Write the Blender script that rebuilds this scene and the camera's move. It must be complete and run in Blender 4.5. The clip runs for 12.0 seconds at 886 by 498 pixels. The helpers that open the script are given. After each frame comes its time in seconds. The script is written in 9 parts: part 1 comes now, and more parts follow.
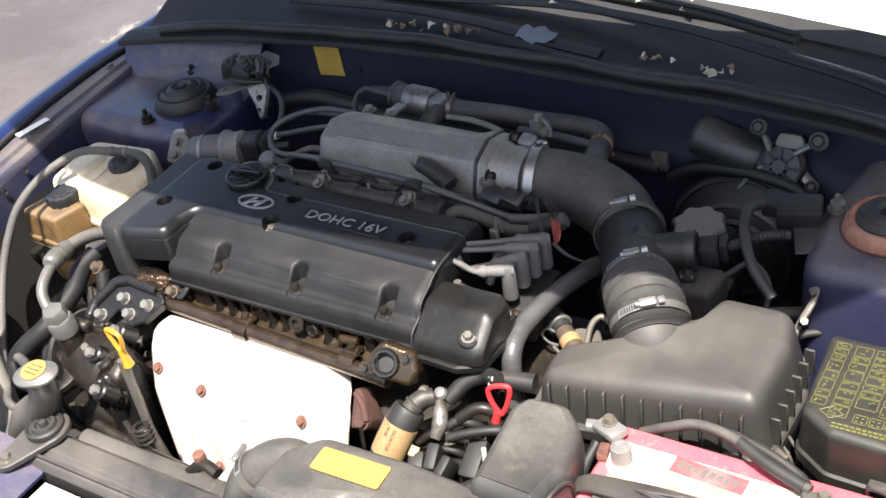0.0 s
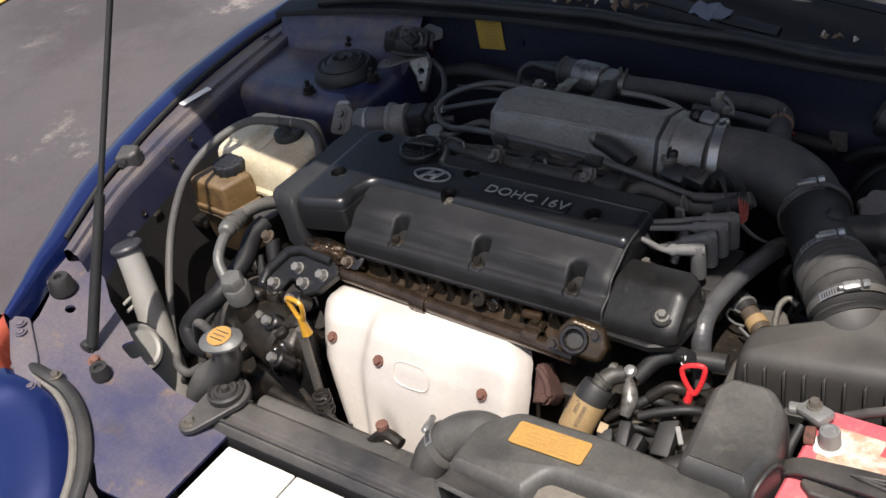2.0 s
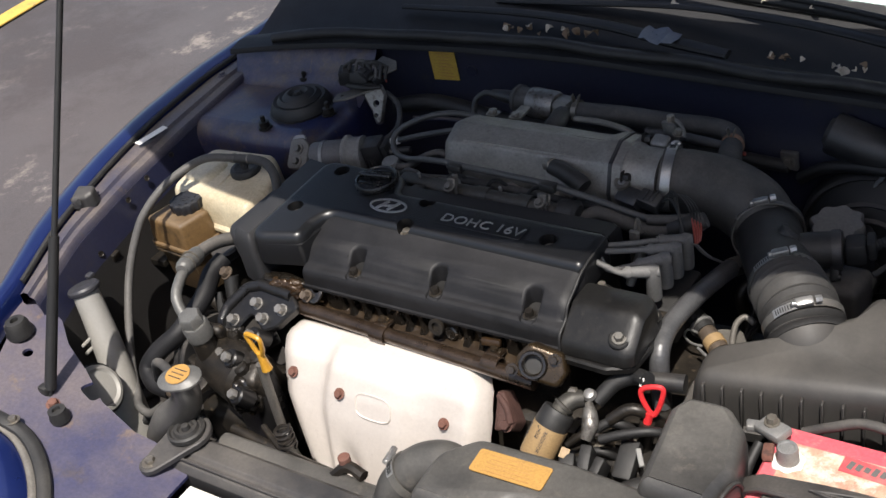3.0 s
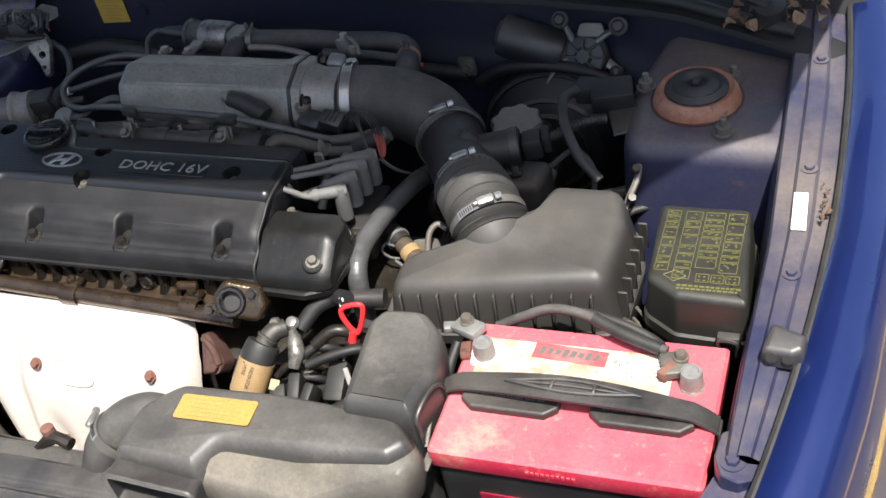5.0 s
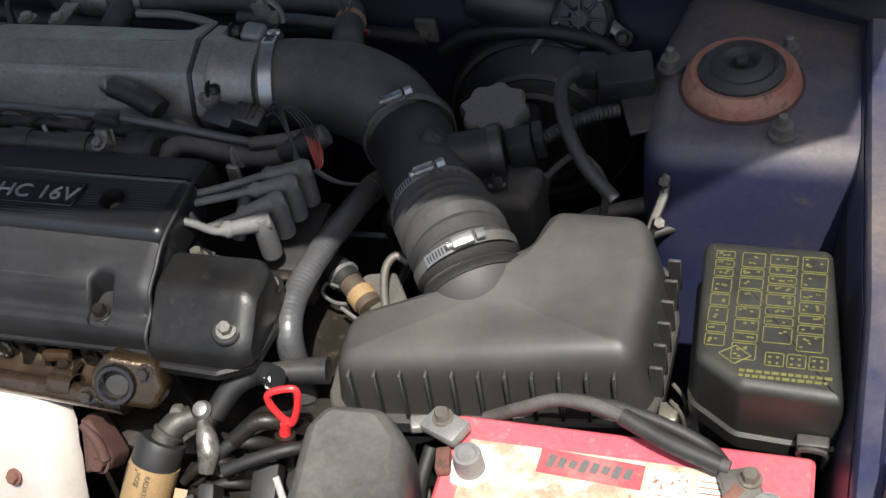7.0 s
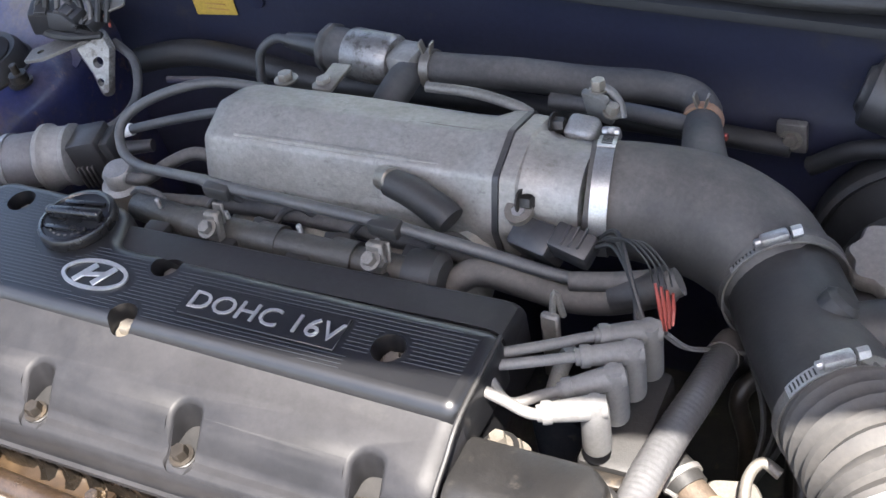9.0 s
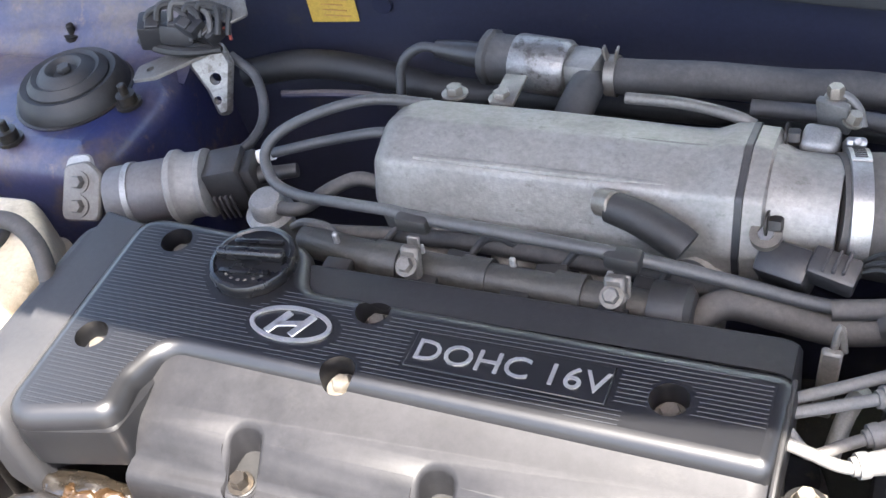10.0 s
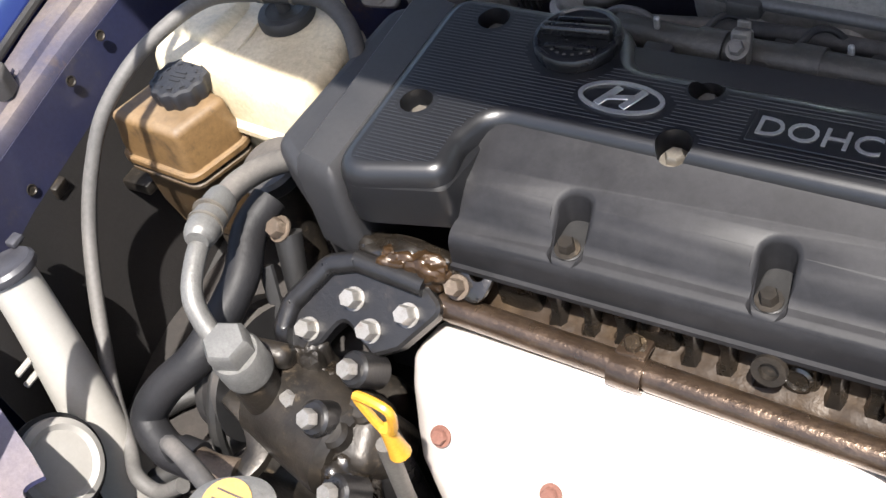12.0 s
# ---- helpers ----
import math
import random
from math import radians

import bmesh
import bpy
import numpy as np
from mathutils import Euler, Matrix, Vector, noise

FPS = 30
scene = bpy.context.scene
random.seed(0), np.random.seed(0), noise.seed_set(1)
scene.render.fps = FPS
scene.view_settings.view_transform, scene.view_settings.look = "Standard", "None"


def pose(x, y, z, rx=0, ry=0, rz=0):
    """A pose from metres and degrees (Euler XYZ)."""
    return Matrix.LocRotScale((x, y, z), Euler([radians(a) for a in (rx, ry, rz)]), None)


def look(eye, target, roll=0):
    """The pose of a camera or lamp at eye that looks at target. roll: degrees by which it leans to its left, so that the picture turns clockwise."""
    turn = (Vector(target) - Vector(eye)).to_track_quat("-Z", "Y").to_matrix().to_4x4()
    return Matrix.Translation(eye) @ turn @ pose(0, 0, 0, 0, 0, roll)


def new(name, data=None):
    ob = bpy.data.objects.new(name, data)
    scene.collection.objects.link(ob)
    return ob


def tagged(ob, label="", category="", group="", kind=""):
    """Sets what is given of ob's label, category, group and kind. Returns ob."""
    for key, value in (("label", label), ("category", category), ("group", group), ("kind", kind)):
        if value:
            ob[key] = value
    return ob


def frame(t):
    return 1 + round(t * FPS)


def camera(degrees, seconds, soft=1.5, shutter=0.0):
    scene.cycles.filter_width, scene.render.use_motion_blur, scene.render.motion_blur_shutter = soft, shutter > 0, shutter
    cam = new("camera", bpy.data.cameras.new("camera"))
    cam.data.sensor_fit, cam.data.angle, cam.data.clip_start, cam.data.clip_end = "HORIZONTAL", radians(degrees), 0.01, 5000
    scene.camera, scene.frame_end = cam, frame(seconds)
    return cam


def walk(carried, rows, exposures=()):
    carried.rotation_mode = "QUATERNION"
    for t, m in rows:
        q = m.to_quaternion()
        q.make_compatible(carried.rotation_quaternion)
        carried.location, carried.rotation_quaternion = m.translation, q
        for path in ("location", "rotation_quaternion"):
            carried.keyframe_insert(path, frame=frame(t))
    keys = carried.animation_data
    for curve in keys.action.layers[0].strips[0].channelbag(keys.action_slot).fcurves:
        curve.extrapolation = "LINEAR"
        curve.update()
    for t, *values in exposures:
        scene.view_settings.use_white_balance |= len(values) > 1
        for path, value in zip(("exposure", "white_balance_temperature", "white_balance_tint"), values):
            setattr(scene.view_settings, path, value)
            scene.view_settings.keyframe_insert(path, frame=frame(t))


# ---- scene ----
cam = camera(42.0, 12.0)
EXPOSURES = [(0.0, 1.62, 6650, 10), (0.6, 1.32, 6650, 10), (1.2, 0.92, 6600, 11), (2.0, 0.5, 6500, 11), (3.2, 0.5, 6500, 10), (4.8, 1.12, 6450, 8), (6.0, 0.88, 6450, 8), (6.7, 0.8, 6400, 8), (8.3, 1.75, 6550, 12), (8.9, 2.75, 6550, 12), (10.6, 3.25, 6600, 12), (11.1, 2.85, 6500, 12), (11.5, 2.4, 6450, 11), (12.0, 1.6, 6400, 11)]
PATH = [
    (0, (0.77, 0.013, 1.638), (-0.252, 1.283, 0.48), -12.5),
    (0.5, (0.744, -0.003, 1.638), (-0.314, 1.245, 0.488), -12.4),
    (1, (0.71, -0.029, 1.644), (-0.36, 1.204, 0.489), -12.9),
    (1.5, (0.676, -0.054, 1.651), (-0.406, 1.156, 0.482), -13.0),
    (2, (0.654, -0.062, 1.664), (-0.452, 1.122, 0.492), -13.6),
    (2.5, (0.657, -0.062, 1.665), (-0.463, 1.141, 0.525), -14.0),
    (3, (0.672, -0.054, 1.657), (-0.408, 1.188, 0.522), -14.3),
    (3.2, (0.681, -0.043, 1.654), (-0.378, 1.208, 0.508), -14.8),
    (4.8, (0.736, -0.023, 1.646), (-0.011, 1.305, 0.35), -14.6),
    (5, (0.726, -0.022, 1.618), (0.038, 1.338, 0.323), -13.5),
    (5.5, (0.7, -0.037, 1.596), (0.106, 1.319, 0.251), -12.7),
    (6, (0.673, -0.003, 1.575), (0.113, 1.343, 0.207), -11.6),
    (6.5, (0.634, 0.14, 1.525), (0.063, 1.408, 0.087), -12.6),
    (6.7, (0.618, 0.204, 1.511), (0.046, 1.479, 0.081), -13.1),
    (8.3, (0.451, 0.484, 1.369), (-0.331, 1.693, -0.019), -16.3),
    (8.5, (0.431, 0.49, 1.372), (-0.387, 1.692, -0.001), -16.1),
    (9, (0.36, 0.484, 1.375), (-0.497, 1.709, 0.046), -14.5),
    (9.5, (0.245, 0.477, 1.37), (-0.525, 1.752, 0.035), -13.4),
    (10, (0.151, 0.481, 1.378), (-0.599, 1.734, 0.011), -14.1),
    (10.5, (0.086, 0.481, 1.39), (-0.705, 1.719, 0.032), -15.0),
    (11, (0.042, 0.452, 1.377), (-0.844, 1.596, -0.003), -16.6),
    (11.5, (0.036, 0.414, 1.363), (-0.91, 1.445, -0.066), -18.5),
    (12, (0.062, 0.381, 1.353), (-0.869, 1.398, -0.096), -18.4),
]
walk(cam, [(t, look(eye, target, roll)) for t, eye, target, roll in PATH], EXPOSURES)

# ---- light ----
world = bpy.data.worlds.new("sky")
scene.world = world
world.use_nodes = True
wn = world.node_tree
sky = wn.nodes.new("ShaderNodeTexSky")
sky.sky_type = "NISHITA"
sky.sun_disc = False
sky.dust_density = 3.0
sky.ozone_density = 0.6
SUN = Vector((0.25, -0.35, 1.0)).normalized()
sky.sun_elevation = math.asin(SUN.z)
sky.sun_rotation = math.atan2(SUN.x, SUN.y)
wn.links.new(sky.outputs[0], wn.nodes["Background"].inputs[0])
wn.nodes["Background"].inputs[1].default_value = 0.112
sun = new("sun", bpy.data.lights.new("sun", "SUN"))
sun.data.energy = 4.9
sun.data.angle = radians(0.53)
sun.data.color = (1.0, 0.95, 0.88)
sun.matrix_world = look(SUN * 20, (0, 0, 0))

# ---- materials ----


def material(name, base, rough=0.5, metal=0.0, second=None, scale=30.0, amount=0.5, dust=0.0, dust_color=(0.30, 0.26, 0.21),
             bump=0.15, grain=400.0, coat=0.0, spots=None, spot_scale=60.0, spot_amount=0.35, rough_var=0.15, stretch=(1, 1, 1), spec=0.5, stain=None, stain_scale=9.0, stain_at=0.5, fine=0.2):
    """A surface with a base colour, patches of a second one, dust that lies on faces that look up, and fine relief."""
    m = bpy.data.materials.new(name)
    m.use_nodes = True
    nt = m.node_tree
    b = nt.nodes["Principled BSDF"]

    def node(kind, **values):
        n = nt.nodes.new(kind)
        for key, value in values.items():
            n.inputs[key].default_value = value
        return n

    def link(a, c):
        nt.links.new(a, c)

    co = nt.nodes.new("ShaderNodeTexCoord")
    mp = node("ShaderNodeMapping", Scale=stretch)
    link(co.outputs["Object"], mp.inputs["Vector"])
    at = mp.outputs[0]

    def noise_tex(sc, detail=5.0, roughness=0.6):
        n = node("ShaderNodeTexNoise", Scale=sc, Detail=detail, Roughness=roughness)
        link(at, n.inputs["Vector"])
        return n.outputs["Fac"]

    def ramp(fac, lo, hi):
        r = node("ShaderNodeMapRange")
        r.interpolation_type = "SMOOTHSTEP"
        r.inputs["From Min"].default_value, r.inputs["From Max"].default_value = lo, hi
        link(fac, r.inputs["Value"])
        return r.outputs[0]

    def mix(fac, a, c):
        x = nt.nodes.new("ShaderNodeMix")
        x.data_type = "RGBA"
        for value, sock in ((fac, x.inputs[0]), (a, x.inputs[6]), (c, x.inputs[7])):
            if isinstance(value, tuple):
                sock.default_value = (*value, 1)
            elif isinstance(value, float):
                sock.default_value = value
            else:
                link(value, sock)
        return x.outputs[2]

    def times(a, k):
        x = nt.nodes.new("ShaderNodeMath")
        x.operation = "MULTIPLY"
        link(a, x.inputs[0])
        if isinstance(k, float):
            x.inputs[1].default_value = k
        else:
            link(k, x.inputs[1])
        return x.outputs[0]

    col = base
    big = noise_tex(scale)
    two = second or tuple(min(1.0, 1.5 * v + 0.01) for v in base)
    col = mix(times(ramp(big, 0.35, 0.7), float(amount)), col, two)
    rough_add = None
    if spots:
        col = mix(times(ramp(noise_tex(spot_scale, 8.0, 0.75), 0.56, 0.68), float(min(1.0, spot_amount * 2))), col, spots)
    if stain:
        col = mix(times(ramp(noise_tex(stain_scale, 9.0, 0.7), stain_at, stain_at + 0.12), 0.85), col, stain)
    if dust > 0:
        geo = nt.nodes.new("ShaderNodeNewGeometry")
        sep = nt.nodes.new("ShaderNodeSeparateXYZ")
        link(geo.outputs["Normal"], sep.inputs[0])
        up = ramp(sep.outputs["Z"], -0.2, 0.95)
        mask = times(times(ramp(noise_tex(scale * 0.45, 8.0, 0.68), 0.3, 0.72), up), float(min(1.0, dust)))
        col = mix(mask, col, dust_color)
        rough_add = mask
    speck = node("ShaderNodeMapRange")
    link(noise_tex(max(220.0, scale * 12), 6.0, 0.75), speck.inputs["Value"])
    speck.inputs["From Min"].default_value, speck.inputs["From Max"].default_value = 0.3, 0.7
    speck.inputs["To Min"].default_value, speck.inputs["To Max"].default_value = 1 - fine, 1 + fine
    x = nt.nodes.new("ShaderNodeVectorMath")
    x.operation = "SCALE"
    link(col, x.inputs[0])
    link(speck.outputs[0], x.inputs["Scale"])
    link(x.outputs[0], b.inputs["Base Color"])
    rr = node("ShaderNodeMapRange")
    link(noise_tex(scale * 1.7), rr.inputs["Value"])
    rr.inputs["To Min"].default_value = max(0.03, rough - rough_var)
    rr.inputs["To Max"].default_value = min(1.0, rough + rough_var)
    if rough_add is not None:
        x = nt.nodes.new("ShaderNodeMath")
        x.operation = "MULTIPLY_ADD"
        link(rough_add, x.inputs[0])
        x.inputs[1].default_value = 0.45
        link(rr.outputs[0], x.inputs[2])
        x.use_clamp = True
        link(x.outputs[0], b.inputs["Roughness"])
    else:
        link(rr.outputs[0], b.inputs["Roughness"])
    b.inputs["Metallic"].default_value = metal
    b.inputs["Coat Weight"].default_value = coat
    b.inputs["Coat Roughness"].default_value = 0.06
    b.inputs["Specular IOR Level"].default_value = spec
    if bump > 0:
        bp = node("ShaderNodeBump", Strength=bump, Distance=0.001)
        link(noise_tex(grain, 3.0), bp.inputs["Height"])
        link(bp.outputs[0], b.inputs["Normal"])
    return m


M = {}
M["paint"] = material("blue_car_paint", (0.009, 0.021, 0.115), 0.28, 0.5, second=(0.008, 0.016, 0.09), scale=6, coat=1.0, bump=0.02, rough_var=0.05, dust=0.06, dust_color=(0.12, 0.115, 0.13), fine=0.04)
# real dust, its tint raised to stand in for soft light on the right tower
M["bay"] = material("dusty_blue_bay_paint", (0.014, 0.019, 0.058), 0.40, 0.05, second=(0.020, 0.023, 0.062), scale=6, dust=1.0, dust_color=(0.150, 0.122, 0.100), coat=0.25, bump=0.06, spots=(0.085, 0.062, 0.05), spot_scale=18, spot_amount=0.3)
# bay paint again, with the shade below the flange put into its colour
M["apron"] = material("shade_darkened_apron_paint", (0.010, 0.013, 0.040), 0.42, second=(0.022, 0.022, 0.042), scale=8, dust=0.4, dust_color=(0.09, 0.08, 0.085), coat=0.2, bump=0.08, spots=(0.05, 0.042, 0.038), spot_scale=34, spot_amount=0.2)
M["cowl"] = material("dusty_cowl_plastic", (0.006, 0.006, 0.007), 0.6, second=(0.012, 0.0115, 0.012), scale=12, dust=0.15, dust_color=(0.035, 0.032, 0.030), bump=0.2)
M["grey2"] = material("dusty_black_fuse_lid", (0.014, 0.014, 0.012), 0.42, second=(0.024, 0.023, 0.019), scale=14, dust=0.38, dust_color=(0.075, 0.071, 0.055), bump=0.08)
M["grey3"] = material("dusty_duct_plastic", (0.024, 0.0235, 0.023), 0.36, second=(0.042, 0.04, 0.037), scale=6, dust=0.75, dust_color=(0.148, 0.138, 0.124), bump=0.1, spots=(0.10, 0.088, 0.072), spot_scale=24, spot_amount=0.3)
M["ambergrime"] = material("grimy_amber_tank", (0.030, 0.022, 0.014), 0.5, second=(0.10, 0.056, 0.018), scale=16, dust=0.3, spots=(0.15, 0.12, 0.09), spot_scale=120, spot_amount=0.2, bump=0.25)
M["tank2"] = material("milky_white_plastic", (0.28, 0.27, 0.25), 0.42, second=(0.21, 0.197, 0.176), scale=9, dust=0.2, dust_color=(0.36, 0.33, 0.28), bump=0.03, fine=0.05)
M["lead2"] = material("grey_snap_cap", (0.034, 0.034, 0.040), 0.45, second=(0.05, 0.05, 0.055), scale=40, bump=0.1)
M["lead3"] = material("grimy_grey_metal", (0.16, 0.15, 0.135), 0.5, 0.5, second=(0.09, 0.08, 0.07), scale=35, dust=0.4, dust_color=(0.2, 0.18, 0.15), bump=0.25)
M["grimebrown"] = material("brown_grimy_casting", (0.10, 0.075, 0.055), 0.6, 0.3, second=(0.05, 0.038, 0.028), scale=40, spots=(0.2, 0.16, 0.12), spot_amount=0.25, bump=0.5)
M["beam"] = material("dusty_black_beam", (0.022, 0.022, 0.024), 0.42, second=(0.045, 0.043, 0.042), scale=12, dust=0.6, dust_color=(0.13, 0.115, 0.10), bump=0.1)
M["foil"] = material("corroded_silver", (0.23, 0.22, 0.205), 0.4, 0.6, second=(0.12, 0.11, 0.097), scale=55, spots=(0.085, 0.075, 0.062), spot_scale=90, spot_amount=0.45, bump=0.9, grain=160, stain=(0.10, 0.088, 0.075), stain_scale=60.0, stain_at=0.5)
M["greycan"] = material("grey_painted_can", (0.15, 0.147, 0.14), 0.45, second=(0.20, 0.193, 0.18), scale=20, dust=0.5, dust_color=(0.20, 0.183, 0.16), bump=0.08)
M["boot"] = material("light_grey_rubber_boot", (0.092, 0.090, 0.088), 0.6, second=(0.12, 0.118, 0.114), scale=30, dust=0.4, dust_color=(0.17, 0.16, 0.145), bump=0.1)
M["loom2"] = material("silvery_loom_tube", (0.068, 0.068, 0.071), 0.34, 0.25, second=(0.115, 0.115, 0.117), scale=34, dust=0.25, dust_color=(0.16, 0.153, 0.145), bump=0.25, grain=200)
M["rustclip"] = material("rusty_spring_clip", (0.30, 0.16, 0.09), 0.6, 0.4, second=(0.42, 0.30, 0.22), scale=60, bump=0.2)
M["bayfloor"] = material("dusty_bay_floor", (0.014, 0.012, 0.011), 0.8, second=(0.024, 0.020, 0.017), scale=9, dust=0.4, dust_color=(0.036, 0.030, 0.025), bump=0.3, spots=(0.035, 0.028, 0.024), spot_scale=14, spot_amount=0.35)
M["leafpale"] = material("pale_dry_leaf", (0.55, 0.48, 0.38), 0.8, second=(0.40, 0.30, 0.2), scale=120, bump=0.2)
M["leafdark"] = material("dark_dry_leaf", (0.09, 0.05, 0.03), 0.8, second=(0.15, 0.09, 0.055), scale=120, bump=0.2)
M["panel"] = material("dusty_support_panel", (0.024, 0.030, 0.092), 0.40, 0.1, second=(0.075, 0.070, 0.105), scale=7, dust=0.75, dust_color=(0.165, 0.132, 0.112), coat=0.25, bump=0.08, spots=(0.14, 0.095, 0.07), spot_scale=16, spot_amount=0.42, stain=(0.05, 0.042, 0.05), stain_scale=10.0, stain_at=0.56)
M["black"] = material("black_plastic", (0.016, 0.016, 0.017), 0.38, second=(0.03, 0.03, 0.03), scale=25, dust=0.35, dust_color=(0.16, 0.14, 0.12), bump=0.1)
M["cover"] = material("satin_black_cover", (0.0065, 0.0068, 0.0078), 0.33, second=(0.009, 0.009, 0.010), scale=14, dust=0.12, dust_color=(0.035, 0.034, 0.035), bump=0.05, grain=900, rough_var=0.06, fine=0.12, spec=0.6)
# lighter than the deck: the highlights along the rib tops are put into the colour
M["riblight"] = material("rib_edge_highlight", (0.011, 0.0112, 0.0122), 0.33, second=(0.015, 0.015, 0.016), scale=18, bump=0.0, rough_var=0.06, fine=0.1, spec=0.6)
M["cover_dusty"] = material("dusty_black_cover", (0.0090, 0.0088, 0.0098), 0.46, second=(0.014, 0.0138, 0.015), scale=11, amount=0.8, dust=0.42, dust_color=(0.036, 0.035, 0.0375), bump=0.08, grain=600, rough_var=0.10, spots=(0.022, 0.0215, 0.021), spot_scale=26, spot_amount=0.25, spec=0.26, fine=0.18, stain=(0.0060, 0.0060, 0.0065), stain_scale=9.0, stain_at=0.53)
M["grey"] = material("dusty_grey_plastic", (0.022, 0.021, 0.020), 0.46, second=(0.034, 0.032, 0.030), scale=5, dust=0.75, dust_color=(0.122, 0.110, 0.096), bump=0.06, rough_var=0.1, fine=0.09, spots=(0.03, 0.028, 0.025), spot_scale=28, spot_amount=0.2)
M["hose"] = material("dusty_rubber_hose", (0.022, 0.0215, 0.021), 0.6, second=(0.05, 0.047, 0.044), scale=22, dust=0.75, dust_color=(0.140, 0.126, 0.112), bump=0.25, grain=300, stain=(0.018, 0.0175, 0.017), stain_scale=18.0, stain_at=0.62)
M["rubber"] = material("black_rubber", (0.012, 0.012, 0.012), 0.55, second=(0.03, 0.028, 0.026), scale=30, dust=0.2, dust_color=(0.09, 0.08, 0.07), bump=0.15)
M["dark"] = material("oily_dark_metal", (0.014, 0.012, 0.010), 0.42, 0.3, second=(0.05, 0.04, 0.03), scale=35, spots=(0.10, 0.075, 0.05), spot_amount=0.3, bump=0.4, grain=250)
M["oily"] = material("oil_wet_brown_casting", (0.022, 0.016, 0.010), 0.26, 0.35, second=(0.066, 0.046, 0.028), scale=40, spots=(0.26, 0.19, 0.12), spot_scale=120, spot_amount=0.22, bump=0.5, grain=320, coat=0.6)
M["alloy"] = material("weathered_cast_aluminium", (0.27, 0.258, 0.238), 0.44, 0.4, second=(0.175, 0.163, 0.145), scale=22, amount=0.8, dust=0.45, dust_color=(0.19, 0.170, 0.145), spots=(0.09, 0.08, 0.068), spot_scale=60, spot_amount=0.3, bump=0.5, grain=230, stain=(0.075, 0.066, 0.056), stain_scale=14.0, stain_at=0.58, stretch=(0.85, 1.0, 1.0), fine=0.2)
M["steel"] = material("dull_steel_band", (0.36, 0.355, 0.345), 0.36, 0.7, second=(0.24, 0.228, 0.212), scale=60, spots=(0.12, 0.105, 0.09), spot_scale=90, spot_amount=0.2, bump=0.15)
M["bolt"] = material("dull_zinc_bolt", (0.21, 0.19, 0.16), 0.42, 0.6, second=(0.11, 0.09, 0.07), scale=80, bump=0.2)
M["rust"] = material("rusty_steel", (0.14, 0.062, 0.045), 0.85, 0.1, second=(0.22, 0.115, 0.085), scale=45, spots=(0.055, 0.032, 0.027), spot_amount=0.4, bump=0.6, grain=350)
M["shield"] = material("matt_aluminised_shield", (0.62, 0.565, 0.515), 0.5, 0.25, second=(0.52, 0.462, 0.415), scale=9, amount=0.5, spots=(0.40, 0.34, 0.29), spot_scale=95, spot_amount=0.12, bump=0.3, grain=120, fine=0.05)
M["red"] = material("faded_red_battery_top", (0.56, 0.028, 0.065), 0.42, second=(0.60, 0.085, 0.12), scale=8, amount=0.8, dust=0.4, dust_color=(0.58, 0.22, 0.20), bump=0.08, spots=(0.50, 0.30, 0.21), spot_scale=80, spot_amount=0.28, stain=(0.56, 0.24, 0.175), stain_scale=7, stain_at=0.58)
M["case"] = material("black_battery_case", (0.012, 0.012, 0.013), 0.4, second=(0.03, 0.029, 0.028), scale=14, dust=0.3, dust_color=(0.2, 0.17, 0.14), bump=0.1)
M["white"] = material("grimy_white_paint", (0.74, 0.72, 0.68), 0.5, second=(0.62, 0.58, 0.52), scale=14, spots=(0.35, 0.28, 0.2), spot_scale=80, spot_amount=0.12, bump=0.05)
M["tank"] = material("yellowed_translucent_tank", (0.60, 0.53, 0.38), 0.36, second=(0.34, 0.26, 0.15), scale=9, amount=0.7, dust=0.35, dust_color=(0.44, 0.38, 0.29), bump=0.08, spots=(0.24, 0.18, 0.11), spot_scale=30, spot_amount=0.2)
M["amber"] = material("amber_fluid_tank", (0.165, 0.098, 0.040), 0.36, second=(0.075, 0.042, 0.017), scale=14, amount=0.75, dust=0.7, dust_color=(0.175, 0.128, 0.080), spots=(0.04, 0.027, 0.018), spot_scale=42, spot_amount=0.4, bump=0.1, stain=(0.060, 0.036, 0.018), stain_scale=26, stain_at=0.54)
M["yellow"] = material("yellow_plastic", (0.46, 0.235, 0.022), 0.38, second=(0.38, 0.185, 0.02), scale=50, bump=0.05)
M["label"] = material("orange_yellow_label", (0.40, 0.225, 0.062), 0.5, second=(0.34, 0.19, 0.055), scale=30, spots=(0.18, 0.105, 0.045), spot_scale=110, spot_amount=0.3, bump=0.05)
M["redplastic"] = material("red_plastic", (0.66, 0.03, 0.035), 0.35, second=(0.55, 0.03, 0.03), scale=40, bump=0.03)
M["asphalt"] = material("weathered_asphalt", (0.062, 0.060, 0.066), 0.9, second=(0.085, 0.080, 0.084), scale=0.9, amount=0.8, spots=(0.26, 0.23, 0.205), spot_scale=2.6, spot_amount=0.4, bump=0.9, grain=90, rough_var=0.08, dust=0.35, dust_color=(0.075, 0.052, 0.045), stain=(0.045, 0.042, 0.046), stain_scale=0.7, stain_at=0.5)
M["lineyellow"] = material("worn_yellow_road_paint", (0.62, 0.40, 0.08), 0.7, second=(0.5, 0.32, 0.08), scale=12, spots=(0.12, 0.10, 0.09), spot_scale=9, spot_amount=0.3, bump=0.3, grain=90)
M["silver"] = material("silver_emblem", (0.62, 0.62, 0.60), 0.35, 0.8, second=(0.5, 0.49, 0.46), scale=90, bump=0.0)
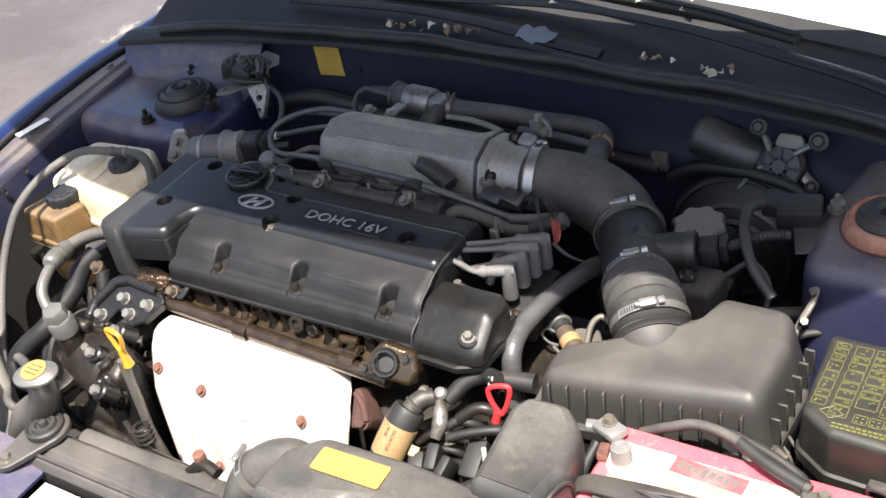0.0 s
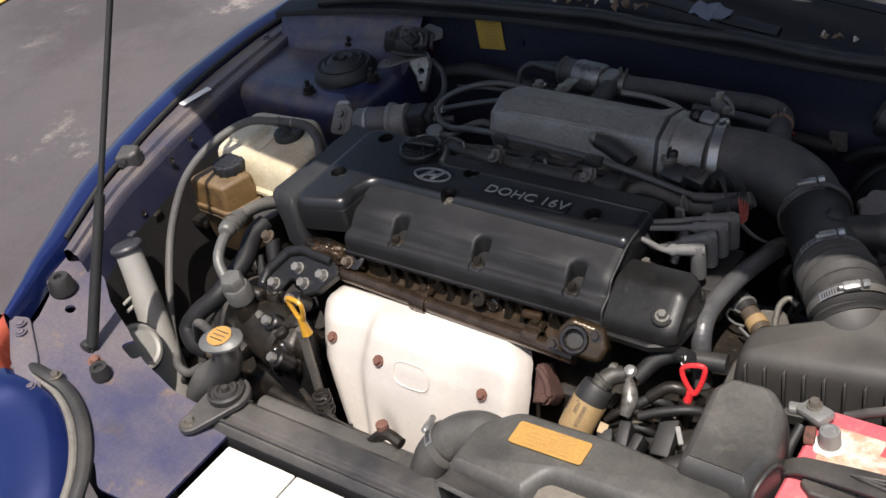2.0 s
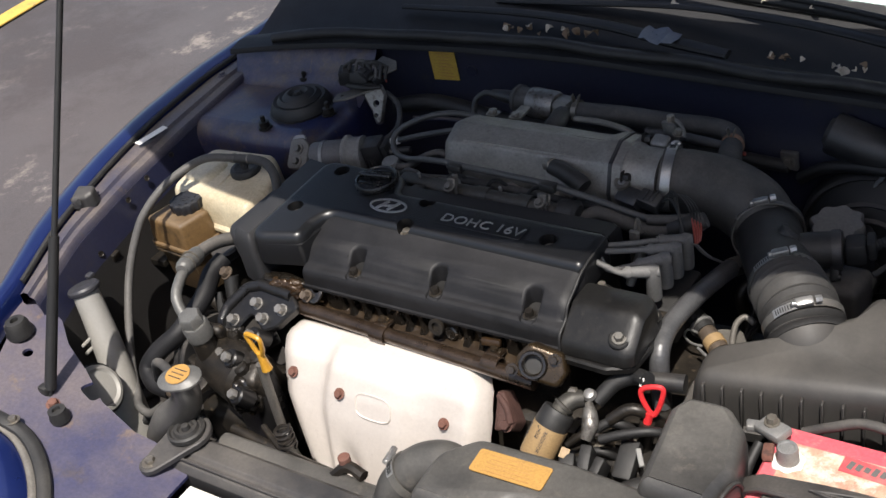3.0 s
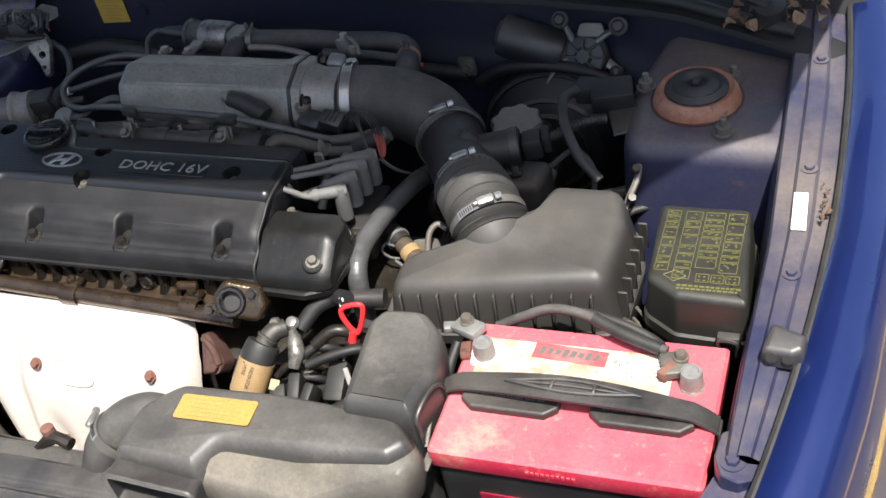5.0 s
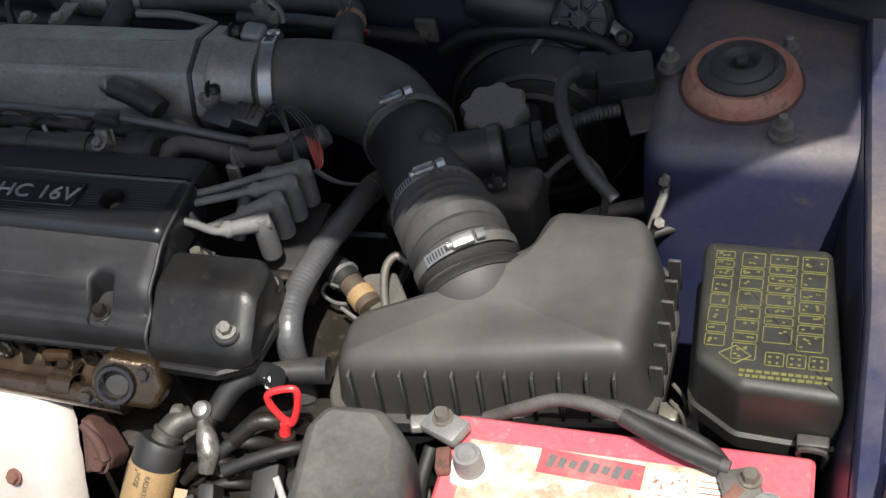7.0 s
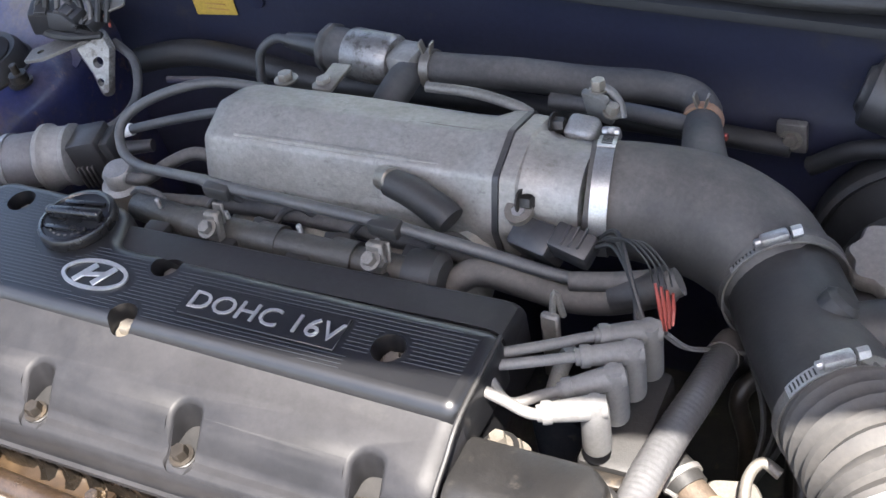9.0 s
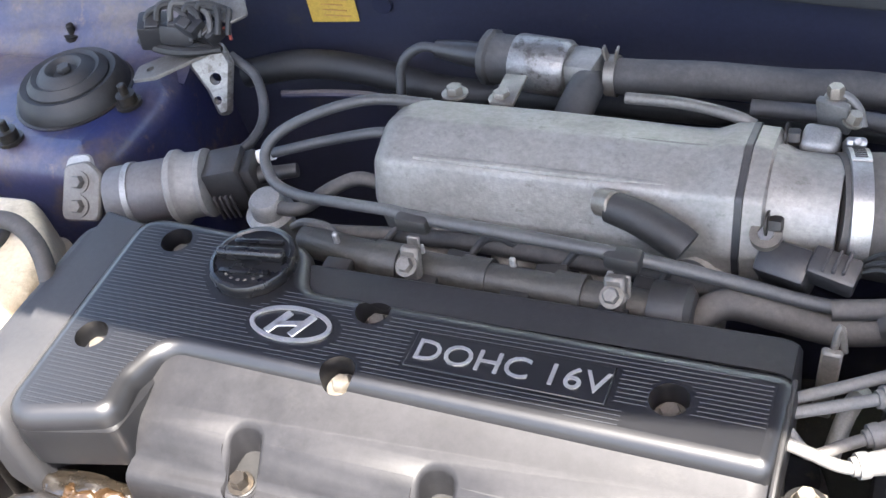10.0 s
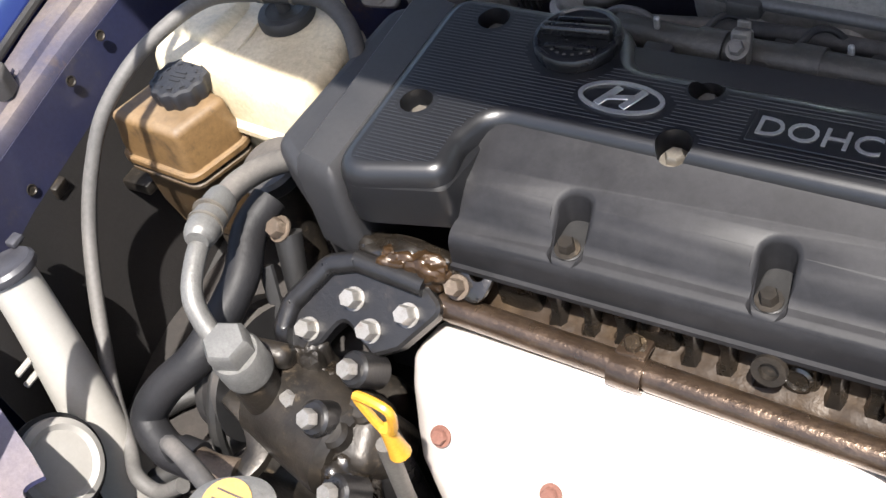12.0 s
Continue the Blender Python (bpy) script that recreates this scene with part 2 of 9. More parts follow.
M["gold"] = material("greenish_yellow_print", (0.12, 0.115, 0.03), 0.6, second=(0.08, 0.075, 0.02), scale=60, bump=0.0)
M["print"] = material("dark_print", (0.05, 0.04, 0.035), 0.6, scale=60, bump=0.0)
M["labeldark"] = material("dark_red_label_print", (0.22, 0.012, 0.030), 0.35, second=(0.17, 0.010, 0.026), scale=40, bump=0.02)
M["labelbright"] = material("bright_red_label_print", (0.46, 0.024, 0.040), 0.35, second=(0.38, 0.02, 0.034), scale=40, bump=0.02)
M["blueprint"] = material("blue_print", (0.03, 0.06, 0.34), 0.5, scale=60, bump=0.0)
M["cream"] = material("cream_paper_label", (0.30, 0.20, 0.095), 0.6, second=(0.22, 0.145, 0.07), scale=40, spots=(0.25, 0.16, 0.08), spot_scale=150, spot_amount=0.3, bump=0.03)
M["lead"] = material("grey_lead_terminal", (0.24, 0.237, 0.23), 0.5, 0.5, second=(0.34, 0.33, 0.31), scale=70, bump=0.3, spots=(0.12, 0.105, 0.09), spot_amount=0.2)
M["leaf"] = material("dry_leaf", (0.18, 0.115, 0.065), 0.8, second=(0.28, 0.21, 0.145), scale=90, bump=0.2)
M["wire"] = material("grey_ignition_lead", (0.095, 0.092, 0.089), 0.55, second=(0.125, 0.122, 0.117), scale=40, dust=0.3, dust_color=(0.15, 0.14, 0.125), bump=0.1)
M["loom"] = material("split_loom_tube", (0.034, 0.034, 0.035), 0.45, second=(0.06, 0.059, 0.057), scale=30, dust=0.45, dust_color=(0.14, 0.134, 0.126), bump=0.1)
M["orange"] = material("faded_orange_wire", (0.22, 0.042, 0.03), 0.5, scale=60, bump=0.05)
M["cap"] = material("dark_blue_black_cap", (0.007, 0.0078, 0.011), 0.5, second=(0.018, 0.019, 0.022), scale=40, dust=0.1, dust_color=(0.15, 0.14, 0.13), bump=0.15)

M["rustring"] = material("orange_rusted_steel", (0.25, 0.10, 0.06), 0.85, 0.1, second=(0.33, 0.19, 0.14), scale=35, amount=0.8, spots=(0.08, 0.045, 0.035), spot_amount=0.35, bump=0.6, grain=350)
# dusty bay paint again, darkened in colour for the shade under the bonnet
M["bulkhead"] = material("shade_darkened_bulkhead_paint", (0.0085, 0.0105, 0.027), 0.45, second=(0.02, 0.02, 0.032), scale=5, dust=1.0, dust_color=(0.054, 0.050, 0.053), coat=0.1, bump=0.08, spots=(0.034, 0.028, 0.027), spot_scale=14, spot_amount=0.35)
M["zinc"] = material("pale_zinc_bolt", (0.25, 0.24, 0.225), 0.4, 0.5, second=(0.15, 0.135, 0.115), scale=110, spots=(0.14, 0.10, 0.07), spot_scale=140, spot_amount=0.3, bump=0.2)
M["labelprint"] = material("brown_label_print", (0.34, 0.185, 0.055), 0.6, scale=60, bump=0.0)
M["railgrime"] = material("grimy_fuel_rail_metal", (0.055, 0.053, 0.047), 0.42, 0.4, second=(0.03, 0.028, 0.025), scale=24, amount=0.8, dust=0.5, dust_color=(0.10, 0.09, 0.076), spots=(0.12, 0.11, 0.095), spot_scale=70, spot_amount=0.2, bump=0.35)
M["corroded"] = material("corroded_red_label", (0.52, 0.42, 0.30), 0.65, second=(0.50, 0.23, 0.16), scale=38, amount=1.0, spots=(0.26, 0.11, 0.04), spot_scale=170, spot_amount=0.7, bump=0.3, stain=(0.58, 0.54, 0.47), stain_scale=22, stain_at=0.52)
M["fadedred"] = material("faded_label_red", (0.46, 0.075, 0.085), 0.5, second=(0.50, 0.22, 0.20), scale=45, spots=(0.32, 0.17, 0.1), spot_scale=90, spot_amount=0.25, bump=0.1)
M["lamp_red"] = material("red_orange_lamp_lens", (0.40, 0.09, 0.05), 0.25, second=(0.30, 0.05, 0.04), scale=60, coat=0.5, bump=0.05)
M["headrib"] = material("oil_wet_black_casting", (0.010, 0.0085, 0.007), 0.28, 0.2, second=(0.026, 0.019, 0.012), scale=40, spots=(0.07, 0.05, 0.032), spot_scale=100, spot_amount=0.15, bump=0.6, grain=260, coat=0.8)
M["oilfloor"] = material("gold_brown_oily_grime", (0.022, 0.014, 0.008), 0.40, 0.1, second=(0.050, 0.032, 0.016), scale=46, spots=(0.009, 0.007, 0.005), spot_scale=80, spot_amount=0.45, bump=0.4, grain=170, coat=0.05, spec=0.22, rough_var=0.2)
M["zincgrey"] = material("dull_grey_aluminium", (0.12, 0.118, 0.112), 0.5, 0.35, second=(0.17, 0.167, 0.158), scale=46, spots=(0.10, 0.093, 0.082), spot_scale=90, spot_amount=0.25, bump=0.4, grain=260)
# dark tone that paints the shade inside slots, hollows and the outlet
M["slot"] = material("dark_opening_shade", (0.02, 0.019, 0.018), 0.6, scale=60, bump=0.0)
M["band"] = material("dust_dulled_steel_band", (0.15, 0.143, 0.13), 0.45, 0.5, second=(0.09, 0.084, 0.075), scale=50, dust=0.4, dust_color=(0.17, 0.155, 0.135), bump=0.2)
M["undercoat"] = material("dark_dusty_undercoat", (0.012, 0.011, 0.0105), 0.7, second=(0.021, 0.018, 0.017), scale=10, dust=0.25, dust_color=(0.045, 0.037, 0.032), bump=0.3)
M["candark"] = material("dark_grey_painted_can", (0.075, 0.072, 0.075), 0.42, second=(0.10, 0.096, 0.098), scale=16, dust=0.5, dust_color=(0.14, 0.13, 0.12), bump=0.08)
M["timing"] = material("dusty_grey_belt_cover", (0.016, 0.016, 0.0175), 0.5, second=(0.024, 0.024, 0.025), scale=9, dust=0.5, dust_color=(0.045, 0.043, 0.043), bump=0.08)
M["ductlow"] = material("dust_caked_duct_plastic", (0.035, 0.033, 0.030), 0.45, second=(0.07, 0.062, 0.052), scale=7, dust=1.0, dust_color=(0.20, 0.175, 0.14), bump=0.12, spots=(0.03, 0.028, 0.026), spot_scale=26, spot_amount=0.35)
M["labelyellow"] = material("faded_yellow_label", (0.44, 0.29, 0.05), 0.5, second=(0.36, 0.23, 0.05), scale=30, spots=(0.22, 0.15, 0.05), spot_scale=130, spot_amount=0.25, bump=0.05)
# pale tone of the sheet that makes the windscreen look bright
M["screenback"] = material("pale_screen_backing", (0.31, 0.34, 0.33), 0.6, second=(0.27, 0.30, 0.29), scale=12, bump=0.05, fine=0.03)
M["goldoil"] = material("oil_gilded_casting", (0.030, 0.017, 0.008), 0.34, 0.3, second=(0.070, 0.038, 0.016), scale=46, spots=(0.018, 0.011, 0.008), spot_scale=50, spot_amount=0.5, bump=0.3, grain=190, coat=0.2)
M["jet"] = material("black_rubber_plug", (0.007, 0.007, 0.0075), 0.55, second=(0.016, 0.0155, 0.015), scale=26, dust=0.25, dust_color=(0.05, 0.045, 0.04), bump=0.2)
M["hosewet"] = material("grimy_black_rubber", (0.008, 0.008, 0.009), 0.55, second=(0.018, 0.017, 0.018), scale=30, dust=0.1, dust_color=(0.03, 0.027, 0.024), bump=0.4, grain=160, spec=0.3)
M["hosegrey"] = material("faded_grey_rubber_hose", (0.075, 0.072, 0.069), 0.55, second=(0.10, 0.096, 0.09), scale=20, dust=0.4, dust_color=(0.14, 0.128, 0.115), bump=0.12)
M["mountblack"] = material("oil_wet_black_bracket", (0.007, 0.007, 0.0078), 0.30, second=(0.013, 0.012, 0.011), scale=18, dust=0.1, dust_color=(0.05, 0.042, 0.036), bump=0.25, spots=(0.05, 0.04, 0.032), spot_scale=50, spot_amount=0.15)
M["pipebrown"] = material("oily_red_brown_pipe", (0.052, 0.034, 0.022), 0.30, 0.7, second=(0.125, 0.086, 0.058), scale=34, spots=(0.025, 0.017, 0.012), spot_scale=70, spot_amount=0.35, bump=0.6, grain=240, coat=0.5, rough_var=0.12)
M["rustdark"] = material("dark_rusty_casting", (0.055, 0.024, 0.019), 0.8, 0.1, second=(0.085, 0.042, 0.032), scale=40, spots=(0.03, 0.018, 0.015), spot_amount=0.4, bump=0.6, grain=300)
M["bronze"] = material("oily_bronze_casting", (0.055, 0.036, 0.018), 0.28, 0.5, second=(0.026, 0.018, 0.010), scale=30, spots=(0.03, 0.02, 0.013), spot_scale=60, spot_amount=0.35, bump=0.4, grain=260, coat=0.4)
# dusty hose rubber, darkened in colour to offset the sun on the bellows
M["bellowsmat"] = material("dusty_bellows_sun_offset", (0.018, 0.0175, 0.017), 0.6, second=(0.032, 0.030, 0.028), scale=20, dust=0.6, dust_color=(0.085, 0.077, 0.068), bump=0.2, grain=300)
M["wetcap"] = material("oil_wet_black_cover", (0.0068, 0.0066, 0.0066), 0.36, second=(0.011, 0.0105, 0.010), scale=26, dust=0.3, dust_color=(0.030, 0.028, 0.026), spots=(0.030, 0.027, 0.023), spot_scale=110, spot_amount=0.3, bump=0.2, grain=260, spec=0.36, rough_var=0.14)
M["towerblue"] = material("stained_blue_tower_paint", (0.011, 0.018, 0.072), 0.36, 0.1, second=(0.030, 0.029, 0.052), scale=9, dust=1.0, dust_color=(0.205, 0.158, 0.125), stain=(0.060, 0.047, 0.042), stain_scale=14.0, stain_at=0.50, coat=0.3, bump=0.1, spots=(0.14, 0.095, 0.07), spot_scale=40, spot_amount=0.35)
M["capgloss"] = material("glossy_black_cap", (0.006, 0.006, 0.0065), 0.28, second=(0.010, 0.010, 0.0105), scale=20, dust=0.12, dust_color=(0.05, 0.047, 0.045), bump=0.05, fine=0.1)
M["tape"] = material("dusty_blue_grey_tape", (0.085, 0.095, 0.125), 0.5, second=(0.12, 0.125, 0.15), scale=60, bump=0.3)
M["foliage"] = material("dark_green_foliage", (0.030, 0.046, 0.018), 0.7, second=(0.055, 0.075, 0.028), scale=1.5, bump=0.0)
glass = bpy.data.materials.new("windscreen_glass")
glass.use_nodes = True
gb = glass.node_tree.nodes["Principled BSDF"]
gb.inputs["Base Color"].default_value = (0.78, 0.88, 0.87, 1)
gb.inputs["Roughness"].default_value = 0.04
gb.inputs["Transmission Weight"].default_value = 0.85
M["glass"] = glass

# ---- mesh tools ----


def V(*a):
    return Vector(a)


def thing(name, at, label, category, group="", kind="", move=(0, 0, 0), size=1.0):
    """A thing at its base; its parts are built round that base, then moved and sized with it."""
    ob = new(name)
    ob.location = Vector(at) + Vector(move)
    ob.scale = (size, size, size)
    ob["base"] = at
    ob.empty_display_size = 0.03
    return tagged(ob, label, category, group, kind)


def part(name, bm, mat, parent=None, label="", angle=38, category="", kind=""):
    """Links a bmesh, whose places are in the world, as one mesh object under a thing or a part."""
    bmesh.ops.remove_doubles(bm, verts=bm.verts, dist=3e-5)
    bmesh.ops.dissolve_degenerate(bm, edges=bm.edges, dist=2e-5)
    bmesh.ops.recalc_face_normals(bm, faces=bm.faces)
    me = bpy.data.meshes.new(name)
    bm.to_mesh(me)
    bm.free()
    me.shade_smooth()
    me.set_sharp_from_angle(angle=radians(angle))
    for f in me.polygons:
        if len(f.vertices) > 8 and abs(f.normal.z) > 0.9995:
            f.use_smooth = False
    me.materials.append(M[mat])
    ob = new(name, me)
    if parent is not None:
        ob.parent = parent
        if parent.type == "EMPTY":
            ob.matrix_parent_inverse = Matrix.Translation(Vector(parent["base"])).inverted()
    return tagged(ob, label, category, "", kind)


def loft(bm, rings, close=True, cap=True):
    """Skins rings of equally many places."""
    vs = [[bm.verts.new(p) for p in ring] for ring in rings]
    n = len(vs[0])
    for a, b in zip(vs, vs[1:]):
        for i in range(n if close else n - 1):
            j = (i + 1) % n
            bm.faces.new((a[i], a[j], b[j], b[i]))
    if cap and close:
        bm.faces.new(vs[0][::-1])
        bm.faces.new(vs[-1])
    return bm


def sheet(bm, rows, thick, direction=(0, 0, -1)):
    """A plate of some thickness over a grid of places."""
    d = Vector(direction).normalized() * thick
    n = len(rows[0])
    rings = []
    for row in rows:
        rings.append([Vector(p) for p in row] + [Vector(p) + d for p in reversed(row)])
    return loft(bm, rings)


def smooth_path(pts, steps=8, closed=False):
    """A Catmull-Rom curve through places."""
    p = [Vector(q) for q in pts]
    out = []
    n = len(p)
    for i in range(n if closed else n - 1):
        if closed:
            a, b, c, d = (p[(i + k) % n] for k in (-1, 0, 1, 2))
        else:
            b, c = p[i], p[i + 1]
            a = p[i - 1] if i > 0 else b * 2 - c
            d = p[i + 2] if i + 2 < n else c * 2 - b
        for s in range(steps):
            t = s / steps
            out.append(0.5 * (2 * b + (c - a) * t + (2 * a - 5 * b + 4 * c - d) * t * t + (3 * b - a - 3 * c + d) * t ** 3))
    if not closed:
        out.append(p[-1])
    return out


def tube(bm, pts, r, n=12, steps=8, ribs=0.0, pitch=0.006, flat=1.0, path=None):
    """A round hose along a smooth path; r is one radius or one for each place; ribs: depth of rings round it."""
    path = path or (smooth_path(pts, steps) if len(pts) > 2 else [Vector(p) for p in pts])
    if ribs:
        fine, length = [path[0]], 0.0
        for a, b in zip(path, path[1:]):
            k = max(1, int((b - a).length / (pitch / 4)))
            fine += [a.lerp(b, (i + 1) / k) for i in range(k)]
        path = fine
    m = len(path)
    t0 = (path[1] - path[0]).normalized()
    side = t0.cross(Vector((0, 0, 1)))
    if side.length < 0.05:
        side = t0.cross(Vector((0, 1, 0)))
    side.normalize()
    rings, run = [], 0.0
    for i, p in enumerate(path):
        t = (path[min(i + 1, m - 1)] - path[max(i - 1, 0)]).normalized()
        side = (side - t * side.dot(t)).normalized()
        up = side.cross(t)
        if i:
            run += (p - path[i - 1]).length
        if isinstance(r, (int, float)):
            rr = r
        else:
            f = i / (m - 1) * (len(r) - 1)
            k = min(int(f), len(r) - 2)
            rr = r[k] + (r[k + 1] - r[k]) * (f - k)
        if ribs:
            rr += ribs * math.sin(2 * math.pi * run / pitch)
        rings.append([p + rr * (math.cos(2 * math.pi * j / n) * side + flat * math.sin(2 * math.pi * j / n) * up) for j in range(n)])
    return loft(bm, rings)


def frame_of(axis):
    z = Vector(axis).normalized()
    return z.to_track_quat("Z", "Y").to_matrix().to_4x4()


def lathe(bm, profile, at, axis=(0, 0, 1), n=24, wave=0.0, waves=0):
    """Turns a profile of (radius, height) round an axis; wave: scallops on the rim."""
    m = Matrix.Translation(at) @ frame_of(axis)
    rings = []
    for r, z in profile:
        rings.append([m @ Vector((max(r, 1e-5) * (1 + wave * math.cos(waves * 2 * math.pi * i / n)) * math.cos(2 * math.pi * i / n), max(r, 1e-5) * (1 + wave * math.cos(waves * 2 * math.pi * i / n)) * math.sin(2 * math.pi * i / n), z)) for i in range(n)])
    return loft(bm, rings)


def fillet(poly, r, seg=5):
    """Rounds the corners of a flat outline of (x, y) or (x, y, radius)."""
    out = []
    n = len(poly)
    for i in range(n):
        a, b, c = Vector(poly[i - 1][:2]), Vector(poly[i][:2]), Vector(poly[(i + 1) % n][:2])
        rad = poly[i][2] if len(poly[i]) > 2 else r
        u, w = (a - b), (c - b)
        lu, lw = u.length, w.length
        u.normalize()
        w.normalize()
        ang = math.acos(max(-1, min(1, u.dot(w))))
        if rad < 1e-5 or ang > math.pi - 0.05:
            out.append(b)
            continue
        d = min(rad / math.tan(ang / 2), 0.48 * lu, 0.48 * lw)
        p, q = b + u * d, b + w * d
        for s in range(seg + 1):
            t = s / seg
            out.append((1 - t) ** 2 * p + 2 * t * (1 - t) * b + t * t * q)
    return out


def inset(poly, d):
    n = len(poly)
    area = sum(poly[i - 1].x * poly[i].y - poly[i].x * poly[i - 1].y for i in range(n))
    s = 1 if area > 0 else -1
    out = []
    for i in range(n):
        e1, e2 = poly[i] - poly[i - 1], poly[(i + 1) % n] - poly[i]
        if e1.length < 1e-7:
            e1 = e2
        if e2.length < 1e-7:
            e2 = e1
        n1, n2 = Vector((-e1.y, e1.x)).normalized() * s, Vector((-e2.y, e2.x)).normalized() * s
        k = (n1 + n2)
        k = k / max(0.35, k.length_squared / 2) if k.length > 1e-6 else n1
        out.append(poly[i] + k * d)
    for _ in range(6):
        for i in range(n):
            j = (i + 1) % n
            if (out[j] - out[i]).dot(poly[j] - poly[i]) < 0:
                mid = (out[i] + out[j]) / 2
                out[i], out[j] = mid.copy(), mid.copy()
    return out


def molded(bm, outline, levels, m=Matrix()):
    """A moulded block: an outline, drawn in by an inset at each height; levels run from the foot to the top."""
    rings = []
    for z, d in levels:
        rings.append([m @ Vector((p.x, p.y, z)) for p in (inset(outline, d) if abs(d) > 1e-6 else outline)])
    return loft(bm, rings)


def dome(z0, z1, r, draft=0.0, steps=4):
    """Levels of a block from z0 to z1 whose upper edge is rounded by r."""
    out = [(z0, 0.0), (z1 - r, draft)]
    for i in range(1, steps + 1):
        a = math.pi / 2 * i / steps
        out.append((z1 - r + r * math.sin(a), draft + r * (1 - math.cos(a))))
    return out


def rect(x0, y0, x1, y1, r=0.005, seg=4):
    return fillet([(x0, y0), (x1, y0), (x1, y1), (x0, y1)], r, seg)


def box(bm, c, s, r=0.003, seg=2, m=None):
    """A block with rounded edges: centre, size."""
    got = bmesh.ops.create_cube(bm, size=1.0)["verts"]
    bmesh.ops.scale(bm, vec=s, verts=got)
    edges = list({e for v in got for e in v.link_edges})
    r = min(r, 0.45 * min(s))
    if r > 0:
        res = bmesh.ops.bevel(bm, geom=edges, offset=r, segments=seg, affect="EDGES", profile=0.5)
        got = list({v for f in res["faces"] for v in f.verts} | {v for v in got if v.is_valid})
    got = [v for v in got if v.is_valid]
    w = Matrix.Translation(c) @ (m if m is not None else Matrix())
    bmesh.ops.transform(bm, matrix=w, verts=got)
    return bm


def rot(x=0, y=0, z=0):
    return Euler((radians(x), radians(y), radians(z))).to_matrix().to_4x4()


def cyl(bm, a, b, r, n=20, e=0.001, r2=None):
    """A rod with softened ends."""
    a, b = Vector(a), Vector(b)
    h = (b - a).length
    q = r if r2 is None else r2
    return lathe(bm, [(0, 0), (r - e, 0), (r, e), (q, h - e), (q - e, h), (0, h)], a, b - a, n)


def hexbolt(bm, at, axis, r=0.006, h=0.005, washer=0.0):
    """A hexagon head with a chamfer, with its washer."""
    if washer:
        lathe(bm, [(0, 0), (washer, 0), (washer, 0.0015), (0, 0.0015)], at, axis, 18)
    base = Vector(at) + Vector(axis).normalized() * (0.0012 if washer else 0)
    lathe(bm, [(0, 0), (r, 0), (r, h * 0.8), (r * 0.86, h), (0, h)], base, axis, 6)
    return bm


def interp(table, y):
    """A value between the rows (y, value) of a table."""
    if y <= table[0][0]:
        return table[0][1]
    for (a, u), (b, w) in zip(table, table[1:]):
        if y <= b:
            return u + (w - u) * (y - a) / (b - a)
    return table[-1][1]


def new_bm():
    return bmesh.new()


def P(builder, *args, **kw):
    """A fresh bmesh filled by one builder."""
    bm = bmesh.new()
    builder(bm, *args, **kw)
    return bm

# ---- tools for holes and lettering ----


def carve(bm, *cutters):
    """Takes the cutters' volume out of a bmesh."""
    me = bpy.data.meshes.new("blank")
    bmesh.ops.recalc_face_normals(bm, faces=bm.faces)
    bm.to_mesh(me)
    bm.free()
    ob = new("blank", me)
    gone = [ob]
    for c in cutters:
        bmesh.ops.recalc_face_normals(c, faces=c.faces)
        cm = bpy.data.meshes.new("cutter")
        c.to_mesh(cm)
        c.free()
        co = new("cutter", cm)
        gone.append(co)
        mod = ob.modifiers.new("cut", "BOOLEAN")
        mod.operation, mod.object, mod.solver = "DIFFERENCE", co, "EXACT"
    bpy.context.view_layer.update()
    done = bpy.data.meshes.new_from_object(ob.evaluated_get(bpy.context.evaluated_depsgraph_get()))
    out = bmesh.new()
    out.from_mesh(done)
    for o in gone:
        data = o.data
        bpy.data.objects.remove(o)
        bpy.data.meshes.remove(data)
    bpy.data.meshes.remove(done)
    return out


def lettering(text, size, depth, m, squeeze=1.0):
    """Raised letters in the built-in font."""
    cu = bpy.data.curves.new("letters", "FONT")
    cu.body, cu.size, cu.extrude, cu.align_x, cu.align_y = text, size, depth / 2, "LEFT", "BOTTOM_BASELINE"
    cu.resolution_u = 3
    ob = new("letters", cu)
    bpy.context.view_layer.update()
    me = bpy.data.meshes.new_from_object(ob.evaluated_get(bpy.context.evaluated_depsgraph_get()))
    bm = bmesh.new()
    bm.from_mesh(me)
    bpy.data.objects.remove(ob)
    bpy.data.curves.remove(cu)
    bpy.data.meshes.remove(me)
    bmesh.ops.transform(bm, matrix=m @ Matrix.Diagonal((squeeze, 1, 1, 1)), verts=bm.verts)
    return bm


def lump(at, size, seed, rough=0.25):
    """A rounded, uneven casting: a ball drawn out and roughened."""
    bm = new_bm()
    bmesh.ops.create_icosphere(bm, subdivisions=4, radius=1.0)
    for v in bm.verts:
        p = v.co.copy()
        flat = max(abs(p.x), abs(p.y), abs(p.z)) ** 0.5
        k = (1 + rough * noise.noise(p * 1.7 + Vector((seed, 0, seed))) + 0.35 * rough * noise.noise(p * 5.0 + Vector((0, seed, 0)))) / flat
        v.co = Vector(at) + Vector((p.x * size[0], p.y * size[1], p.z * size[2])) * k
    return bm


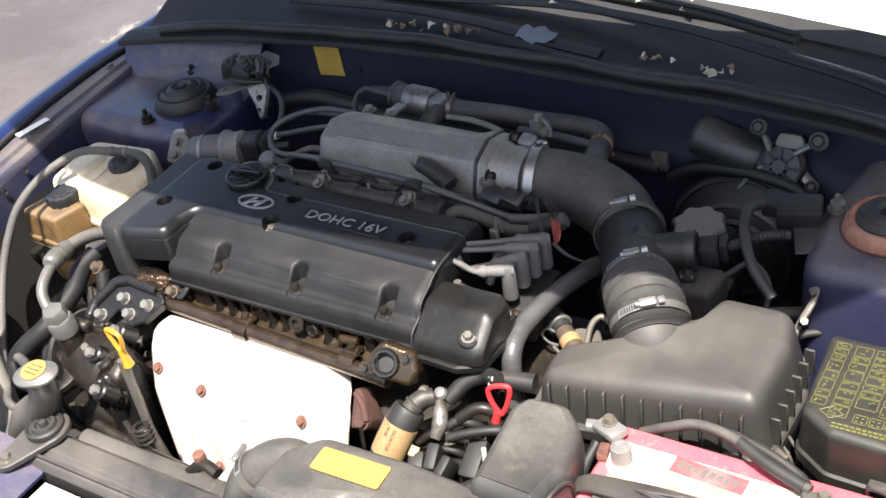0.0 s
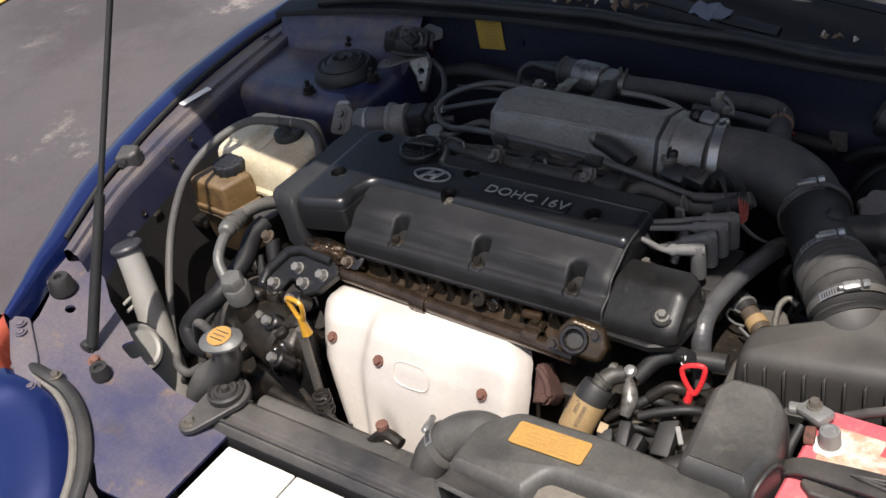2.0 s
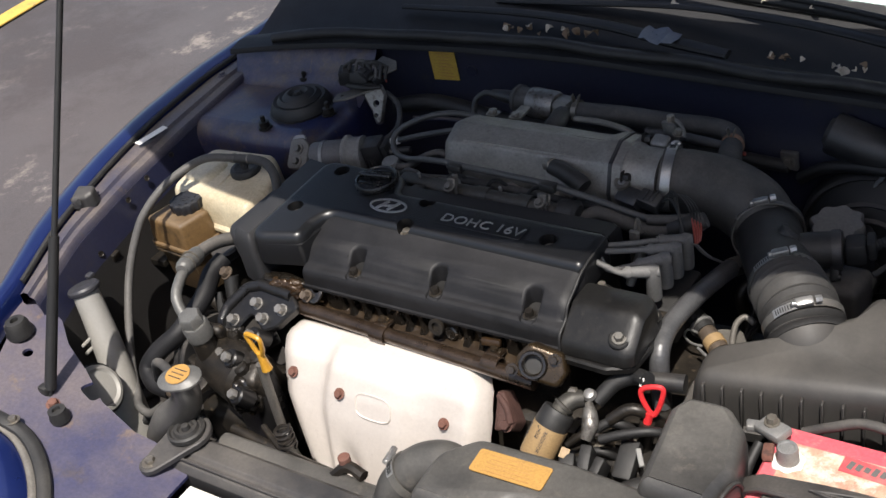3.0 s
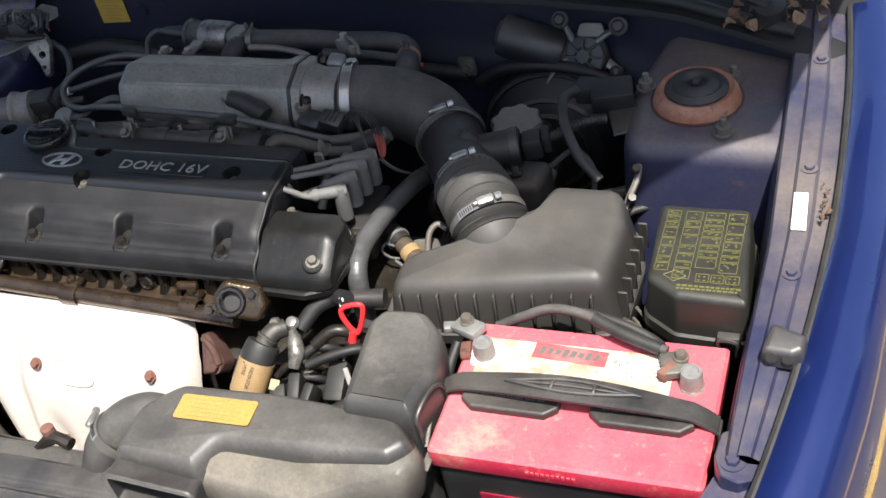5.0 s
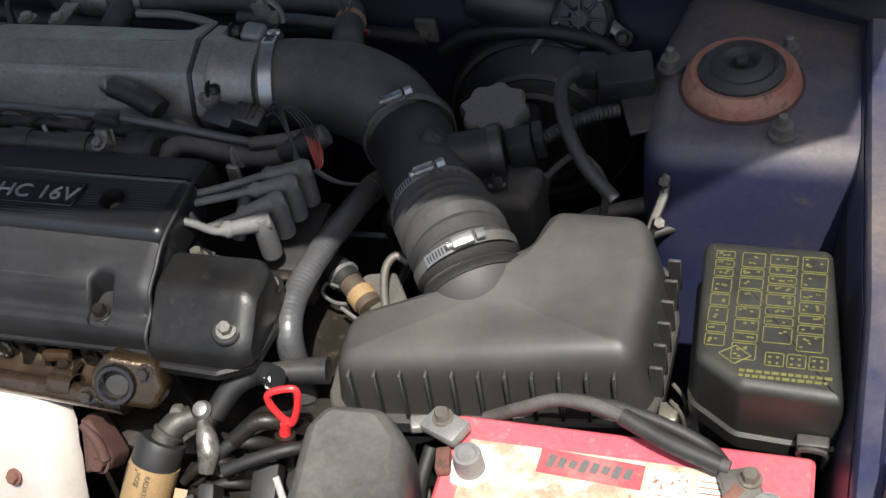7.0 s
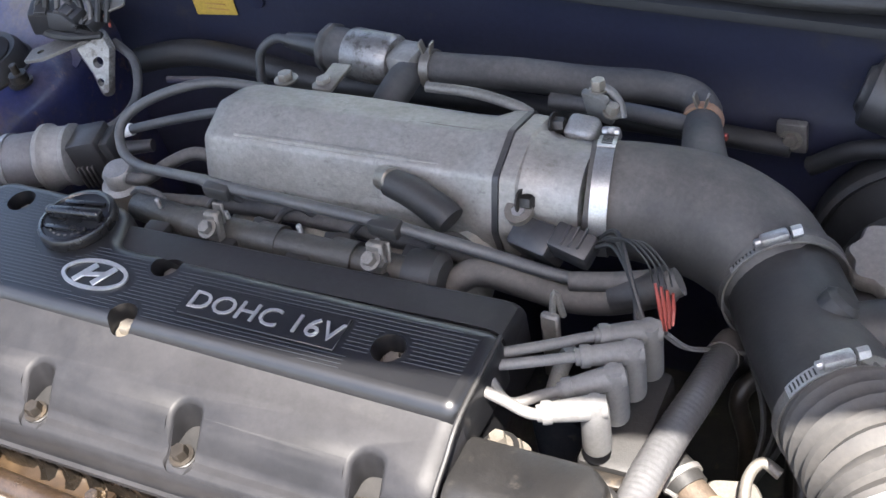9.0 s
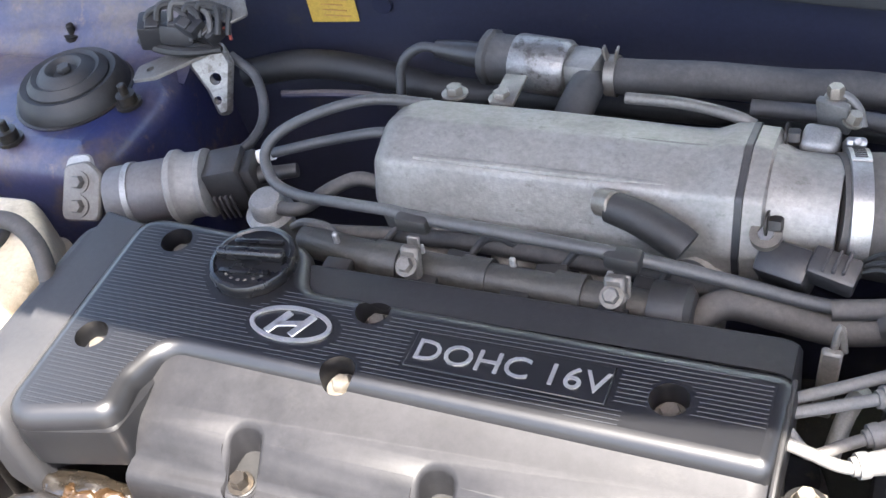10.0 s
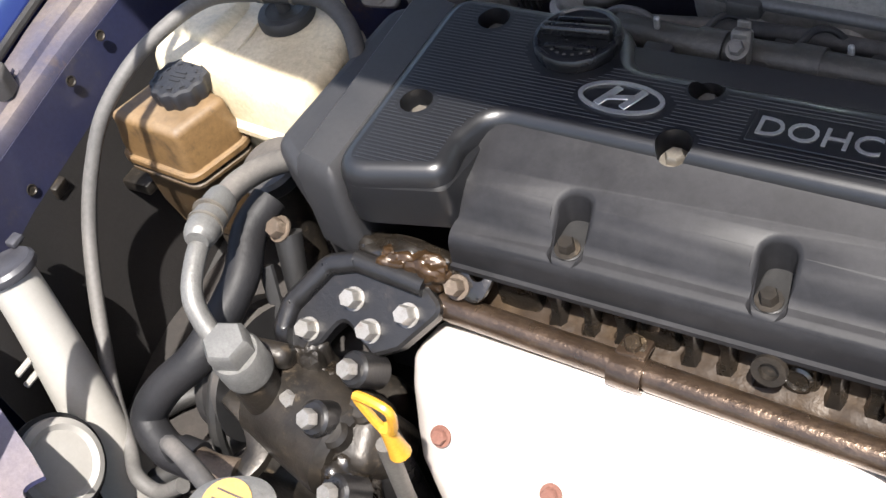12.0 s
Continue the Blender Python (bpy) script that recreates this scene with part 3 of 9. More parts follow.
# ---- ground ----
bm = new_bm()
xs = [-60, -30, -15, -9] + [-6 + 0.3 * i for i in range(41)] + [9, 15, 30, 60]
ys = [-60, -30, -15, -8] + [-4 + 0.3 * i for i in range(34)] + [9, 15, 30, 60]
grid = [[bm.verts.new((x, y, 0.006 * noise.noise(Vector((x * 0.7, y * 0.7, 0))))) for x in xs] for y in ys]
for a, b in zip(grid, grid[1:]):
    for i in range(len(xs) - 1):
        bm.faces.new((a[i], a[i + 1], b[i + 1], b[i]))
part("ground", bm, "asphalt", None, "weathered grey asphalt parking lot with pale stains", category="ground", kind="structure")
for x, y, w, run in ((-3.75, 2.0, 0.10, 9.0), (1.22, 3.85, 0.10, 8.0), (1.78, 3.85, 0.10, 8.0), (1.50, -0.20, 0.66, 0.10)):
    bm = P(box, (x, y, 0.009), (w, run, 0.008), 0.002, 1)
    part("parking_line", bm, "lineyellow", None, "worn yellow painted parking line on asphalt", category="road marking", kind="structure")

# belt of trees added out of view, to put the dark band into the glossy paint
rr = random.Random(5)
bm = new_bm()
for k in range(34):
    tx, ty, th = 24 + rr.uniform(-2.5, 2.5), -26 + 2.1 * k + rr.uniform(-0.8, 0.8), rr.uniform(5.5, 9.5)
    loft(bm, [[V(tx + r * math.cos(a), ty + r * math.sin(a), z) for a in (0, 1.26, 2.51, 3.77, 5.03)] for r, z in ((0.24, -0.1), (0.16, th * 0.4), (0.05, th * 0.8))])
    for i in range(170):
        u = rr.uniform(0.14, 1.0)
        reach = 2.3 * math.sin(math.pi * min(1.0, 0.12 + 0.86 * u)) ** 0.7 * rr.uniform(0.3, 1.0)
        g = rr.uniform(0, 6.283)
        c = V(tx + reach * math.cos(g), ty + reach * math.sin(g), th * u)
        a, b = V(rr.uniform(-1, 1), rr.uniform(-1, 1), rr.uniform(-1, 1)) * 0.5, V(rr.uniform(-1, 1), rr.uniform(-1, 1), rr.uniform(-1, 1)) * 0.5
        bm.faces.new([bm.verts.new(c + q) for q in (a, b, -a * 0.8, -b * 0.9)])
part("unseen_tree_belt", bm, "foliage", None, "unseen belt of dark green trees, added to darken the paint's reflection", category="trees", kind="stuff")

# ---- car body ----
car = thing("car", (0, 1.2, 0), "dark blue car with its bonnet propped open, dusty engine bay", "car")
IN_R = [(0.22, 0.55), (0.40, 0.622), (0.459, 0.636), (0.563, 0.660), (0.683, 0.681), (0.857, 0.697), (1.053, 0.698), (1.17, 0.692), (1.30, 0.680), (1.6, 0.66)]
IN_L = [(0.40, 0.61), (0.46, 0.622), (0.491, 0.625), (0.544, 0.645), (0.585, 0.653), (0.714, 0.697), (0.845, 0.735), (0.971, 0.757), (1.115, 0.760), (1.308, 0.725), (1.6, 0.70)]
RI_R = [(0.50, 0.620), (0.559, 0.627), (0.664, 0.630), (0.827, 0.636), (1.013, 0.632), (1.25, 0.628)]
RI_L = [(0.50, 0.575), (0.58, 0.614), (0.70, 0.650), (0.83, 0.675), (0.972, 0.690), (1.129, 0.698), (1.27, 0.690)]


def edge_z(y):
    return interp([(0.22, 0.735), (0.35, 0.790), (0.5, 0.828), (0.7, 0.856), (0.9, 0.864), (1.1, 0.872), (1.3, 0.885), (1.6, 0.91)], y)


def fender(side, table):
    """The wing: from its inner lip over the crown and down its side."""
    prof = [(0.000, -0.035), (0.000, -0.004), (0.004, 0.000), (0.018, 0.003), (0.034, 0.000), (0.049, -0.009), (0.062, -0.025), (0.074, -0.050), (0.087, -0.095), (0.099, -0.17), (0.108, -0.29), (0.106, -0.45)]
    if side > 0:
        prof = [(0.000, -0.035), (0.000, -0.004), (0.004, 0.000), (0.016, 0.0028), (0.030, 0.0020), (0.041, -0.003), (0.050, -0.011), (0.058, -0.025), (0.066, -0.050), (0.073, -0.085), (0.079, -0.13), (0.084, -0.19), (0.087, -0.29), (0.085, -0.45)]
    rows = []
    y0 = 0.23 if side > 0 else 0.462
    for i in range(30):
        y = y0 + i * (1.75 - y0) / 29
        x0, z0 = interp(table, y), edge_z(y)
        w = 1.0 if side > 0 else interp([(0.46, 0.28), (0.512, 0.5), (0.60, 0.85), (0.70, 1.0)], y)
        rows.append([(side * (x0 + dx * w), y, z0 + dz) for dx, dz in prof])
    bm = P(sheet, rows, 0.0015, (-side, 0, -0.5))
    part("fender", bm, "paint", car, "glossy blue front wing", 60)


fender(1, IN_R)
fender(-1, IN_L)


def rail(side, inner, outer):
    """The bolted flange beside the wing, with its bead, and the inner wing below it."""
    rows, apron = [], []
    for i in range(28):
        y = 0.585 + i * (1.27 - 0.585) / 27
        a, b, z = interp(inner, y), interp(outer, y) - 0.004, edge_z(y) - 0.012
        w = b - a
        apron.append([(side * (a - 0.06), y, 0.45), (side * (a - 0.03), y, 0.62), (side * (a - 0.010), y, z - 0.06), (side * (a - 0.002), y, z - 0.012)])
        rows.append([(side * (a - 0.0015), y, z - 0.016), (side * a, y, z - 0.004), (side * (a + 0.003), y, z), (side * (a + 0.30 * w), y, z + 0.001), (side * (a + 0.36 * w), y, z + 0.006), (side * (a + 0.62 * w), y, z + 0.006),
                     (side * (a + 0.68 * w), y, z), (side * (b - 0.002), y, z), (side * b, y, z - 0.025)])
    part("inner_apron", P(sheet, [r[2:] for r in apron], 0.0015, (side, 0, -0.2)), "apron", car, "blue inner apron, darkened for the shade in the bay", 50)
    part("lower_apron", P(sheet, [r[:3] for r in apron], 0.0015, (side, 0, -0.2)), "undercoat", car, "dark undercoated lower apron", 50)
    part("inner_wing", P(sheet, rows, 0.0015, (side, 0, -0.4)), "bay", car, "dusty blue inner wing flange", 40)
    pts = [(side * (interp(outer, y) - 0.001), y, edge_z(y) - 0.006) for y in ((0.50,) if side > 0 else ()) + (0.6, 0.7, 0.8, 0.9, 1.0, 1.1, 1.2, 1.3)]
    part("wing_seal", P(tube, pts, 0.0045, 8, 6), "rubber", car, "black rubber edge seal")
    for y in (0.785, 0.935, 1.12):
        x = side * (interp(inner, y) + 0.5 * (interp(outer, y) - interp(inner, y)))
        part("flange_bolt", P(hexbolt, (x, y, edge_z(y) - 0.0065), (0, 0, 1), 0.0050, 0.004, 0.0085), "bay", car)


rail(1, RI_R, IN_R)
rail(-1, RI_L, IN_L)
for x, y, z, turn in ((0.662, 0.870, 0.858, 2), (-0.712, 0.930, 0.8655, -10)):
    part("paper_label", P(box, (x, y, z), (0.014, 0.056, 0.0012), 0.0004, 1, rot(0, 0, turn)), "white", car, "small white paper label")

# rubber stops on the wing flanges
for x, y, turn in ((0.665, 0.688, -8), (-0.692, 0.765, 22)):
    bm = P(molded, fillet([(-0.017, -0.015), (0.010, -0.013), (0.019, -0.006), (0.018, 0.010), (-0.014, 0.016)], 0.006), dome(-0.006, 0.016, 0.006), pose(x, y, edge_z(y) - 0.002, 0, 0, turn))
    for v in bm.verts:
        if v.co.z > edge_z(y) + 0.004:
            v.co.z += 0.25 * (v.co.y - y)
    stop = part("rubber_stop", bm, "beam", car, "black rubber bonnet stop")
    for dx in (-0.009, 0.005):
        part("stop_hollow", P(lathe, [(0, 0), (0.0048, 0), (0.0052, 0.0012), (0.0036, 0.0016), (0, 0.0008)], (x + dx, y - 0.0138, edge_z(y) + 0.004), (0.05, -1, 0.25), 16), "slot", stop, "dark disc for the shade in a hollow")


def tower(side, cx, cy, zt):
    o = fillet([(side * (interp(RI_R if side > 0 else RI_L, 1.05) + 0.06), cy - 0.100), (cx - side * 0.085, cy - 0.095), (cx - side * 0.095, cy + 0.03), (cx - side * 0.07, 1.25), (side * (interp(RI_R if side > 0 else RI_L, 1.2) + 0.06), 1.25)], 0.045, 8)
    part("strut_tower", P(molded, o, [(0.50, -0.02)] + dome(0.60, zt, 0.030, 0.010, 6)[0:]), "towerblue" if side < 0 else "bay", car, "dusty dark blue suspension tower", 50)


tower(-1, -0.532, 1.082, 0.850)
tower(1, 0.533, 1.080, 0.838)

FW = [(-0.80, 1.13), (-0.6, 1.185), (-0.45, 1.205), (-0.3, 1.222), (-0.1, 1.237), (0.1, 1.242), (0.3, 1.234), (0.5, 1.205), (0.62, 1.160), (0.80, 1.11)]
fx = [-0.712 + i * 1.415 / 40 for i in range(41)]


def glass_edge(x):
    """How far behind the bulkhead the windscreen begins."""
    return interp([(-0.7, 0.165), (0.0, 0.150), (0.34, 0.114), (0.7, 0.086)], x)


def cowl_z(x):
    return interp([(-0.75, 0.902), (-0.5, 0.911), (-0.3, 0.909), (-0.1, 0.901), (0.1, 0.886), (0.3, 0.882), (0.45, 0.881), (0.58, 0.870), (0.75, 0.852)], x)


rows = [[(x, interp(FW, x) - 0.012, 0.45), (x, interp(FW, x) - 0.010, 0.775), (x, interp(FW, x) - 0.006, 0.79), (x, interp(FW, x) + 0.0, 0.80), (x, interp(FW, x) + 0.004, 0.83), (x, interp(FW, x) + 0.006, cowl_z(x))] for x in fx]
part("firewall", P(sheet, rows, 0.002, (0, 1, 0)), "bulkhead", car, "dusty blue bulkhead panel, darkened for the shade under the bonnet", 45)
rows = [[(x, interp(FW, x) - 0.016, cowl_z(x) - 0.004), (x, interp(FW, x) - 0.014, cowl_z(x) + 0.002), (x, interp(FW, x) + 0.012, cowl_z(x) + 0.006), (x, interp(FW, x) + 0.035, cowl_z(x) + 0.003),
         (x, interp(FW, x) + 0.050, cowl_z(x) - 0.006), (x, interp(FW, x) + 0.065, cowl_z(x) - 0.004), (x, interp(FW, x) + 0.065 + 0.45 * (glass_edge(x) - 0.065), cowl_z(x) + 0.014), (x, interp(FW, x) + glass_edge(x) + 0.004, cowl_z(x) + 0.036)] for x in fx]
part("cowl_panel", P(sheet, rows, 0.002), "cowl", car, "dusty black cowl panel below the windscreen", 30)
part("cowl_seal", P(tube, [(x, interp(FW, x) + 0.004 + 0.003 * math.sin(x * 23), cowl_z(x) + 0.010 + 0.002 * math.sin(x * 31)) for x in fx[2:-2:2]], 0.0085, 10, 4), "rubber", car, "dusty black rubber bonnet seal")
rows = [[(x, interp(FW, x) + glass_edge(x) + 0.60 * t, cowl_z(x) + 0.036 + 0.36 * t) for t in (0, 0.06, 0.3, 0.6, 1.0)] for x in fx]
screen = part("windscreen", P(sheet, rows, 0.004, (0, 0.5, -1)), "glass", car, "pale green tinted windscreen glass")
screen.visible_shadow = False
rows = [[(x, interp(FW, x) + glass_edge(x) - 0.003 + 0.60 * t, cowl_z(x) + 0.0385 + 0.36 * t) for t in (0, 0.02 + 0.06 * max(0.0, min(1.0, (0.15 - x) / 0.25)), 0.04 + 0.12 * max(0.0, min(1.0, (0.15 - x) / 0.25)))] for x in fx]
part("windscreen_band", P(sheet, rows, 0.002, (0, 0.5, -1)), "jet", car, "black lower edge of the windscreen")
# dashboard behind the windscreen and cabin floor
# pale sheet added behind the glass, in place of its bright reflection
rows = [[(x, interp(FW, x) + glass_edge(x) + 0.035 + 0.60 * t, cowl_z(x) + 0.020 + 0.36 * t) for t in (0, 0.06, 0.3, 0.6, 1.0)] for x in fx[1:-1]]
part("screen_backing", P(sheet, rows, 0.004, (0, 0.5, -1)), "screenback", car, "pale sheet added behind the windscreen to brighten the glass")
part("dashboard", P(box, (0, 1.80, 0.90), (1.36, 0.50, 0.10), 0.03, 3), "black", car, "black dashboard")
# plain body behind the windscreen, and the wheels it stands on
secs = [(1.62, 0.28, 0.95, 0.80), (1.75, 0.25, 0.96, 0.82), (2.3, 0.25, 0.97, 0.84), (3.3, 0.25, 0.97, 0.84), (4.2, 0.27, 0.96, 0.80), (4.35, 0.35, 0.85, 0.74)]
part("body_shell", P(loft, [[V(p.x, y, p.y) for p in fillet([(-w, z0), (w, z0), (w, z1 - 0.12), (w - 0.05, z1), (-w + 0.05, z1), (-w, z1 - 0.12)], 0.06, 4)] for y, z0, z1, w in secs]), "paint", car, "blue car body", 50)
secs = [(2.02, 1.22, 0.58), (2.25, 1.36, 0.60), (2.9, 1.40, 0.60), (3.3, 1.34, 0.58), (3.5, 1.22, 0.55)]
part("roof", P(loft, [[V(p.x, y, p.y) for p in fillet([(-w - 0.10, 0.94), (w + 0.10, 0.94), (w, z), (-w, z)], 0.06, 4)] for y, z, w in secs]), "paint", car, "blue roof", 50)
for sx in (-1, 1):
    for y in (0.86, 3.40):
        wheel = part("wheel", P(lathe, [(0.17, -0.09), (0.27, -0.09), (0.295, -0.07), (0.30, 0.0), (0.295, 0.07), (0.27, 0.09), (0.17, 0.09), (0.17, -0.09)], (sx * 0.70, y, 0.298), (1, 0, 0), 40), "rubber", car, "black rubber tyre")
        part("rim", P(lathe, [(0, -0.05), (0.15, -0.06), (0.172, -0.085), (0.172, 0.085), (0.15, 0.06), (0, 0.05)], (sx * 0.70, y, 0.298), (1, 0, 0), 32), "alloy", wheel, "grey rim")
part("underbody", P(box, (0, 0.85, 0.30), (1.30, 1.0, 0.02), 0.004, 1), "dark", car, "dark engine bay undertray")
part("front_wall", P(box, (0, 0.43, 0.42), (1.10, 0.02, 0.40), 0.004, 1), "dark", car, "dark radiator panel")

# bonnet, held up over the bay by its rod
HOOD_ANGLE = 39.7


def hood_at(x, d):
    """A place on the open bonnet: d metres from its hinge line."""
    a = radians(HOOD_ANGLE)
    return V(x, 1.24 - d * math.cos(a), 1.10 + d * math.sin(a))


rows = []
for i in range(25):
    x = -0.70 + 1.475 * i / 24
    reach = 0.89 - 0.25 * (abs(x) / 0.70) ** 2.4
    rows.append([hood_at(x * (0.97 + 0.03 * s), -0.05 + (reach + 0.05) * s) for s in (0, 0.25, 0.5, 0.75, 0.9, 1.0)])
part("bonnet", P(sheet, rows, 0.02, (0, 0.7, 0.7)), "paint", car, "blue bonnet standing open on its rod", 50)
part("prop_rod", P(tube, [(-0.512, 0.492, 0.768), (-0.5119, 0.494, 0.772), (-0.500, 0.725, 1.195), (-0.4935, 0.850, 1.425)], 0.0042, 10, 10), "jet", car, "thin black bonnet prop rod")
part("rod_sleeve", P(tube, [(-0.5117, 0.4955, 0.775), (-0.507, 0.592, 0.952)], (0.0078, 0.0066), 12, 4), "jet", car, "black foam sleeve on the rod")
part("rod_hinge", P(box, (-0.518, 0.492, 0.775), (0.016, 0.012, 0.014), 0.003), "rubber", car)
part("hinge_bolt", P(hexbolt, (-0.497, 0.482, 0.765), (0.3, 0, 1), 0.0068, 0.006, 0.009), "rust", car, "rusty orange bolt")

# front support panels at both corners of the bay


def panel_z(x):
    return 0.609 + 0.313 * abs(x) if abs(x) > 0.33 else 0.712


def corner(side, outline, t=0.004):
    bm = new_bm()
    o = fillet(outline, 0.012, 3)
    top = [V(side * p.x, p.y, panel_z(p.x)) for p in o]
    return loft(bm, [top, [p - V(0, 0, t) for p in top]])


o_left = [(0.600, 0.472), (0.606, 0.494), (0.621, 0.526), (0.650, 0.546), (0.664, 0.562), (0.648, 0.600), (0.588, 0.592), (0.552, 0.566), (0.500, 0.545), (0.452, 0.520), (0.388, 0.508), (0.345, 0.512), (0.315, 0.52), (0.285, 0.49), (0.285, 0.36), (0.365, 0.352), (0.388, 0.372), (0.446, 0.404), (0.50, 0.424), (0.54, 0.41)]
bm = carve(corner(-1, o_left), P(cyl, (-0.583, 0.525, 0.7), (-0.583, 0.525, 0.9), 0.007), P(molded, fillet([(-0.492, 0.520), (-0.462, 0.512), (-0.456, 0.530), (-0.478, 0.545)], 0.008, 4), [(0.70, 0), (0.80, 0)]))
part("support_panel", bm, "panel", car, "dusty blue front support panel", 30)
part("support_panel", corner(1, [(0.650, 0.47), (0.666, 0.565), (0.652, 0.602), (0.624, 0.596), (0.606, 0.549), (0.515, 0.529), (0.412, 0.510), (0.34, 0.485), (0.32, 0.40), (0.5, 0.36), (0.62, 0.40)]), "panel", car, "dusty blue front support panel", 30)
for x, y in ((-0.612, 0.543), (-0.473, 0.471), (0.580, 0.507)):
    z = panel_z(x)
    s = 1.0 if abs(x) > 0.5 else 0.7
    part("rubber_buffer", P(lathe, [(0, 0), (0.018 * s, 0), (0.019 * s, 0.006), (0.0165 * s, 0.012), (0.0165 * s, 0.017), (0.013 * s, 0.024 * s), (0.006, 0.0245 * s), (0.005, 0.019 * s), (0, 0.019 * s)], (x, y, z), (0, 0, 1), 20), "rubber", car, "black rubber bonnet buffer")

gus = part("wing_gusset", P(molded, fillet([(0.622, 0.618), (0.664, 0.614), (0.662, 0.574), (0.642, 0.564), (0.626, 0.570), (0.619, 0.588)], 0.008, 4), [(0.800, 0.0), (0.8225, 0.0), (0.824, 0.0012)]), "bay", car, "dusty blue corner plate of the wing flange")
part("gusset_bolt", P(hexbolt, (0.635, 0.584, 0.824), (0, 0, 1), 0.0062, 0.005, 0.0105), "bay", gus)

# holes and a wire clip in the inner apron of the belt side
for y, z in ((0.862, 0.836), (0.812, 0.830), (0.722, 0.798), (0.925, 0.838)):
    x = -(interp(RI_L, y) - 0.0085)
    part("apron_hole", P(lathe, [(0, 0), (0.0042, 0), (0.0050, 0.0012), (0.0040, 0.0016), (0.0032, 0.0004), (0, 0.0004)], (x, y, z), (1, 0, 0.25), 16), "dark", car, "small dark hole")
part("apron_clip", P(box, (-0.648, 0.744, 0.778), (0.008, 0.016, 0.013), 0.002, 2, rot(0, 12, 10)), "dark", car, "small dark wire clip")

# bumper and grille close the car's front
rows = []
for i in range(25):
    x = -0.78 + 1.56 * i / 24
    y = 0.20 + 0.16 * (abs(x) / 0.78) ** 2.6
    rows.append([(x, y + 0.10, 0.655), (x, y + 0.03, 0.650), (x, y, 0.625), (x, y - 0.015, 0.56), (x, y - 0.01, 0.46), (x, y + 0.02, 0.36), (x, y + 0.09, 0.27)])
part("front_bumper", P(sheet, rows, 0.004, (0, 1, -0.2)), "paint", car, "blue front bumper", 60)
part("bumper_intake", P(box, (0, 0.186, 0.44), (0.70, 0.012, 0.09), 0.004), "rubber", car, "dark lower intake")
for k in range(4):
    part("intake_slat", P(box, (0, 0.180, 0.41 + 0.02 * k), (0.68, 0.010, 0.004), 0.001, 1), "black", car)
part("number_plate_recess", P(box, (0, 0.180, 0.56), (0.34, 0.006, 0.10), 0.003), "black", car, "dark plain plate recess")

def clamp(parent, at, axis, r, screw_dir, width=0.009, band="band"):
    """A worm-drive hose clamp: a steel band, slotted where it runs into its screw housing."""
    at, ax = Vector(at), Vector(axis).normalized()
    c = part("hose_clamp", P(lathe, [(r, -width / 2), (r + 0.0014, -width / 2), (r + 0.0014, width / 2), (r, width / 2), (r, -width / 2)], at, ax, 40), band, parent, "steel worm-drive hose clamp")
    s = Vector(screw_dir)
    s = (s - ax * s.dot(ax)).normalized()
    along = ax.cross(s)

    def turned(a, out):
        """A frame on the band, a radians round from the screw."""
        d, e = s * math.cos(a) + along * math.sin(a), along * math.cos(a) - s * math.sin(a)
        return Matrix(((*e, 0), (*ax, 0), (*d, 0), (0, 0, 0, 1))).transposed(), at + d * (r + out)

    rows = []
    for k in range(-4, 19):
        m, p = turned(0.045 * k, 0.0025)
        rows.append([p - ax * (width * 0.52), p + ax * (width * 0.52)])
    tail = P(sheet, rows, 0.0010, -s)
    part("band_tail", tail, "steel", c, "bright end of the band")
    for k in range(7):
        m, p = turned(0.34 + 0.065 * k, 0.0026)
        part("band_slot", P(box, p, (0.0011, width * 0.62, 0.0006), 0, 1, m), "slot", c)
    m, p = turned(0.02, 0.0052)
    part("screw_housing", P(box, p, (0.019, width * 1.12, 0.0066), 0.0024, 2, m), "steel", c, "bright screw housing")
    m, p = turned(-0.13, 0.0055)
    part("screw", P(hexbolt, p + along * -0.004, -along, 0.0042, 0.007), "steel", c)
    m, p = turned(0.2, 0.0052)
    part("screw_tip", P(cyl, p - along * 0.002, p + along * 0.005, 0.0028, 12), "steel", c)
    return c


# ---- valve cover ----
ZD = 0.872
cover = thing("valve_cover", (-0.12, 0.84, 0.81), "satin black ribbed engine valve cover on the oily cylinder head", "engine cover")
holes = [(-0.328, 0.828), (-0.153, 0.836), (0.040, 0.859), (-0.151, 0.886), (-0.316, 0.918)]
deck_o = fillet([(-0.352, 0.757, 0.018), (-0.281, 0.777, 0.012), (-0.285, 0.803, 0.02), (-0.275, 0.834, 0.022), (0.098, 0.828, 0.008), (0.100, 0.889, 0.008), (-0.205, 0.893, 0.02), (-0.222, 0.932, 0.02), (-0.354, 0.937, 0.02)], 0.01, 6)
bm = P(molded, deck_o, [(0.832, -0.004), (0.860, -0.0045), (0.8655, -0.003), (0.8695, -0.0005), (0.8715, 0.003), (ZD, 0.006)])
cuts = []
for x, y in holes:
    cuts.append(P(lathe, [(0, -0.016), (0.0105, -0.016), (0.0118, 0.01), (0, 0.01)], (x, y, ZD), (0, 0, 1), 24))
deck = part("deck", carve(bm, *cuts), "cover", cover, "satin black ribbed top deck")
for i, (x, y) in enumerate(holes):
    part("deck_bolt", P(hexbolt, (x, y, ZD - 0.0158), (0, 0, 1), 0.0062, 0.006, 0.0095), "bolt", cover)


def inside(p, poly):
    hit = False
    for a, b in zip(poly, poly[1:] + poly[:1]):
        if (a.y > p[1]) != (b.y > p[1]) and p[0] < (b.x - a.x) * (p[1] - a.y) / (b.y - a.y) + a.x:
            hit = not hit
    return hit


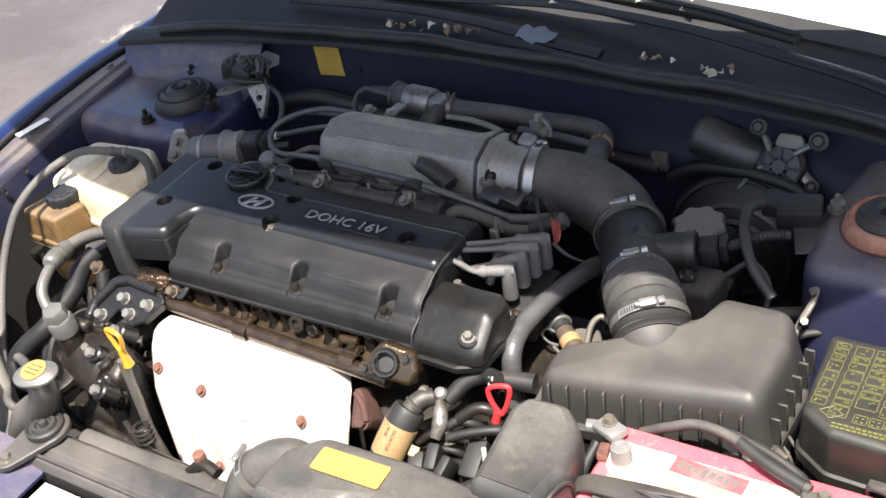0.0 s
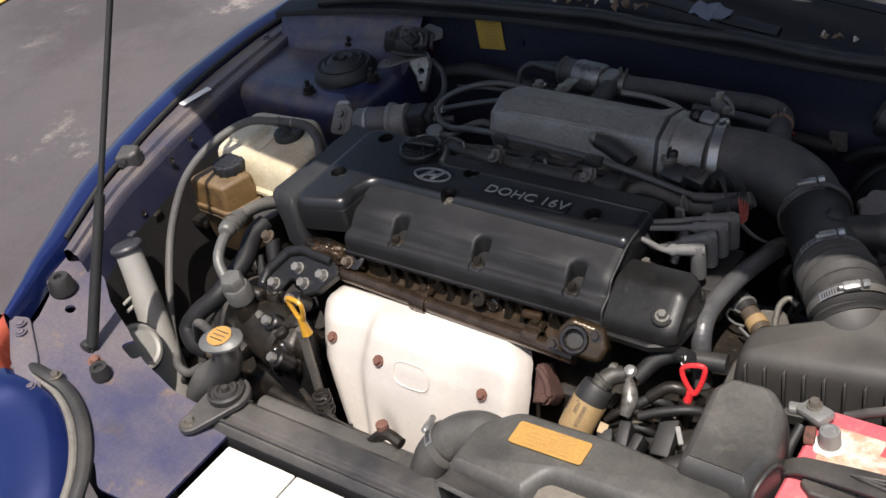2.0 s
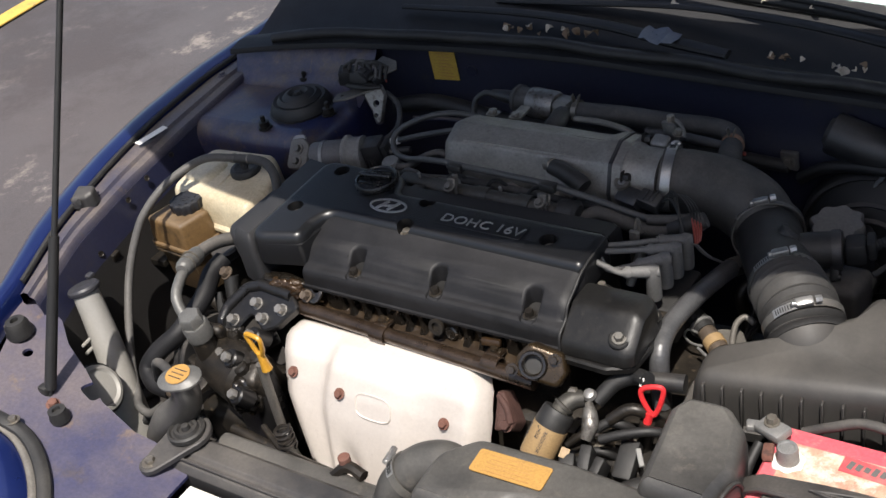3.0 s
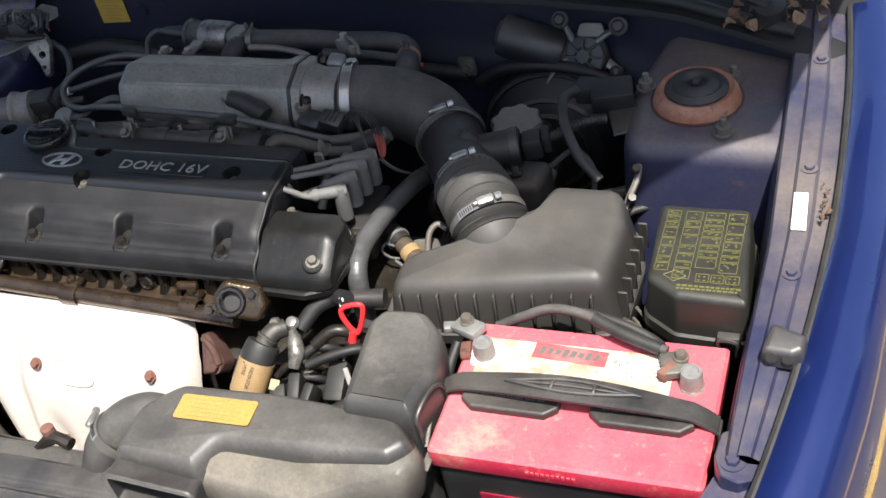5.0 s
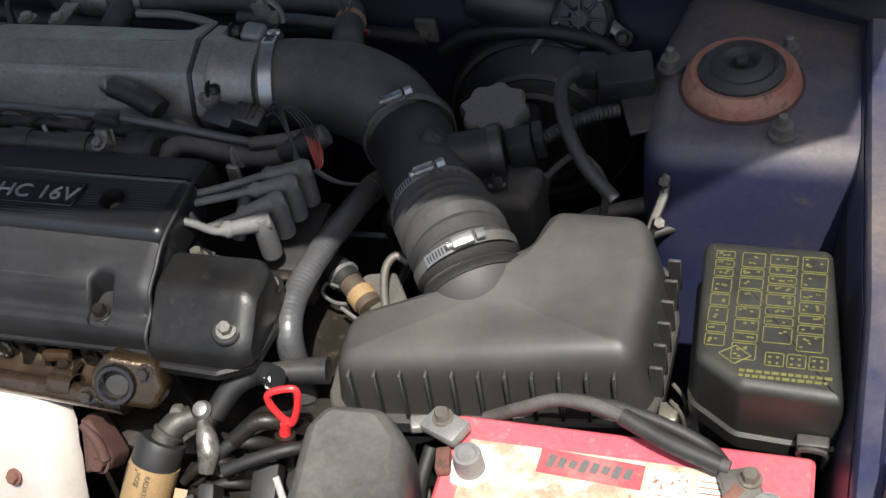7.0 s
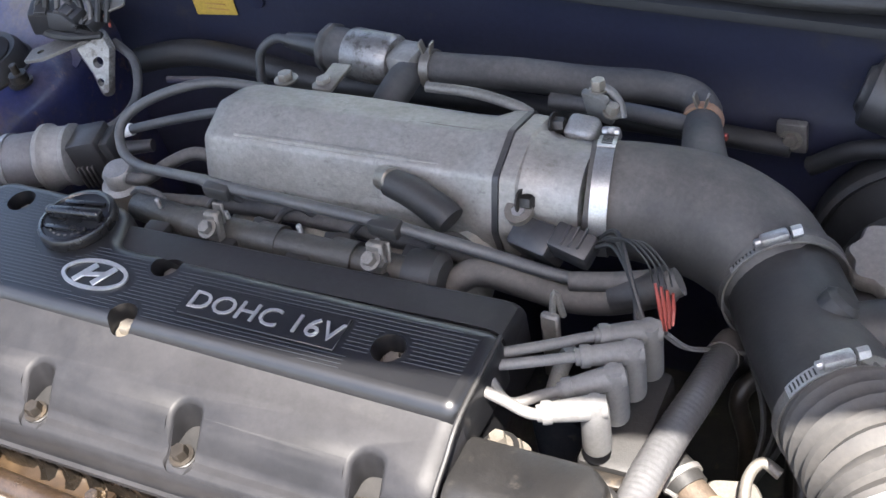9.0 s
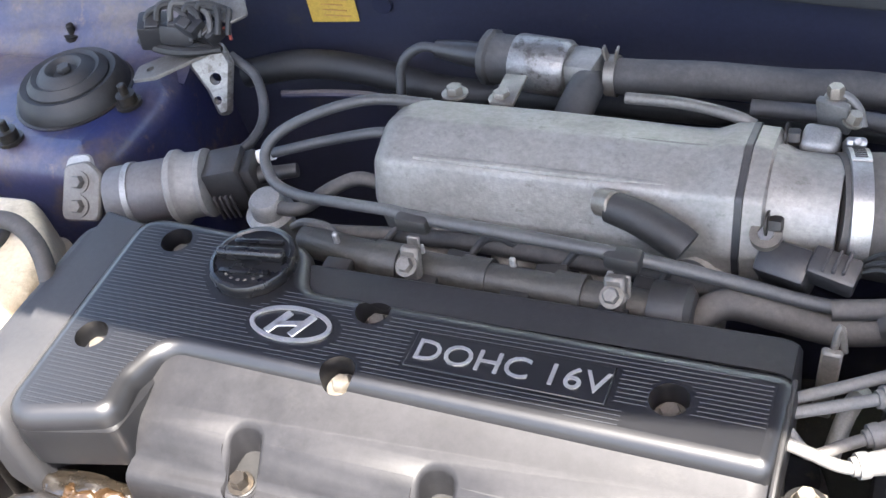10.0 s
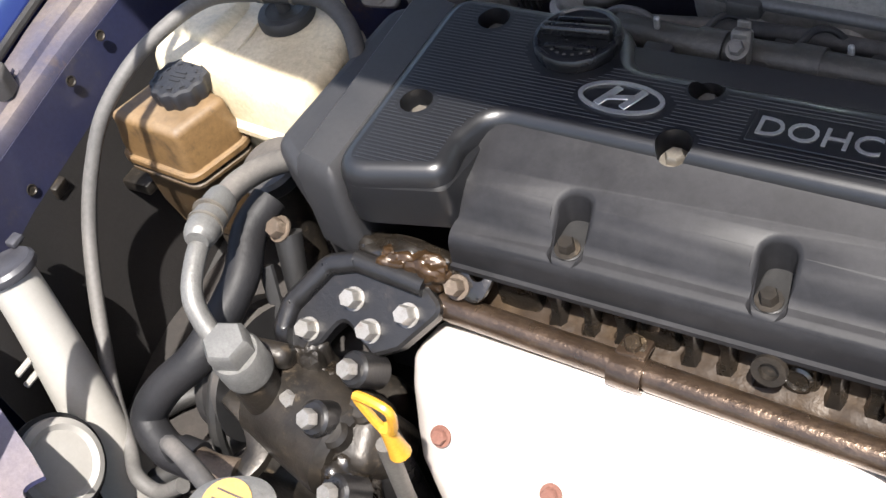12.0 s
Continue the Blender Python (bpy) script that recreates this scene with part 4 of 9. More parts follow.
# fine ribs moulded across the deck, left out round the emblem, the plate and the holes
bm = new_bm()
safe = inset(deck_o, 0.0065)
y = 0.765
while y < 0.930:
    run = None
    x = -0.346
    while x <= 0.094:
        ok = inside((x, y), safe) and all((x - hx) ** 2 + (y - hy) ** 2 > 0.0140 ** 2 for hx, hy in holes)
        ok = ok and ((x + 0.198) / 0.034) ** 2 + ((y - 0.863) / 0.018) ** 2 > 1 and not (-0.118 < x < 0.010 and 0.8465 < y < 0.8745)
        ok = ok and (x + 0.246) ** 2 + (y - 0.908) ** 2 > 0.037 ** 2 and not (x > 0.015 and y < 0.85)
        if ok and run is None:
            run = x
        if (not ok or x + 0.003 > 0.094) and run is not None:
            if x - run > 0.006:
                loft(bm, [[V(e, y + a * 0.00058, ZD - 0.0006 + h) for a, h in ((-1, 0), (-0.6, 0.0008), (0, 0.00095), (0.6, 0.0008), (1, 0))] for e in (run, x)])
            run = None
        x += 0.003
    y += 0.0031
part("ribs", bm, "riblight", deck, "fine parallel ribs", 60)

# body with its sloping front face
prof = [(0.925, 0.800), (0.926, 0.858), (0.921, 0.863), (0.8945, 0.8655), (0.8935, 0.850), (0.838, 0.850), (0.8365, 0.8655), (0.834, 0.8655), (0.826, 0.862), (0.813, 0.8575), (0.800, 0.8538), (0.790, 0.8500), (0.783, 0.8450), (0.778, 0.8385), (0.7745, 0.8325), (0.7705, 0.8300), (0.7655, 0.8290), (0.7615, 0.8268), (0.7590, 0.8230), (0.7578, 0.818), (0.7572, 0.809), (0.7568, 0.8065), (0.7538, 0.8060), (0.7536, 0.8025), (0.766, 0.801)]
rings = []
for x, k in ((-0.278, 0.0), (-0.274, 0.001), (0.088, 0.001), (0.094, 0.0), (0.0985, -0.003), (0.1005, -0.008)):
    rings.append([V(x, yy, zz + (k if zz > 0.83 else 0)) for yy, zz in prof])
bm = P(loft, rings)
cuts = []
FACE = [(0.735, 0.829), (0.7655, 0.829), (0.7745, 0.8325), (0.778, 0.8385), (0.783, 0.845), (0.790, 0.850), (0.800, 0.8538), (0.813, 0.8575)]
for x in (-0.199, -0.075, 0.056):
    o = fillet([(x - 0.0102, 0.7600), (x + 0.0102, 0.7600), (x + 0.0102, 0.7975), (x - 0.0102, 0.7975)], 0.0101, 7)
    rings = [[V(p.x, p.y, 0.8284 + 0.04 * max(0.0, p.y - 0.768)) for p in inset(o, 0.0012)]]
    for dz, d in ((-0.0030, 0.0), (-0.0012, -0.0008), (0.0002, -0.0022), (0.0012, -0.0040), (0.03, -0.0044)):
        rings.append([V(p.x, p.y, interp(FACE, p.y) + dz) for p in inset(o, d)])
    cuts.append(P(loft, rings))
for x, y in holes:
    cuts.append(P(lathe, [(0, -0.0165), (0.0108, -0.0165), (0.0121, 0.01), (0, 0.01)], (x, y, ZD), (0, 0, 1), 24))
body = part("cover_body", carve(bm, *cuts), "cover_dusty", cover, "dusty black cast body with a sloping front", 30)
for x in (-0.199, -0.075, 0.056):
    o = fillet([(x - 0.0092, 0.7640), (x + 0.0092, 0.7640), (x + 0.0092, 0.7965), (x - 0.0092, 0.7965)], 0.0091, 6)
    part("pocket_grime", P(molded, o, [(0.8270, 0), (0.8292, 0), (0.8297, 0.001)]), "jet", cover, "black oily grime round the bolt")
    part("cover_bolt", P(hexbolt, (x, 0.7722, 0.8294), (0, -0.1, 1), 0.0056, 0.0075, 0.0082), "dark", cover, "grimy flanged bolt")

# lobe below the deck's left end and its front face
o = fillet([(-0.353, 0.7515, 0.018), (-0.276, 0.7685, 0.010), (-0.272, 0.80, 0.01), (-0.272, 0.930, 0.01), (-0.356, 0.938, 0.01)], 0.01, 6)
part("lobe", P(molded, o, [(0.822, 0.006), (0.826, 0.001), (0.845, 0.0), (0.858, 0.002)]), "cover", cover, "satin black end lobe")
# end cap over the cam drive
cap_prof = [(0.834, 0.800), (0.834, 0.8385), (0.8315, 0.8440), (0.8265, 0.8465), (0.798, 0.8480), (0.7915, 0.8465), (0.7860, 0.8425), (0.7640, 0.8262), (0.7570, 0.8210), (0.7530, 0.8150), (0.7515, 0.8035), (0.760, 0.800)]
rings = []
for x, k in ((0.1035, 0.985), (0.106, 1.0), (0.172, 1.0), (0.1775, 0.992), (0.1815, 0.965), (0.188, 0.86), (0.1900, 0.80), (0.1905, 0.70)):
    rings.append([V(x, 0.790 + (yy - 0.790) * k, 0.808 + (zz - 0.808) * k) for yy, zz in cap_prof])
bm = P(loft, rings)
endcap = part("end_cap", bm, "wetcap", cover, "oil-wet black cam end cap", 32)
part("cap_ear", P(lathe, [(0, -0.022), (0.0128, -0.022), (0.0125, 0.0), (0.0112, 0.0012), (0, 0.0012)], (0.1700, 0.7690, 0.8290), (0.15, -0.30, 1), 24), "wetcap", endcap)
part("cap_bolt", P(hexbolt, (0.1702, 0.7686, 0.8301), (0.15, -0.30, 1), 0.0056, 0.006, 0.0082), "band", endcap, "dull steel bolt")
part("cap_bolt", P(hexbolt, (0.116, 0.838, 0.8300), (0, 0, 1), 0.0056, 0.010, 0.0085), "bolt", endcap)
part("cap_bolt", P(hexbolt, (0.181, 0.826, 0.8200), (0.2, 0, 1), 0.0056, 0.009, 0.0085), "bolt", endcap)
part("cap_ear", P(lathe, [(0, -0.02), (0.0125, -0.02), (0.012, 0.0), (0, 0.0)], (0.181, 0.826, 0.8198), (0.2, 0, 1), 20), "wetcap", endcap)
part("cap_ear", P(lathe, [(0, -0.02), (0.0125, -0.02), (0.012, 0.0), (0, 0.0)], (0.116, 0.838, 0.8298), (0, 0, 1), 20), "wetcap", endcap)
part("cap_skirt", P(molded, fillet([(0.104, 0.750), (0.160, 0.748), (0.186, 0.760), (0.190, 0.800), (0.178, 0.834), (0.106, 0.836)], 0.010, 5), [(0.792, 0.003), (0.794, -0.003), (0.8005, -0.003), (0.802, 0.0)]), "wetcap", endcap, "flanged lower rim")
part("gasket_lip", P(tube, [(0.1015, 0.752, 0.806), (0.1015, 0.7575, 0.824), (0.1015, 0.7750, 0.8335), (0.1015, 0.784, 0.847), (0.1015, 0.803, 0.8555), (0.1015, 0.83, 0.866), (0.1015, 0.889, 0.868)], 0.0018, 8, 5), "jet", cover, "black rubber gasket lip")

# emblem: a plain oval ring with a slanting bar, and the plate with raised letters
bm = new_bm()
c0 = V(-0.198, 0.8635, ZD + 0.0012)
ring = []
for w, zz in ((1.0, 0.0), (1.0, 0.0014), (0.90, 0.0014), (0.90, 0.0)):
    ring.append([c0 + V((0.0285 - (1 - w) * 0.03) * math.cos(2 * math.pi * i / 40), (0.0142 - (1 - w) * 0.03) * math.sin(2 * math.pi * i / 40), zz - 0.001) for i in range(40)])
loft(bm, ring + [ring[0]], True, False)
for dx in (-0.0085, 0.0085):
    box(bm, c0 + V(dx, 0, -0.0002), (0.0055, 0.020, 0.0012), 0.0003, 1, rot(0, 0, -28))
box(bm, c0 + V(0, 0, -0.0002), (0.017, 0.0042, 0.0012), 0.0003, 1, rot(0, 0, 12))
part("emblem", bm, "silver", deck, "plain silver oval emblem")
part("name_plate", P(box, (-0.054, 0.861, ZD + 0.0006), (0.122, 0.0265, 0.0012), 0.0004, 1, rot(0, 0, -0.8)), "cover", deck, "dark plate")
part("letters", lettering("DOHC 16V", 0.0215, 0.0012, pose(-0.1125, 0.8545, ZD + 0.0016, 0, 0, -0.8), 1.13), "silver", deck, "raised silver letters DOHC 16V", 30)

# oil filler cap
cap = thing("oil_filler_cap", (-0.246, 0.908, ZD), "black ribbed round oil filler cap on the valve cover", "oil cap")
CAPC = V(-0.246, 0.906, ZD)
part("cap_body", P(lathe, [(0, 0), (0.0285, 0), (0.0298, 0.002), (0.0298, 0.0080), (0.0285, 0.0100), (0.0262, 0.0106), (0.0250, 0.0092), (0, 0.0088)], CAPC - V(0, 0, 0.001), (0, 0, 1), 48, 0.008, 16), "capgloss", cap, "glossy black rimmed disc")
part("grip_bar", P(box, CAPC + V(0, 0, 0.0115), (0.049, 0.0080, 0.009), 0.0030, 3, rot(0, 0, 6)), "capgloss", cap, "raised grip bar")
for k in (-1, 1):
    part("side_grip", P(box, CAPC + rot(0, 0, 6) @ V(0, 0.0135 * k, 0.0085), (0.036, 0.0045, 0.004), 0.0015, 2, rot(0, 0, 6)), "capgloss", cap, "low side grip")
bm = new_bm()
for i in range(7):
    a = math.pi * (1.25 + 0.5 * i / 6)
    box(bm, CAPC + V(0.0205 * math.cos(a), 0.0205 * math.sin(a), 0.0084), (0.0022, 0.0016, 0.0005), 0, 1, rot(0, 0, math.degrees(a) + 90))
part("cap_mark", bm, "lead3", cap, "worn grey marks")

# ---- engine ----
engine = thing("engine", (-0.12, 0.87, 0.32), "oily four-cylinder engine standing crosswise in the bay", "engine")
part("cylinder_head", P(box, (-0.09, 0.845, 0.755), (0.37, 0.145, 0.105), 0.004), "dark", engine, "oily dark cylinder head")
part("engine_block", P(box, (-0.09, 0.845, 0.52), (0.42, 0.24, 0.37), 0.02), "dark", engine, "dark engine block")
for x in (-0.208, -0.185, -0.163, -0.119, -0.097, -0.075, -0.033, -0.011, 0.012, 0.050, 0.070):
    rings = [[V(x + w * a, y - d * b, z) for a, b in ((-1, 0), (-1, 0.7), (-0.6, 1), (0.6, 1), (1, 0.7), (1, 0))] for z, w, d, y in ((0.805, 0.0085, 0.012, 0.7675), (0.799, 0.0060, 0.011, 0.7675), (0.788, 0.0042, 0.010, 0.7680), (0.778, 0.0046, 0.012, 0.7680), (0.771, 0.0075, 0.016, 0.7690))]
    part("head_rib", P(loft, rings), "headrib", engine, "oil-wet black rib")
for x, w in ((-0.236, 0.034), (-0.141, 0.030), (-0.054, 0.026), (0.031, 0.022)):
    part("head_boss", P(molded, fillet([(x - w / 2, 0.772), (x - w / 2 + 0.002, 0.7585), (x + w / 2 - 0.002, 0.7585), (x + w / 2, 0.772)], 0.005, 4), [(0.766, -0.002), (0.772, 0.0), (0.798, 0.001), (0.806, -0.001)]), "headrib", engine, "smooth oily boss")
part("core_plug", P(lathe, [(0, 0), (0.0085, 0), (0.0092, 0.002), (0.0070, 0.003), (0.0060, 0.001), (0, 0.001)], (-0.054, 0.7588, 0.783), (0, -1, 0.25), 24), "headrib", engine)
part("loom_clip", P(box, (0.008, 0.752, 0.792), (0.026, 0.008, 0.010), 0.003, 2, rot(-20, 0, 6)), "goldoil", engine, "small brass clip")
part("hoop", P(lathe, [(0.006, -0.002), (0.0105, -0.002), (0.0105, 0.002), (0.006, 0.002), (0.006, -0.002)], (-0.068, 0.750, 0.796), (0, -1, 0.3), 18), "dark", engine, "small dark ring")
rows = []
for i in range(60):
    x = -0.285 + 0.385 * i / 59
    rows.append([(x, 0.772, 0.779 + 0.003 * noise.noise(Vector((x * 60, 0, 0)))), (x, 0.764, 0.7755 + 0.004 * noise.noise(Vector((x * 60, 1, 0)))), (x, 0.756, 0.7725 + 0.004 * noise.noise(Vector((x * 70, 2, 0)))), (x, 0.748, 0.770 + 0.002 * noise.noise(Vector((x * 80, 3, 0)))), (x, 0.742, 0.762)])
part("rib_shelf", P(sheet, rows, 0.006), "oilfloor", engine, "casting shelf caked with oily brown grime", 60)
part("coolant_pipe", P(tube, [(-0.285, 0.742, 0.777), (-0.15, 0.738, 0.773), (0.0, 0.733, 0.770), (0.075, 0.730, 0.768)], 0.0098, 14, 5), "pipebrown", engine, "oil-stained brown coolant pipe")
for x in (-0.150, 0.015):
    p = part("pipe_bracket", P(lathe, [(0.0100, -0.011), (0.0116, -0.011), (0.0120, 0.0), (0.0116, 0.011), (0.0100, 0.011), (0.0100, -0.011)], (x, 0.7365, 0.7725), (1, -0.03, -0.01), 26), "pipebrown", engine)
    part("bracket_tab", P(box, (x, 0.748, 0.782), (0.020, 0.018, 0.005), 0.002, 2, rot(-10, 0, 0)), "pipebrown", p)
    part("bracket_bolt", P(hexbolt, (x, 0.7475, 0.784), (0, -0.2, 1), 0.0058, 0.006, 0.008), "oily", p)
# outlet housing at the pipe's end
bm = P(molded, fillet([(-0.024, -0.018), (0.028, -0.018), (0.034, 0.0), (0.024, 0.022), (-0.016, 0.024), (-0.027, 0.006)], 0.010), dome(-0.012, 0.014, 0.006), pose(0.083, 0.736, 0.792, 52, 12, 8))
bm = carve(bm, P(cyl, V(0.078, 0.736, 0.793) - (rot(52, 12, 8) @ V(0, 0, 0.03)), V(0.078, 0.736, 0.793) + (rot(52, 12, 8) @ V(0, 0, 0.04)), 0.0108))
part("coolant_outlet", bm, "bronze", engine, "oily bronze coolant outlet flange")
part("outlet_ring", P(lathe, [(0.0105, 0.008), (0.0175, 0.008), (0.0170, 0.0165), (0.0155, 0.0190), (0.0125, 0.0190), (0.0105, 0.0165), (0.0105, 0.008)], (0.078, 0.736, 0.793), rot(52, 12, 8) @ V(0, 0, 1), 30), "headrib", engine, "dark oily flange ring")
# solid dark disc that stands for the shade down the open outlet
part("bore_shade_disc", P(lathe, [(0, 0.004), (0.0104, 0.004), (0.0104, 0.0098), (0, 0.0098)], (0.078, 0.736, 0.793), rot(52, 12, 8) @ V(0, 0, 1), 24), "slot", engine, "dark disc for the shade inside the outlet")
for a in (35, 215):
    q = rot(52, 12, 8) @ V(0.027 * math.cos(radians(a)), 0.021 * math.sin(radians(a)), 0.014)
    part("outlet_bolt", P(hexbolt, V(0.078, 0.736, 0.793) + q, rot(52, 12, 8) @ V(0, 0, 1), 0.0052, 0.006, 0.0075), "oily", engine)
part("outlet_bolt", P(hexbolt, (0.130, 0.724, 0.778), (0.1, -0.7, 0.5), 0.006, 0.008), "bolt", engine)
# timing cover at the belt end
o = fillet([(-0.432, 0.790, 0.02), (-0.402, 0.770, 0.01), (-0.356, 0.775, 0.01), (-0.352, 0.945, 0.01), (-0.425, 0.950, 0.02)], 0.01, 5)
part("timing_cover", P(molded, o, [(0.60, 0.015), (0.78, 0.004), (0.815, 0.0)] + dome(0.815, 0.846, 0.010, 0.0)[1:]), "timing", engine, "dusty grey timing belt cover")
o = fillet([(-0.388, 0.763), (-0.352, 0.754), (-0.350, 0.935), (-0.395, 0.944)], 0.005, 4)
part("timing_top", P(molded, o, [(0.79, -0.004), (0.852, -0.003), (0.864, 0.001), (0.868, 0.005)]), "timing", engine, "dusty grey sloping shoulder of the belt cover")

# ---- exhaust heat shield ----
shield = thing("heat_shield", (-0.14, 0.68, 0.60), "pale aluminised exhaust manifold heat shield with rusty bolts", "heat shield")


def shield_at(u, v):
    """Over the shield: u from 0 at one side to 1 at the other, v from the top down."""
    yz = [(0.0, 0.7455, 0.748), (0.04, 0.741, 0.760), (0.10, 0.731, 0.7655), (0.20, 0.7135, 0.7605), (0.35, 0.692, 0.742), (0.5, 0.675, 0.716), (0.65, 0.660, 0.685), (0.8, 0.645, 0.648), (1.0, 0.625, 0.595)]
    y = interp([(a, b) for a, b, c in yz], v)
    z = interp([(a, c) for a, b, c in yz], v)
    x0 = interp([(0, -0.270), (0.05, -0.282), (0.12, -0.293), (0.25, -0.302), (0.6, -0.288), (1.0, -0.236)], v)
    x1 = interp([(0, -0.030), (0.04, -0.016), (0.08, -0.006), (0.14, 0.005), (0.24, 0.015), (0.40, 0.021), (0.6, 0.022), (1.0, 0.0)], v)
    x = x0 + (x1 - x0) * u
    nrm = V(0, -0.72, 0.69)
    step = lambda a, w: 0.5 + 0.5 * math.tanh(a / w)
    down = max(0.0, min(1.0, (v - 0.10) * 3.5))
    bulge = 0.013 * step(u - (0.345 - 0.14 * v), 0.022) * step((0.70 - 0.06 * v) - u, 0.035) * down
    bulge += 0.004 * math.exp(-((u - 0.10) / 0.10) ** 2) * down
    bulge -= 0.006 * math.exp(-((u - 0.80) / 0.07) ** 2) * max(0, min(1, (v - 0.3) * 3))
    bulge -= 0.018 * (max(0, 0.10 - u) / 0.10) ** 2 + 0.026 * (max(0, u - 0.92) / 0.08) ** 2
    bulge -= 0.013 * math.exp(-((u - 0.36) / 0.055) ** 2 - ((v - 0.90) / 0.10) ** 2)
    bulge += 0.0012 * math.sin(7 * u + 3 * v) * math.sin(9 * v)
    return V(x, y, z) + nrm * bulge


rows = [[shield_at(i / 90, j / 50) for j in range(51)] for i in range(91)]
part("shield_plate", P(sheet, rows, 0.0015, (0, 0.7, -0.7)), "shield", shield, "pale matt pressed metal plate", 60)
for u, v in ((0.10, 0.46), (0.37, 0.50), (0.835, 0.50), (0.36, 0.88)):
    p = shield_at(u, v)
    part("shield_bolt", P(hexbolt, p + V(0, -0.001, 0.001), (0, -0.72, 0.69), 0.0055, 0.005, 0.0075), "rust", shield, "rusty flanged bolt")
bm = new_bm()
for i in range(20):
    a = 2 * math.pi * i / 20
    b = 2 * math.pi * (i + 1) / 20
    p = [shield_at(0.53 + 0.085 * math.copysign(abs(math.cos(q)) ** 0.6, math.cos(q)), 0.525 + 0.07 * math.copysign(abs(math.sin(q)) ** 0.6, math.sin(q))) + V(0, -0.0004, 0.0004) for q in (a, b)]
    tube(bm, [p[0], p[1]], 0.0013, 5)
part("stamped_mark", bm, "shield", shield)
m_fl = pose(0.041, 0.709, 0.727, 48, 0, 8)
o = fillet([(-0.016, 0.026, 0.004), (-0.004, 0.027, 0.005), (0.017, -0.008, 0.008), (0.011, -0.022, 0.007), (-0.014, -0.024, 0.004)], 0.005, 5)
flange = part("manifold_flange", P(molded, o, dome(-0.022, 0.004, 0.004, 0.002), m_fl), "rustdark", shield, "rusty manifold flange edge")
part("flange_web", P(tube, [m_fl @ V(-0.012, 0.020, 0.003), m_fl @ V(0.002, 0.006, 0.005), m_fl @ V(0.008, -0.010, 0.004)], (0.0035, 0.0045, 0.0055), 10, 5), "rustdark", flange)
part("flange_nut", P(hexbolt, m_fl @ V(0.003, -0.013, 0.003), m_fl.to_3x3() @ V(0, 0, 1), 0.0062, 0.007, 0.0085), "rustdark", flange)

# ---- intake manifold ----
intake = thing("intake_manifold", (-0.08, 1.03, 0.75), "weathered cast aluminium intake plenum with throttle body", "intake manifold")


def yz_ring(x, c, pts, k=1.0, r=0.016):
    o = fillet([(c[0] + (p[0] - c[0]) * k, c[1] + (p[1] - c[1]) * k, p[2]) for p in pts], r, 5)
    return [V(x, p.x, p.y) for p in o]


sec = [(1.082, 0.883, 0.010), (1.046, 0.8925, 0.007), (1.013, 0.880, 0.009), (0.999, 0.846, 0.011), (1.006, 0.806, 0.012), (1.085, 0.806, 0.010)]
cc = (1.042, 0.848)
rings = [yz_ring(-0.209, cc, sec, 0.60), yz_ring(-0.2085, cc, sec, 0.78), yz_ring(-0.2045, cc, sec, 0.90), yz_ring(-0.196, cc, sec, 0.98), yz_ring(-0.190, cc, sec, 1.0), yz_ring(-0.1, cc, sec, 1.0), yz_ring(-0.05, cc, sec, 0.985), yz_ring(0.005, cc, sec, 0.96), yz_ring(0.022, cc, sec, 0.97), yz_ring(0.032, cc, sec, 1.04), yz_ring(0.0350, cc, sec, 1.07), yz_ring(0.0452, cc, sec, 1.08)]
part("plenum", P(loft, rings), "alloy", intake, "stained cast aluminium plenum", 40)
part("throttle_gasket", P(loft, [yz_ring(0.0455, cc, sec, 1.095), yz_ring(0.0500, cc, sec, 1.095)]), "black", intake, "dark gasket plate")
part("throttle_flange", P(loft, [yz_ring(0.0503, cc, sec, 1.06), yz_ring(0.062, cc, sec, 1.05), yz_ring(0.066, cc, sec, 0.95)]), "alloy", intake)
part("plenum_rib", P(tube, [(-0.175, 1.018, 0.8815), (-0.08, 1.0175, 0.8815), (0.0, 1.020, 0.8795)], (0.0022, 0.0026, 0.0018), 8, 4), "alloy", intake, "low cast ridge")
part("flange_stud", P(hexbolt, (0.066, 1.074, 0.883), (1, 0, 0.1), 0.0058, 0.008, 0.009), "dark", intake)
part("flange_stud", P(hexbolt, (0.066, 1.008, 0.868), (1, -0.1, 0.1), 0.0058, 0.008, 0.009), "dark", intake)
part("top_pipe", P(tube, [(-0.045, 1.096, 0.886), (-0.005, 1.094, 0.887), (0.030, 1.088, 0.885), (0.044, 1.086, 0.880)], 0.0042, 10, 5), "lead3", intake, "thin pipe along the plenum")
part("throttle_body", P(lathe, [(0, 0), (0.042, 0), (0.0405, 0.005), (0.0375, 0.012), (0.037, 0.034), (0.0372, 0.042), (0, 0.042)], (0.064, 1.043, 0.850), (1, 0, 0), 36), "alloy", intake, "cast aluminium throttle body")
part("throttle_sensor", P(box, (0.087, 1.078, 0.876), (0.024, 0.020, 0.022), 0.005, 3, rot(16, 0, -6)), "lead", intake, "pale square cap on the throttle body")
part("linkage_plate", P(box, (0.092, 1.096, 0.886), (0.022, 0.006, 0.026), 0.002, 2, rot(10, 0, -18)), "zincgrey", intake, "small throttle linkage")
part("linkage_arm", P(tube, [(0.088, 1.098, 0.892), (0.096, 1.102, 0.898), (0.106, 1.100, 0.890), (0.110, 1.094, 0.880)], 0.0035, 10, 5), "zincgrey", intake)
part("linkage_bolt", P(hexbolt, (0.092, 1.100, 0.897), (0, 0.1, 1), 0.0055, 0.008, 0.007), "bolt", intake)
